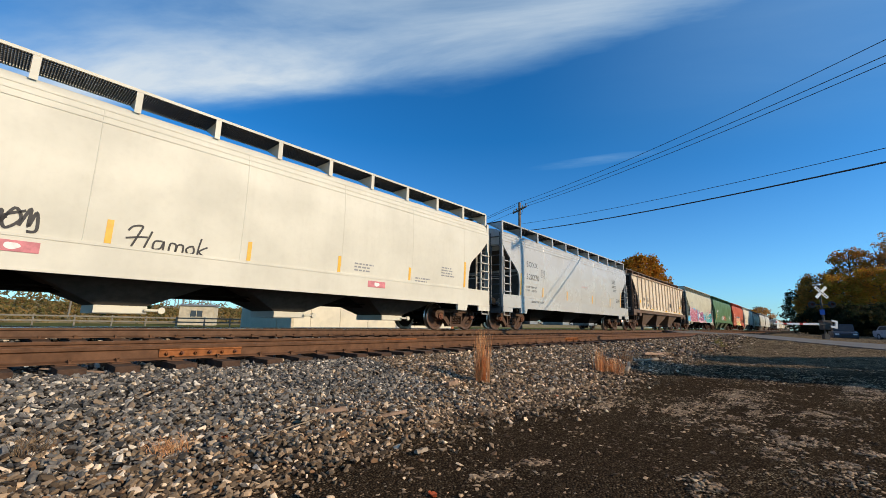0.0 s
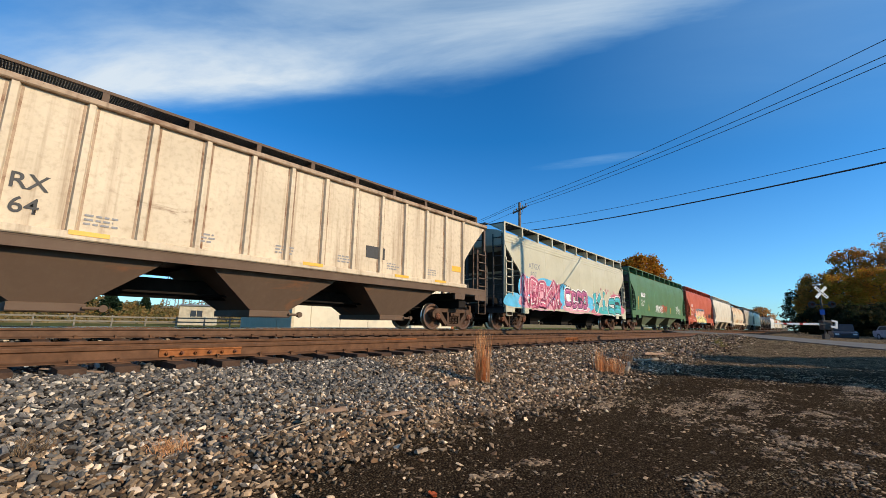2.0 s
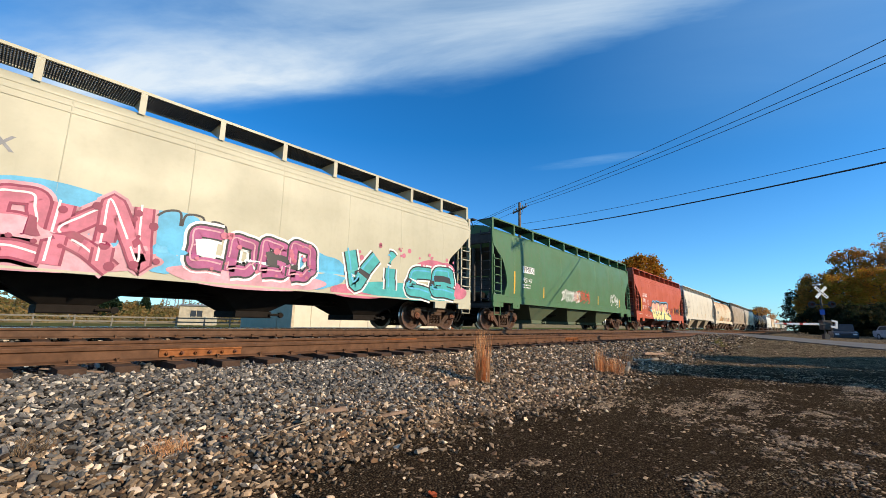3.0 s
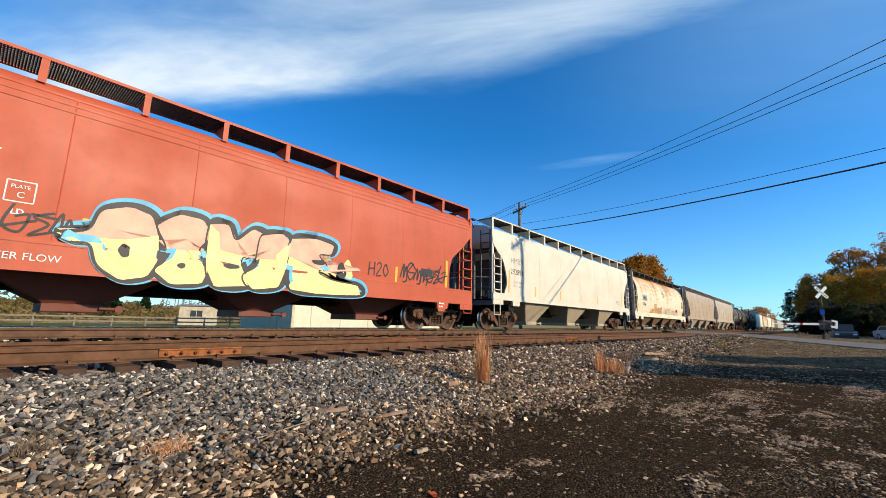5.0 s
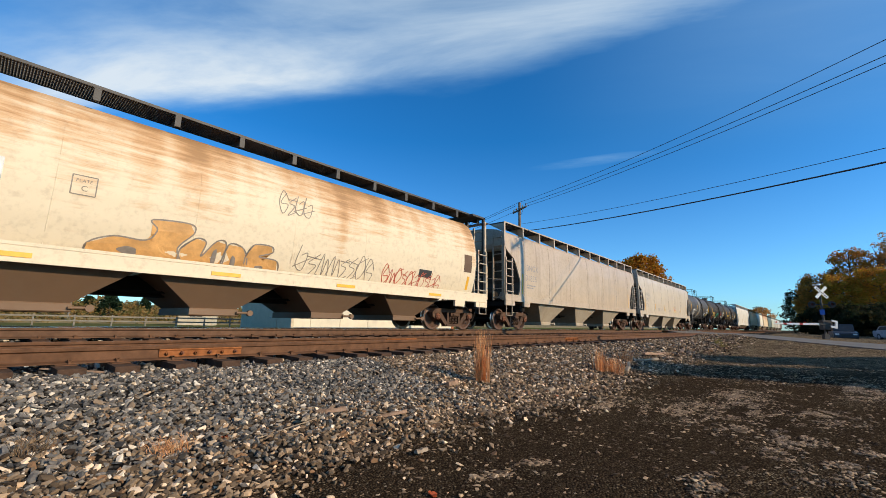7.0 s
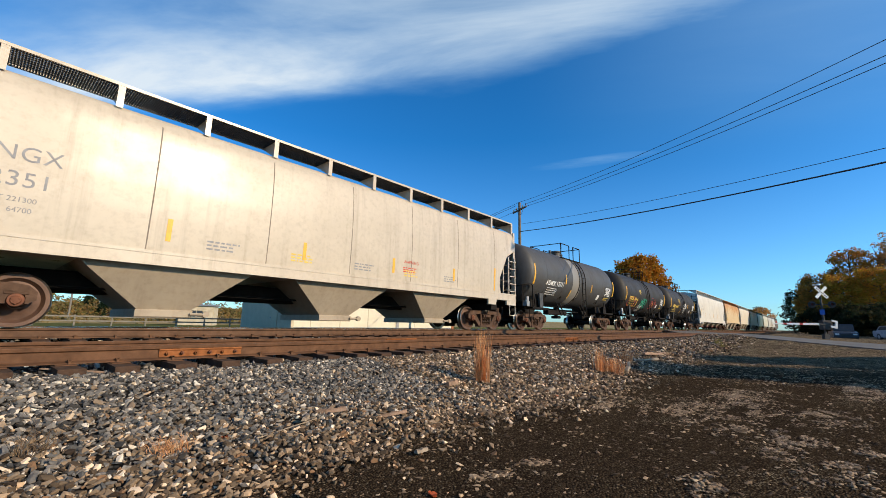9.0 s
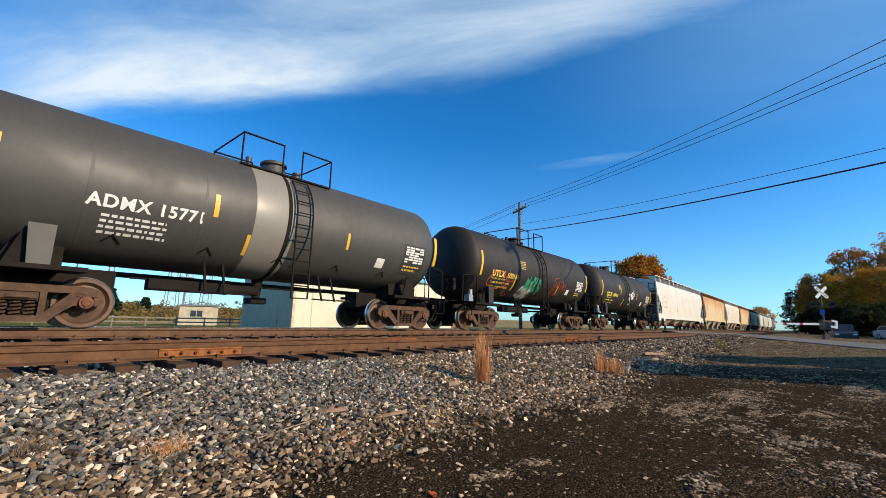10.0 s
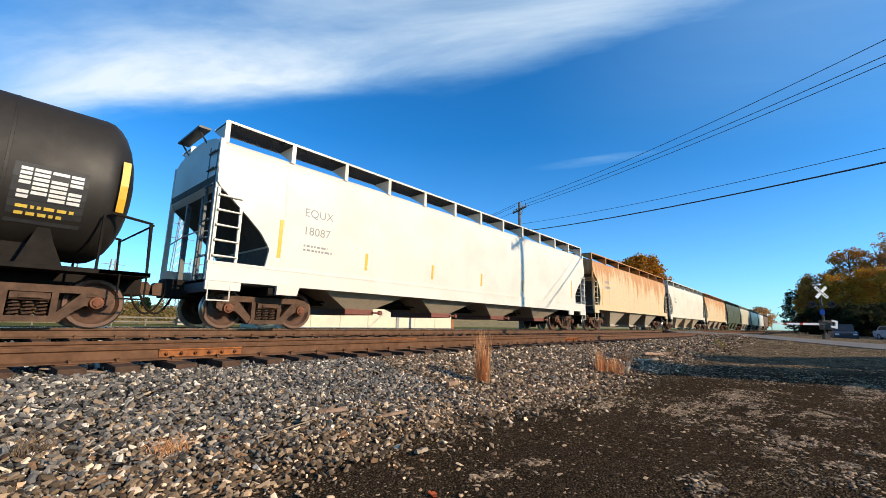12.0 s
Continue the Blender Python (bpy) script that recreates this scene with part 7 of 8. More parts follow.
        top = 4.2 + 1.6 * noise.noise((x * 0.06, 4, 0)) + (1.1 if x < 10 else 0)
        pts.append((x, 72 + 22 * q + rng.uniform(-3, 3), -0.4 + q * top * rng.uniform(0.5, 1.0)))
    ob = new("scrub", leaves(pts, 26, 1.1, 0.26, LEAF["scrub"], 12, 0.55))
    ob.name = "scrub"
    tagged(ob, "tawny autumn scrub on the rise behind the field", "scrub", kind="stuff")
    vs = [(-300, 70, -0.6), (300, 70, -0.6), (-300, 96, 3.8), (300, 96, 1.8), (-300, 150, 1.5), (300, 150, 0.5)]
    tagged(new("rise", Mesh().add(vs, [(0, 1, 3, 2), (2, 3, 5, 4)]).data("rise", plain("dry grass bank", (0.26, 0.20, 0.085), 0.95, 0, 0.35, 0.5))), "low bank of dry tawny grass", "bank", kind="structure")


M_CREAM_WALL = plain("cream painted metal siding", (0.66, 0.60, 0.46), 0.6, 0, 0.06, 1.5, 0.04)
M_BLUEGREY = plain("weathered grey-tan metal siding", (0.46, 0.39, 0.27), 0.6, 0, 0.08, 1.5, 0.04)
M_BRICK = plain("orange brick", (0.34, 0.14, 0.07), 0.9, 0, 0.3, 5)
M_ROOF = plain("grey roof sheet", (0.25, 0.25, 0.25), 0.7)
M_SHED = plain("weathered cream shed boards", (0.56, 0.48, 0.34), 0.8, 0, 0.2, 2)
M_GLASS = plain("dark window glass", (0.05, 0.06, 0.07), 0.08, 0, 0.1, 2, 0.0)
M_FENCE = plain("weathered pale fence rail", (0.20, 0.18, 0.145), 0.85, 0, 0.2, 3)


def build_buildings():
    b = thing("workshop", "long cream metal-clad workshop with a grey end wall", "building", "", pose(0, 0, 0))
    part("wall", Mesh().box(16.56, 35.7, 30, 38.9, -0.7, 4.3), M_CREAM_WALL, b, "cream wall sheets")
    part("end_wall", Mesh().box(16.5, 16.557, 30.02, 38.9, -0.7, 4.25), M_BLUEGREY, b, "grey wall sheets")
    part("brick_corner", Mesh().box(35.703, 36.1, 29.95, 38.9, -0.7, 4.2), M_BRICK, b, "orange brick corner pier")
    part("roof", Mesh().box(16.3, 36.3, 29.7, 39.1, 4.3, 4.42, 0.02), M_ROOF, b)
    part("corner_trim", Mesh().box(16.5, 16.72, 29.94, 30.0, -0.7, 4.25), M_SHED, b, "pale corner trim")
    for x in (18.2, 21.0, 24.0, 30.0, 33.0):
        part("wall_seam", Mesh().box(x - 0.03, x + 0.03, 29.985, 30.0, -0.7, 4.3), M_BLUEGREY, b)
    part("downpipe", Mesh().box(27.4, 27.75, 29.9, 30.0, -0.7, 4.3, 0.02), M_STEELGREY, b, "grey steel post")
    part("lower_flashing", Mesh().box(16.72, 35.6, 29.96, 30.0, -0.55, -0.25), M_ROOF, b)
    d = part("door", Mesh().box(16.46, 16.5, 32.2, 33.5, -0.6, 1.5), M_BLUEGREY, b, "grey door")
    part("handle", Mesh().box(16.42, 16.46, 33.2, 33.3, 0.4, 0.5), M_STEELGREY, d)
    s = thing("signal_hut", "small weathered cream equipment hut with one window", "hut", "", pose(20.5, 61.5, -0.6, 0, 0, -30))
    part("wall", Mesh().box(-2.0, 2.0, -1.5, 1.5, 0, 2.5), M_SHED, s)
    part("roof", Mesh().extrude([(-1.7, 2.5), (1.7, 2.5), (1.7, 2.58), (0, 2.75), (-1.7, 2.58)], -2.2, 2.2), M_ROOF, s)
    w = part("window", Mesh().box(-0.7, 0.7, -1.53, -1.50, 1.1, 1.9), M_GLASS, s)
    part("frame", Mesh().box(-0.76, 0.76, -1.56, -1.535, 1.9, 1.97).box(-0.76, 0.76, -1.56, -1.535, 1.03, 1.1).box(-0.03, 0.03, -1.56, -1.535, 1.1, 1.9).box(-0.76, -0.7, -1.56, -1.535, 1.1, 1.9).box(0.7, 0.76, -1.56, -1.535, 1.1, 1.9), M_SHED, w)
    f = thing("rail_fence", "long pale rail fence along the field", "fence", "", pose(0, 48, -0.55))
    for i in range(24):
        x = -12 + i * 2.6
        part("post", Mesh().box(x - 0.06, x + 0.06, -0.06, 0.06, 0, 0.95, 0.01), M_FENCE, f)
    for z in (0.35, 0.75):
        part("rail", Mesh().box(-14, 52, -0.10, -0.06, z, z + 0.13), M_FENCE, f)
    # pylons and poles on the skyline
    def pylon(x, y, h, w):
        t = thing("lattice_tower", "thin grey steel lattice tower on the skyline", "tower", "towers", pose(x, y, -0.5))
        m = Mesh()
        n = 12
        for sx, sy in ((-1, -1), (1, -1), (1, 1), (-1, 1)):
            m.tube((sx * w, sy * w, 0), (sx * w * 0.35, sy * w * 0.35, h), 0.09, 5)
        for i in range(n):
            a, b2 = i / n, (i + 1) / n
            wa, wb = w * (1 - 0.65 * a), w * (1 - 0.65 * b2)
            m.tube((-wa, -wa, h * a), (wb, -wb, h * b2), 0.05, 4).tube((wa, -wa, h * a), (-wb, -wb, h * b2), 0.05, 4)
            m.tube((-wa, wa, h * a), (wb, wb, h * b2), 0.05, 4)
        for z in (0.78, 0.92):
            m.tube((-3.2 * w / 1.4, 0, h * z), (3.2 * w / 1.4, 0, h * z), 0.08, 5)
        part("lattice", m, M_STEELGREY, t)
    pylon(25.5, 92, 21, 1.1)
    pylon(31.5, 92, 15, 1.0)
    pylon(20.5, 120, 14, 1.0)
    pylon(46, 150, 20, 1.3)
    for i, (x, y, h) in enumerate(((0.6, 50, 7.5), (9.0, 75, 8), (24, 80, 8.5))):
        t = thing("utility_pole", "thin grey utility pole behind the field", "utility pole", "poles", pose(x, y, -0.6))
        part("shaft", Mesh().tube((0, 0, 0), (0, 0, h), 0.13, 8, 0.09), M_FENCE, t)
        part("crossarm", Mesh().box(-1.1, 1.1, -0.06, 0.06, h - 0.7, h - 0.55), M_FENCE, t)


def cable(name, a, b, sag, r, label):
    a, b = Vector(a), Vector(b)
    pts = [a.lerp(b, i / 24) - Vector((0, 0, sag * 4 * (i / 24) * (1 - i / 24))) for i in range(25)]
    ob = new(name, Mesh().path(pts, r, 5).data(name, M_WIRE))
    return tagged(ob, label, "cable", "overhead cables")


FAR_POLE, NEAR_POLE = (32.1, 19.0), (19.75, -5.22)


def utility_pole(x, y, z0, top, arm_z, lean, turn):
    t = thing("utility_pole", "weathered wooden utility pole with a crossarm and insulators", "utility pole", "poles", pose(x, y, z0))
    h = top - z0
    part("shaft", Mesh().tube((0, 0, -0.2), (lean, 0, h), 0.17, 12, 0.12), M_WOODPOLE, t, smooth=True)
    arm = part("crossarm", Mesh().box(-1.25, 1.25, -0.06, 0.06, -0.07, 0.07, 0.01), M_WOODPOLE, t, m=pose(lean, 0, arm_z - z0, 0, 0, turn))
    for i in (-1.15, -0.55, 0.55, 1.15):
        part("insulator", Mesh().lathe([(0.0, 0.24), (0.05, 0.22), (0.07, 0.15), (0.04, 0.12), (0.06, 0.08), (0.02, 0.05), (0.02, 0.0)], 10, "z"), M_STEELGREY, arm, m=pose(i, 0, 0.07))
    part("brace", Mesh().tube((-0.6, -0.07, -0.03), (0, -0.1, -0.6), 0.02, 5).tube((0.6, -0.07, -0.03), (0, -0.1, -0.6), 0.02, 5), M_STEELGREY, arm)
    return t


def build_poles():
    utility_pole(*FAR_POLE, -0.6, 11.4, 10.72, 0.12, 60)
    utility_pole(*NEAR_POLE, -0.75, 11.1, 10.45, 0.0, 62)
    fx, fy = FAR_POLE
    nx, ny = NEAR_POLE
    lab = "black overhead cable strung over the tracks"
    cable("overhead_cable", (fx + 0.15, fy, 11.45), (nx, ny, 10.9), 0.45, 0.016, lab)
    cable("overhead_cable", (fx - 0.5, fy - 0.9, 10.95), (nx - 0.5, ny - 0.9, 10.25), 0.35, 0.016, lab)
    cable("overhead_cable", (fx + 0.6, fy + 0.9, 10.95), (nx + 0.5, ny + 0.9, 9.95), 0.35, 0.016, lab)
    cable("overhead_cable", (fx + 0.1, fy, 9.35), (nx, ny, 6.6), 0.3, 0.014, lab)
    cable("overhead_cable", (fx + 0.1, fy, 8.65), (nx, ny, 6.1), 0.3, 0.035, "thick black overhead cable strung over the tracks")
    for dx, z in ((0.15, 11.45), (-0.5, 10.95), (0.6, 10.95)):
        cable("overhead_cable", (fx + dx, fy, z), (fx + dx + 12, fy + 40, z - 1.2), 0.6, 0.016, lab)
    # distant line along the railway
    for x in (240, 330):
        t = thing("utility_pole", "distant utility pole beside the line", "utility pole", "poles", pose(x, 17, -0.5))
        part("shaft", Mesh().tube((0, 0, 0), (0, 0, 11.5), 0.2, 6, 0.15), M_WOODPOLE, t)
        part("crossarm", Mesh().box(-0.1, 0.1, -1.6, 1.6, 10.6, 10.85), M_WOODPOLE, t)


def build_road():
    m, n, w = Mesh(), 90, 6.6
    vs, fs = [], []
    for i in range(n + 1):
        s = -46 + 110 * i / n
        for k, off in enumerate((0.0, 0.0, w, w)):
            p = ROAD_0 + ROAD_D * s + ROAD_N * off
            # rows run level across the road
            zz = float(road_z(np.array(p.y)))
            vs.append((p.x, p.y, zz - (0.5 if k in (0, 3) else 0.0) - (0.0 if k in (1, 2) else 0)))
    for i in range(n):
        a, b = 4 * i, 4 * i + 4
        fs += [(a, a + 1, b + 1, b), (a + 1, a + 2, b + 2, b + 1), (a + 2, a + 3, b + 3, b + 2)]
    ob = new("road", m.add(vs, fs).data("road", M_ASPHALT))
    tagged(ob, "worn grey asphalt road crossing the tracks at a slant", "road", kind="structure")


M_RED = plain("red reflective paint", (0.5, 0.03, 0.02), 0.5)
M_SIGNWHITE = plain("white sign sheet", (0.8, 0.8, 0.78), 0.5, 0, 0.05)
M_MAST = plain("dull dark painted mast", (0.050, 0.046, 0.042), 0.6, 0.2, 0.15)
M_BLUE = plain("blue sign sheet", (0.03, 0.13, 0.5), 0.5, 0, 0.05)
M_LENS = plain("dark red lamp lens", (0.10, 0.01, 0.01), 0.15, 0, 0.1, 3, 0)


def build_crossing():
    """Mast, crossbuck, lamps, and the lowered gate arm."""
    x, y, z = 45.0, -0.98, -0.46
    s = thing("crossing_signal", "railway crossing signal with crossbuck, lamps and lowered red-and-white gate", "crossing signal", "", pose(x, y, z, 0, 0, math.degrees(math.atan2(0.853, -0.522)) - 180))
    # its own x axis points away from the arm; the arm lies over the road
    part("mast", Mesh().tube((0, 0, 0), (0, 0, 4.3), 0.075, 12), M_MAST, s, smooth=True)
    part("base", Mesh().box(-0.17, 0.17, -0.17, 0.17, -0.1, 0.45, 0.04), M_MAST, s)
    face = pose(0, 0, 3.72, 0, 0, 6)
    cb = part("crossbuck", Mesh().box(-0.04, 0.04, -0.1, 0.1, -0.3, 0.3), M_MAST, s, m=face)
    for a in (45, -45):
        part("blade", Mesh().box(-0.61, 0.61, -0.16 - 0.012 * (a > 0), -0.14 - 0.012 * (a > 0), -0.115, 0.115), M_SIGNWHITE, cb, "white crossbuck blade", m=pose(0, 0, 0, 0, a, 0))
    bars = Mesh()
    for i in range(7):
        q = -0.5 + i * 0.155
        bars.add([(q, -0.178, -0.05), (q + 0.1, -0.178, -0.05), (q + 0.1, -0.178, 0.05), (q, -0.178, 0.05)], [(0, 1, 2, 3)])
    part("blade_lettering", bars, M_BLACK, cb, "black block lettering", m=pose(0, 0, 0, 0, 45, 0))
    lamps = part("lamp_bracket", Mesh().tube((-0.75, 0, 0), (0.75, 0, 0), 0.035, 8), M_MAST, s, m=pose(0, 0, 2.75, 0, 0, -15))
    for i in (-0.62, 0.62):
        part("lamp_target", Mesh().lathe([(0.0, -0.10), (0.26, -0.10), (0.26, -0.08), (0.12, -0.08), (0.12, 0.08), (0.0, 0.1)], 18), M_BLACK, lamps, "black round lamp target", m=pose(i, 0, 0))
        part("lens", Mesh().lathe([(0.0, -0.125), (0.1, -0.12), (0.105, -0.101), (0.0, -0.101)], 14), M_LENS, lamps, m=pose(i, 0, 0))
        part("hood", Mesh().lathe([(0.13, -0.10), (0.14, -0.32), (0.12, -0.32), (0.115, -0.10)], 14), M_BLACK, lamps, m=pose(i, 0, 0.02))
    part("bell", Mesh().lathe([(0.0, 0.12), (0.12, 0.1), (0.16, 0.0), (0.0, 0.0)], 14, "z").box(-0.45, 0.0, -0.03, 0.03, -0.03, 0.03), M_SIGNWHITE, s, m=pose(0, 0, 4.32))
    part("notice", Mesh().box(-0.15, 0.15, -0.11, -0.095, -0.2, 0.2), M_BLUE, s, "small blue notice", m=pose(0, 0, 2.15, 0, 0, -32))
    part("gate_machine", Mesh().box(-0.22, 0.42, -0.25, 0.25, 0.75, 1.5, 0.05), M_MAST, s)
    part("counterweight", Mesh().slab([(0.2, 0.95), (0.6, 0.85), (0.68, 1.45), (0.3, 1.55), (0.3, 1.4), (0.52, 1.35), (0.48, 1.05), (0.2, 1.1)], -0.45, -0.36), M_SIGNWHITE, s, "white counterweight arm")
    root = part("gate_arm", Mesh().tube((-0.2, -0.4, 1.17), (-0.6, -0.4, 1.18), 0.06, 8), M_MAST, s)
    n = 14
    for i in range(n):
        a, b = -0.6 - 3.2 * i / n, -0.6 - 3.2 * (i + 1) / n
        ha, hb = 0.085 - 0.035 * i / n, 0.085 - 0.035 * (i + 1) / n
        part("arm_stripe", Mesh().add([(a, -0.42, 1.18 - ha), (b, -0.42, 1.2 - hb), (b, -0.42, 1.2 + hb), (a, -0.42, 1.18 + ha), (a, -0.38, 1.18 - ha), (b, -0.38, 1.2 - hb), (b, -0.38, 1.2 + hb), (a, -0.38, 1.18 + ha)],
                                      [(0, 1, 2, 3), (7, 6, 5, 4), (0, 4, 5, 1), (3, 2, 6, 7), (0, 3, 7, 4), (1, 5, 6, 2)]), M_RED if i in (5, 10) else M_SIGNWHITE, root)
    for q in (-1.6, -2.6, -3.6):
        part("arm_lamp", Mesh().box(q - 0.04, q + 0.04, -0.44, -0.37, 1.25, 1.35, 0.015), M_RED, root)


def vehicle(x, y, z, turn, body, label, pickup=False):
    v = thing("pickup_truck" if pickup else "parked_car", label, "pickup truck" if pickup else "car", "parked vehicles", pose(x, y, z, 0, 0, turn))
    L, W = (5.4, 0.95) if pickup else (4.5, 0.88)
    low = [(-L / 2, 0.45), (-L / 2, 0.85), (-L / 2 + 0.12, 0.95), (L / 2 - 1.35, 1.0), (L / 2 - 0.15, 0.85), (L / 2, 0.7), (L / 2, 0.4), (L / 2 - 0.3, 0.3), (-L / 2 + 0.3, 0.3)]
    part("body", Mesh().slab(low, -W, W), body, v)
    cab = [(-0.5, 1.0), (-0.35, 1.72), (0.75, 1.74), (1.35, 1.0)] if pickup else [(-1.85, 0.97), (-1.2, 1.42), (0.35, 1.44), (1.2, 0.99)]
    part("cabin", Mesh().slab(cab[::-1], -W + 0.12, W - 0.12), body, v)
    cx = sum(p[0] for p in cab) / 4
    glass = [(cx + (a - cx) * 0.86, 1.04 + (b - 1.0) * 0.8) for a, b in cab]
    part("side_window", Mesh().slab(glass[::-1], -W + 0.112, -W + 0.12), M_GLASS, v)
    part("side_window", Mesh().slab(glass[::-1], W - 0.12, W - 0.112), M_GLASS, v)
    (fx0, fz0), (fx1, fz1) = cab[2], cab[3]
    part("windscreen", Mesh().add([(fx0 + 0.05, -W + 0.2, fz0 - 0.06), (fx1 + 0.01, -W + 0.2, fz1 + 0.04), (fx1 + 0.01, W - 0.2, fz1 + 0.04), (fx0 + 0.05, W - 0.2, fz0 - 0.06), (fx0, -W + 0.2, fz0 - 0.08), (fx1 - 0.05, -W + 0.2, fz1), (fx1 - 0.05, W - 0.2, fz1), (fx0, W - 0.2, fz0 - 0.08)],
                              [(0, 1, 2, 3), (7, 6, 5, 4), (0, 4, 5, 1), (2, 6, 7, 3), (1, 5, 6, 2), (0, 3, 7, 4)]), M_GLASS, v)
    for s in (-1, 1):
        part("headlight", Mesh().box(L / 2 - 0.06, L / 2 + 0.012, s * 0.68 - 0.16, s * 0.68 + 0.16, 0.62, 0.76, 0.02), M_SIGNWHITE, v)
        for wx in (-L / 2 + 0.95, L / 2 - 0.9):
            wh = part("wheel", Mesh().lathe([(0.2, -0.11), (0.33, -0.11), (0.345, -0.07), (0.345, 0.07), (0.33, 0.11), (0.2, 0.11)], 20), M_BLACK, v, m=pose(wx, s * (W - 0.1), 0.345))
            part("rim", Mesh().lathe([(0.0, -0.06), (0.2, -0.09), (0.2, 0.09), (0.0, 0.06)], 12), M_STEELGREY, wh)
    part("grille", Mesh().box(L / 2 - 0.05, L / 2 + 0.014, -0.45, 0.45, 0.5, 0.72, 0.02), M_BLACK, v)
    part("bumper", Mesh().box(L / 2 - 0.1, L / 2 + 0.06, -W + 0.03, W - 0.03, 0.34, 0.46, 0.03), M_BLACK, v)


def grass_clump(x, y, z, h, r, blades, seed, mat, label, lean=0.25):
    rnd = random.Random(seed)
    t = thing("grass_clump", label, "grass", "dry weeds", pose(x, y, z))
    m = Mesh()
    for i in range(blades):
        a, q = rnd.uniform(0, 6.283), rnd.random()
        bx, by = r * 0.55 * q * math.cos(a), r * 0.55 * q * math.sin(a)
        hh = h * rnd.uniform(0.35, 1.0)
        lx, ly = rnd.gauss(0, lean) * hh * 0.5, rnd.gauss(0, lean) * hh * 0.5
        w = rnd.uniform(0.0022, 0.0050) * (0.45 if h < 0.25 else 1.0)
        p = [(bx, by, -0.03), (bx + lx * 0.35, by + ly * 0.35, hh * 0.55), (bx + lx, by + ly, hh)]
        ca, sa = math.cos(a) * w, math.sin(a) * w
        m.add([(p[0][0] - ca, p[0][1] - sa, p[0][2]), (p[0][0] + ca, p[0][1] + sa, p[0][2]), (p[1][0] + ca, p[1][1] + sa, p[1][2]), (p[1][0] - ca, p[1][1] - sa, p[1][2]), (p[2][0], p[2][1], p[2][2])], [(0, 1, 2, 3), (3, 2, 4)])
        if i % 3 == 0:
            for k in range(5):
                f = 0.55 + 0.1 * k
                q0 = Vector(p[1]).lerp(Vector(p[2]), (f - 0.5) * 2)
                d = Vector((rnd.uniform(-.05, .05), rnd.uniform(-.05, .05), rnd.uniform(0.01, .06)))
                m.add([q0, q0 + d * 0.5 + Vector((w, 0, 0)), q0 + d], [(0, 1, 2)])
    ob = part("tuft", m, mat, t)
    ob["kind"] = "stuff"
    return t


M_DRYGRASS = pieces("dry russet grass", [(0.0, (0.72, 0.33, 0.14)), (0.35, (0.78, 0.42, 0.20)), (0.7, (0.56, 0.23, 0.09)), (0.88, (0.80, 0.56, 0.32))], 0.8)
M_STRAW = pieces("straw coloured weeds", [(0.0, (0.20, 0.13, 0.075)), (0.4, (0.13, 0.08, 0.05)), (0.75, (0.30, 0.21, 0.12))], 0.85)
M_GREENWEED = pieces("yellow-green weeds", [(0.0, (0.22, 0.20, 0.04)), (0.5, (0.34, 0.26, 0.06))], 0.85)
M_DRIFT = plain("split weathered wood", (0.26, 0.17, 0.115), 0.9, 0, 0.35, 12, 0.6)
M_PALEWOOD = plain("pale weathered wood", (0.30, 0.235, 0.17), 0.9, 0, 0.25, 14, 0.6)
M_REDLEAF = plain("fallen red leaf", (0.42, 0.09, 0.03), 0.7, 0, 0.25, 20)


def gz(x, y):
    return float(ground_z(np.array(x), np.array(y))) + 0.05 * noise.noise((x * 0.5, y * 0.9, 3.1)) + 0.035 * noise.noise((x * 2.2, y * 2.2, 9.0)) * (0.4 if y > 5.5 else 1)


def wood_piece(x, y, L, w, turn, mat, seed, name="wood_piece", label="split piece of weathered tie wood"):
    rnd = random.Random(seed)
    m = Mesh()
    n, vs = 6, []
    for i in range(n + 1):
        q = i / n
        ww = w * (0.5 + 0.5 * math.sin(3.14 * (0.12 + 0.76 * q))) * rnd.uniform(0.8, 1.15)
        o = rnd.uniform(-.12, .12) * w
        vs += [((q - 0.5) * L, -ww + o, 0), ((q - 0.5) * L, -ww * 0.6 + o, w * rnd.uniform(.6, 1)), ((q - 0.5) * L, ww * 0.5 + o, w * rnd.uniform(.6, 1.1)), ((q - 0.5) * L, ww + o, 0)]
    fs = [(0, 1, 2, 3), tuple(4 * n + k for k in (3, 2, 1, 0))]
    for i in range(n):
        fs += [(4 * i + k, 4 * i + (k + 1) % 4, 4 * i + 4 + (k + 1) % 4, 4 * i + 4 + k) for k in range(4)]
    ob = new(name, m.add(vs, fs).data(name, mat))
    ob.matrix_basis = pose(x, y, gz(x, y) + 0.02, rnd.uniform(-8, 8), rnd.uniform(-6, 6), turn)
    return tagged(ob, label, "wood", "wood litter")


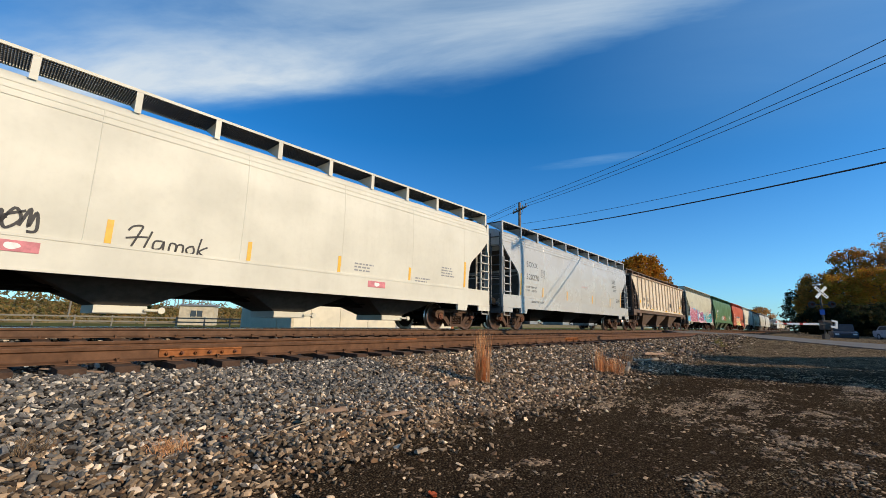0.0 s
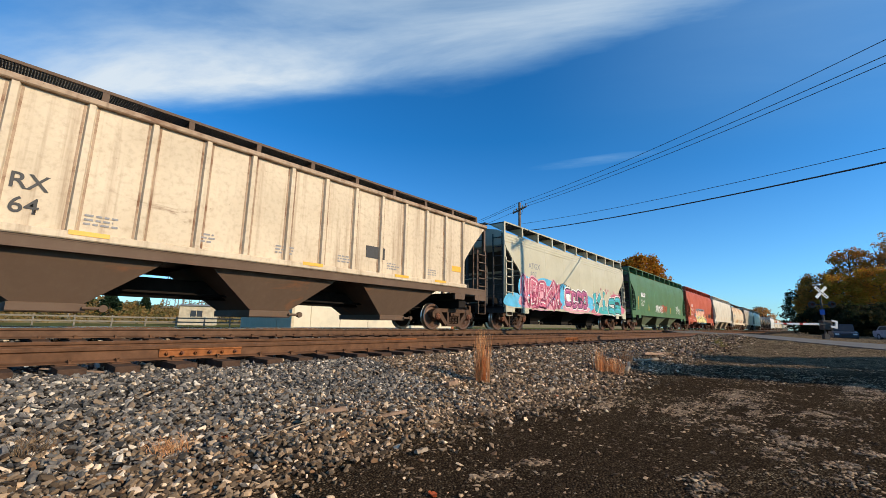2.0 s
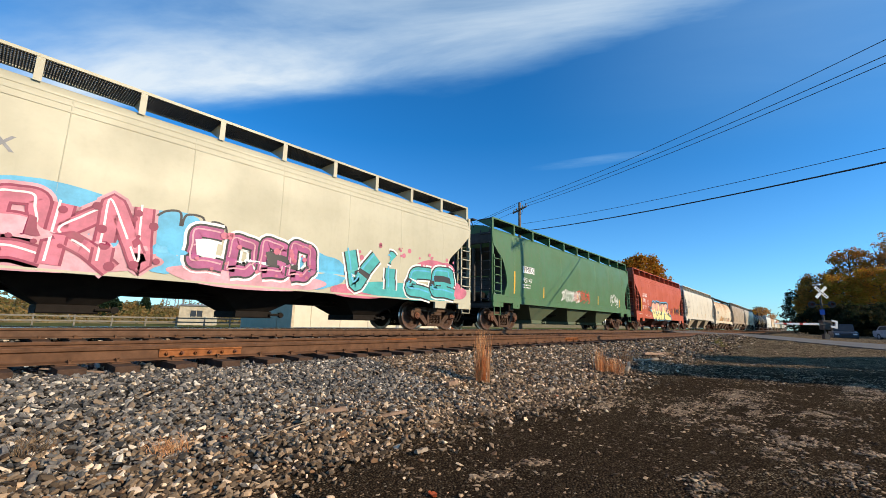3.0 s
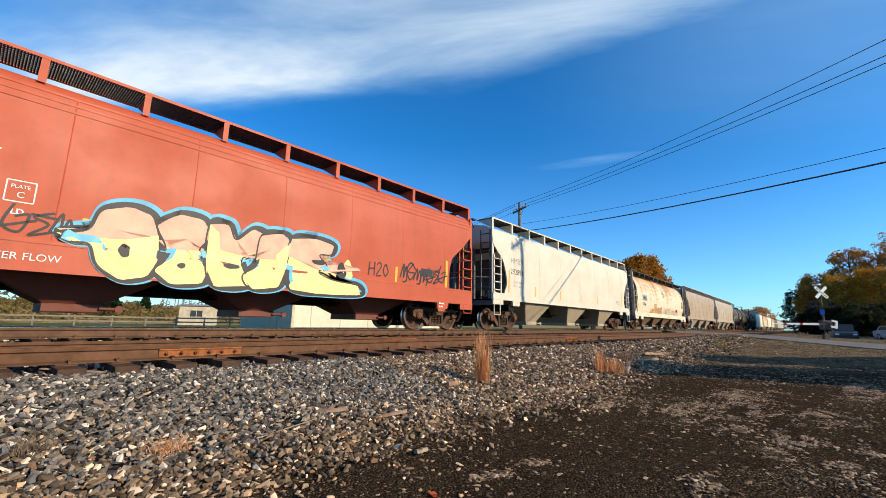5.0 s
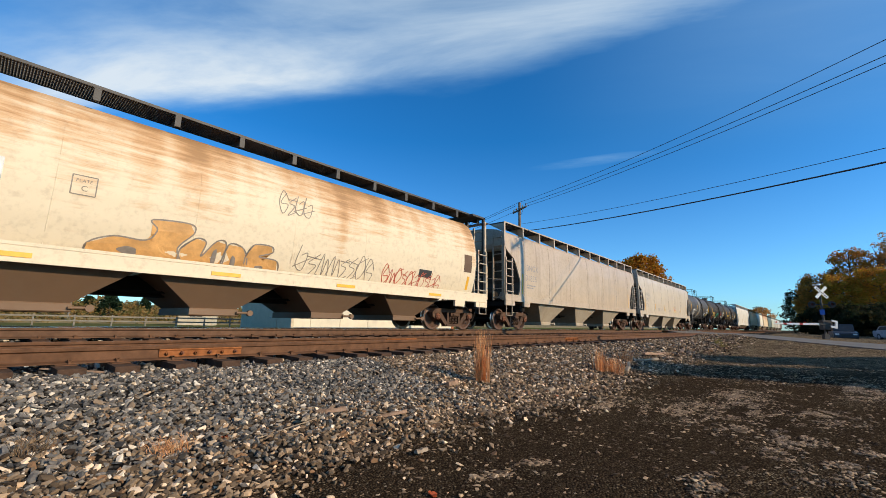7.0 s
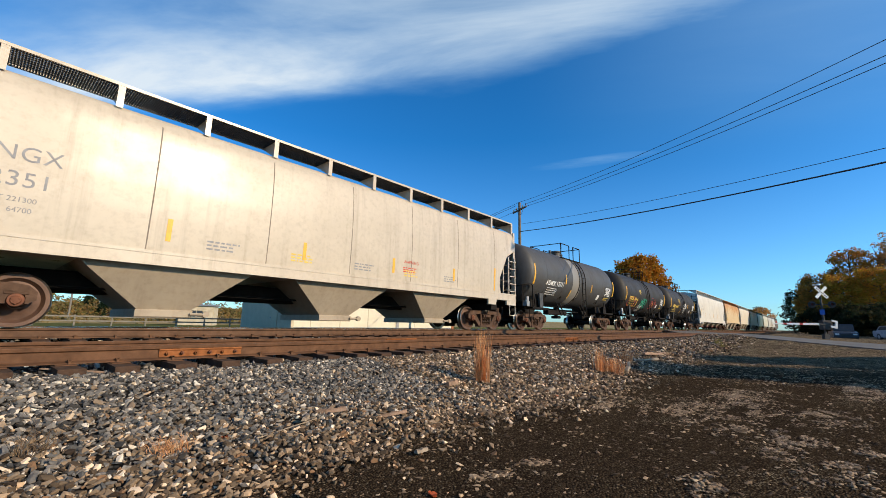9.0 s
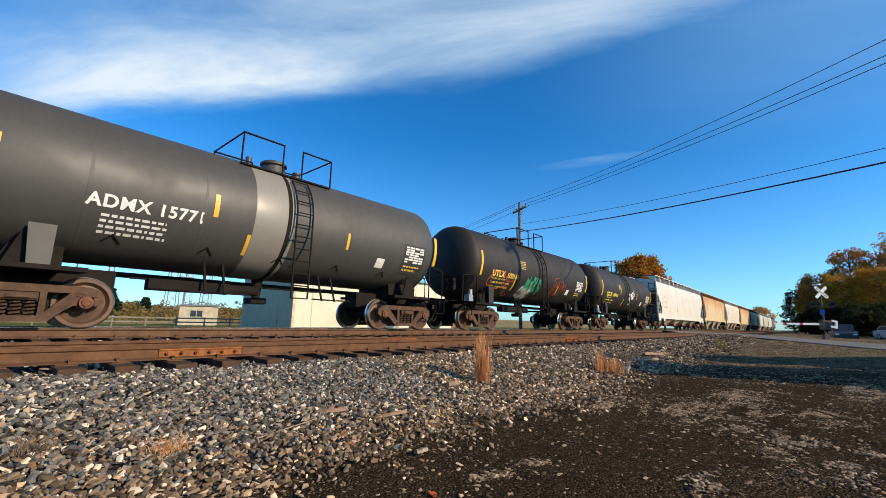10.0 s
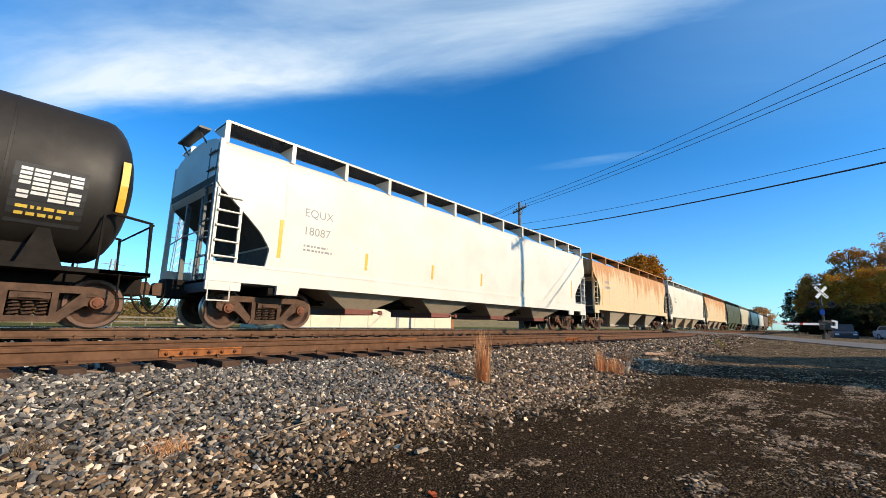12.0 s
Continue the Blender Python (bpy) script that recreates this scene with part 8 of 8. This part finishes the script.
def build_litter():
    grass_clump(5.41, 3.9, gz(5.41, 3.9), 0.86, 0.22, 190, 1, M_DRYGRASS, "tall clump of dry russet grass in the ballast", 0.14)
    grass_clump(9.1, 3.48, gz(9.1, 3.48), 0.62, 0.22, 80, 2, M_DRYGRASS, "dry russet grass clump at the foot of the ballast", 0.2)
    grass_clump(9.5, 3.38, gz(9.5, 3.38), 0.42, 0.55, 240, 3, M_DRYGRASS, "spreading clump of dry russet grass", 0.6)
    grass_clump(11.6, 3.7, gz(11.6, 3.7), 0.34, 0.3, 90, 4, M_DRYGRASS, "low clump of dry russet grass", 0.6)
    grass_clump(1.11, 3.59, gz(1.11, 3.59), 0.13, 0.24, 110, 5, M_DRYGRASS, "small dry brown weed among the stones", 2.0)
    grass_clump(0.42, 3.9, gz(0.42, 3.9), 0.2, 0.2, 60, 6, M_STRAW, "bundle of dry weed stalks among the stones", 1.3)
    grass_clump(23.5, 3.3, gz(23.5, 3.3), 0.4, 0.4, 70, 7, M_GREENWEED, "yellow-green weeds beside the road", 0.5)
    grass_clump(22.0, 2.9, gz(22.0, 2.9), 0.3, 0.3, 50, 8, M_GREENWEED, "yellow-green weeds beside the road", 0.5)
    wood_piece(4.72, 3.93, 0.34, 0.06, 18, M_DRIFT, 1)
    wood_piece(3.05, 3.32, 0.3, 0.035, -20, M_DRIFT, 2)
    wood_piece(2.25, 3.66, 0.34, 0.03, 50, M_PALEWOOD, 3)
    wood_piece(2.55, 3.7, 0.3, 0.04, -30, M_DRIFT, 4)
    wood_piece(1.9, 3.5, 0.85, 0.007, 12, M_PALEWOOD, 5, label="long thin pale stick on the stones")
    wood_piece(6.22, 3.15, 0.25, 0.05, 10, M_PALEWOOD, 6)
    wood_piece(12.6, 3.55, 1.9, 0.06, -8, M_PALEWOOD, 7, label="long pale weathered board on the ground")
    wood_piece(14.6, 3.7, 2.2, 0.08, -4, M_DRIFT, 8, label="long rust-brown weathered board on the ground")
    wood_piece(16.8, 3.5, 2.4, 0.07, 6, M_DRIFT, 9, label="long rust-brown weathered board on the ground")
    wood_piece(10.6, 3.35, 1.3, 0.05, 15, M_PALEWOOD, 10, label="pale weathered board on the ground")
    wood_piece(2.62, 2.5, 0.17, 0.03, 12, M_PALEWOOD, 11, label="pale splinter of wood on the dirt")
    wood_piece(1.0, 6.05, 0.9, 0.016, -25, M_DRIFT, 12, label="brown stick lying against the rail")
    rnd = random.Random(8)
    for i, (x, y) in enumerate(((2.13, 1.92), (1.5, 3.6), (5.9, 2.9))):
        m = Mesh()
        pts = ring(0, 0, 0.035, 0.025, i, 12, 0.3)
        m.add([(0, 0, 0.004)] + [(a, b, 0.006 + 0.012 * rnd.random()) for a, b in pts], [(0, k + 1, (k + 1) % 12 + 1) for k in range(12)])
        m.add([(0, 0, 0.0)] + [(a, b, 0.002) for a, b in pts], [(0, (k + 1) % 12 + 1, k + 1) for k in range(12)])
        ob = new("fallen_leaf", m.data("fallen_leaf", M_REDLEAF))
        ob.matrix_basis = pose(x, y, gz(x, y) + 0.012, 8, -6, rnd.uniform(0, 360))
        tagged(ob, "curled red leaf fallen on the ground", "leaf", "fallen leaves")


build_trees()
build_buildings()
build_poles()
build_road()
build_crossing()
# the pickup's near-black paint stands in for the shade it is parked in
vehicle(63.0, -2.75, -0.78, 183, paint("blue-white car paint darkened for shade", (0.03, 0.042, 0.065), dirt=0.1, gloss=0.3), "blue-white pickup truck, the trees' shade put into its dark paint", True)
vehicle(60.0, -6.55, -0.62, 200, paint("silver car paint", (0.38, 0.42, 0.47), dirt=0.05, gloss=0.25), "silver-white car parked by the road")
build_litter()


CARS = train()
build_ballast()


def motions():
    """The train rolls past at a steady speed; each wheelset turns with it."""
    for car in CARS:
        x, y = car.matrix_basis.translation.x, car.matrix_basis.translation.y
        walk(car, [(t, pose(x - SPEED * t, y, 0)) for t in range(13)])
    turn = SPEED / FPS / WHEEL_R
    rows = [(f / FPS, Euler((0, -turn * f, 0)).to_matrix().to_4x4()) for f in range(0, 12 * FPS + 1)]
    for ws, x in WHEELSETS[:WHEEL_CARS * 4]:
        base = Matrix.Translation((x, 0, WHEEL_R))
        walk(ws, [(t, base @ r) for t, r in rows])


WHEEL_CARS = 14
motions()
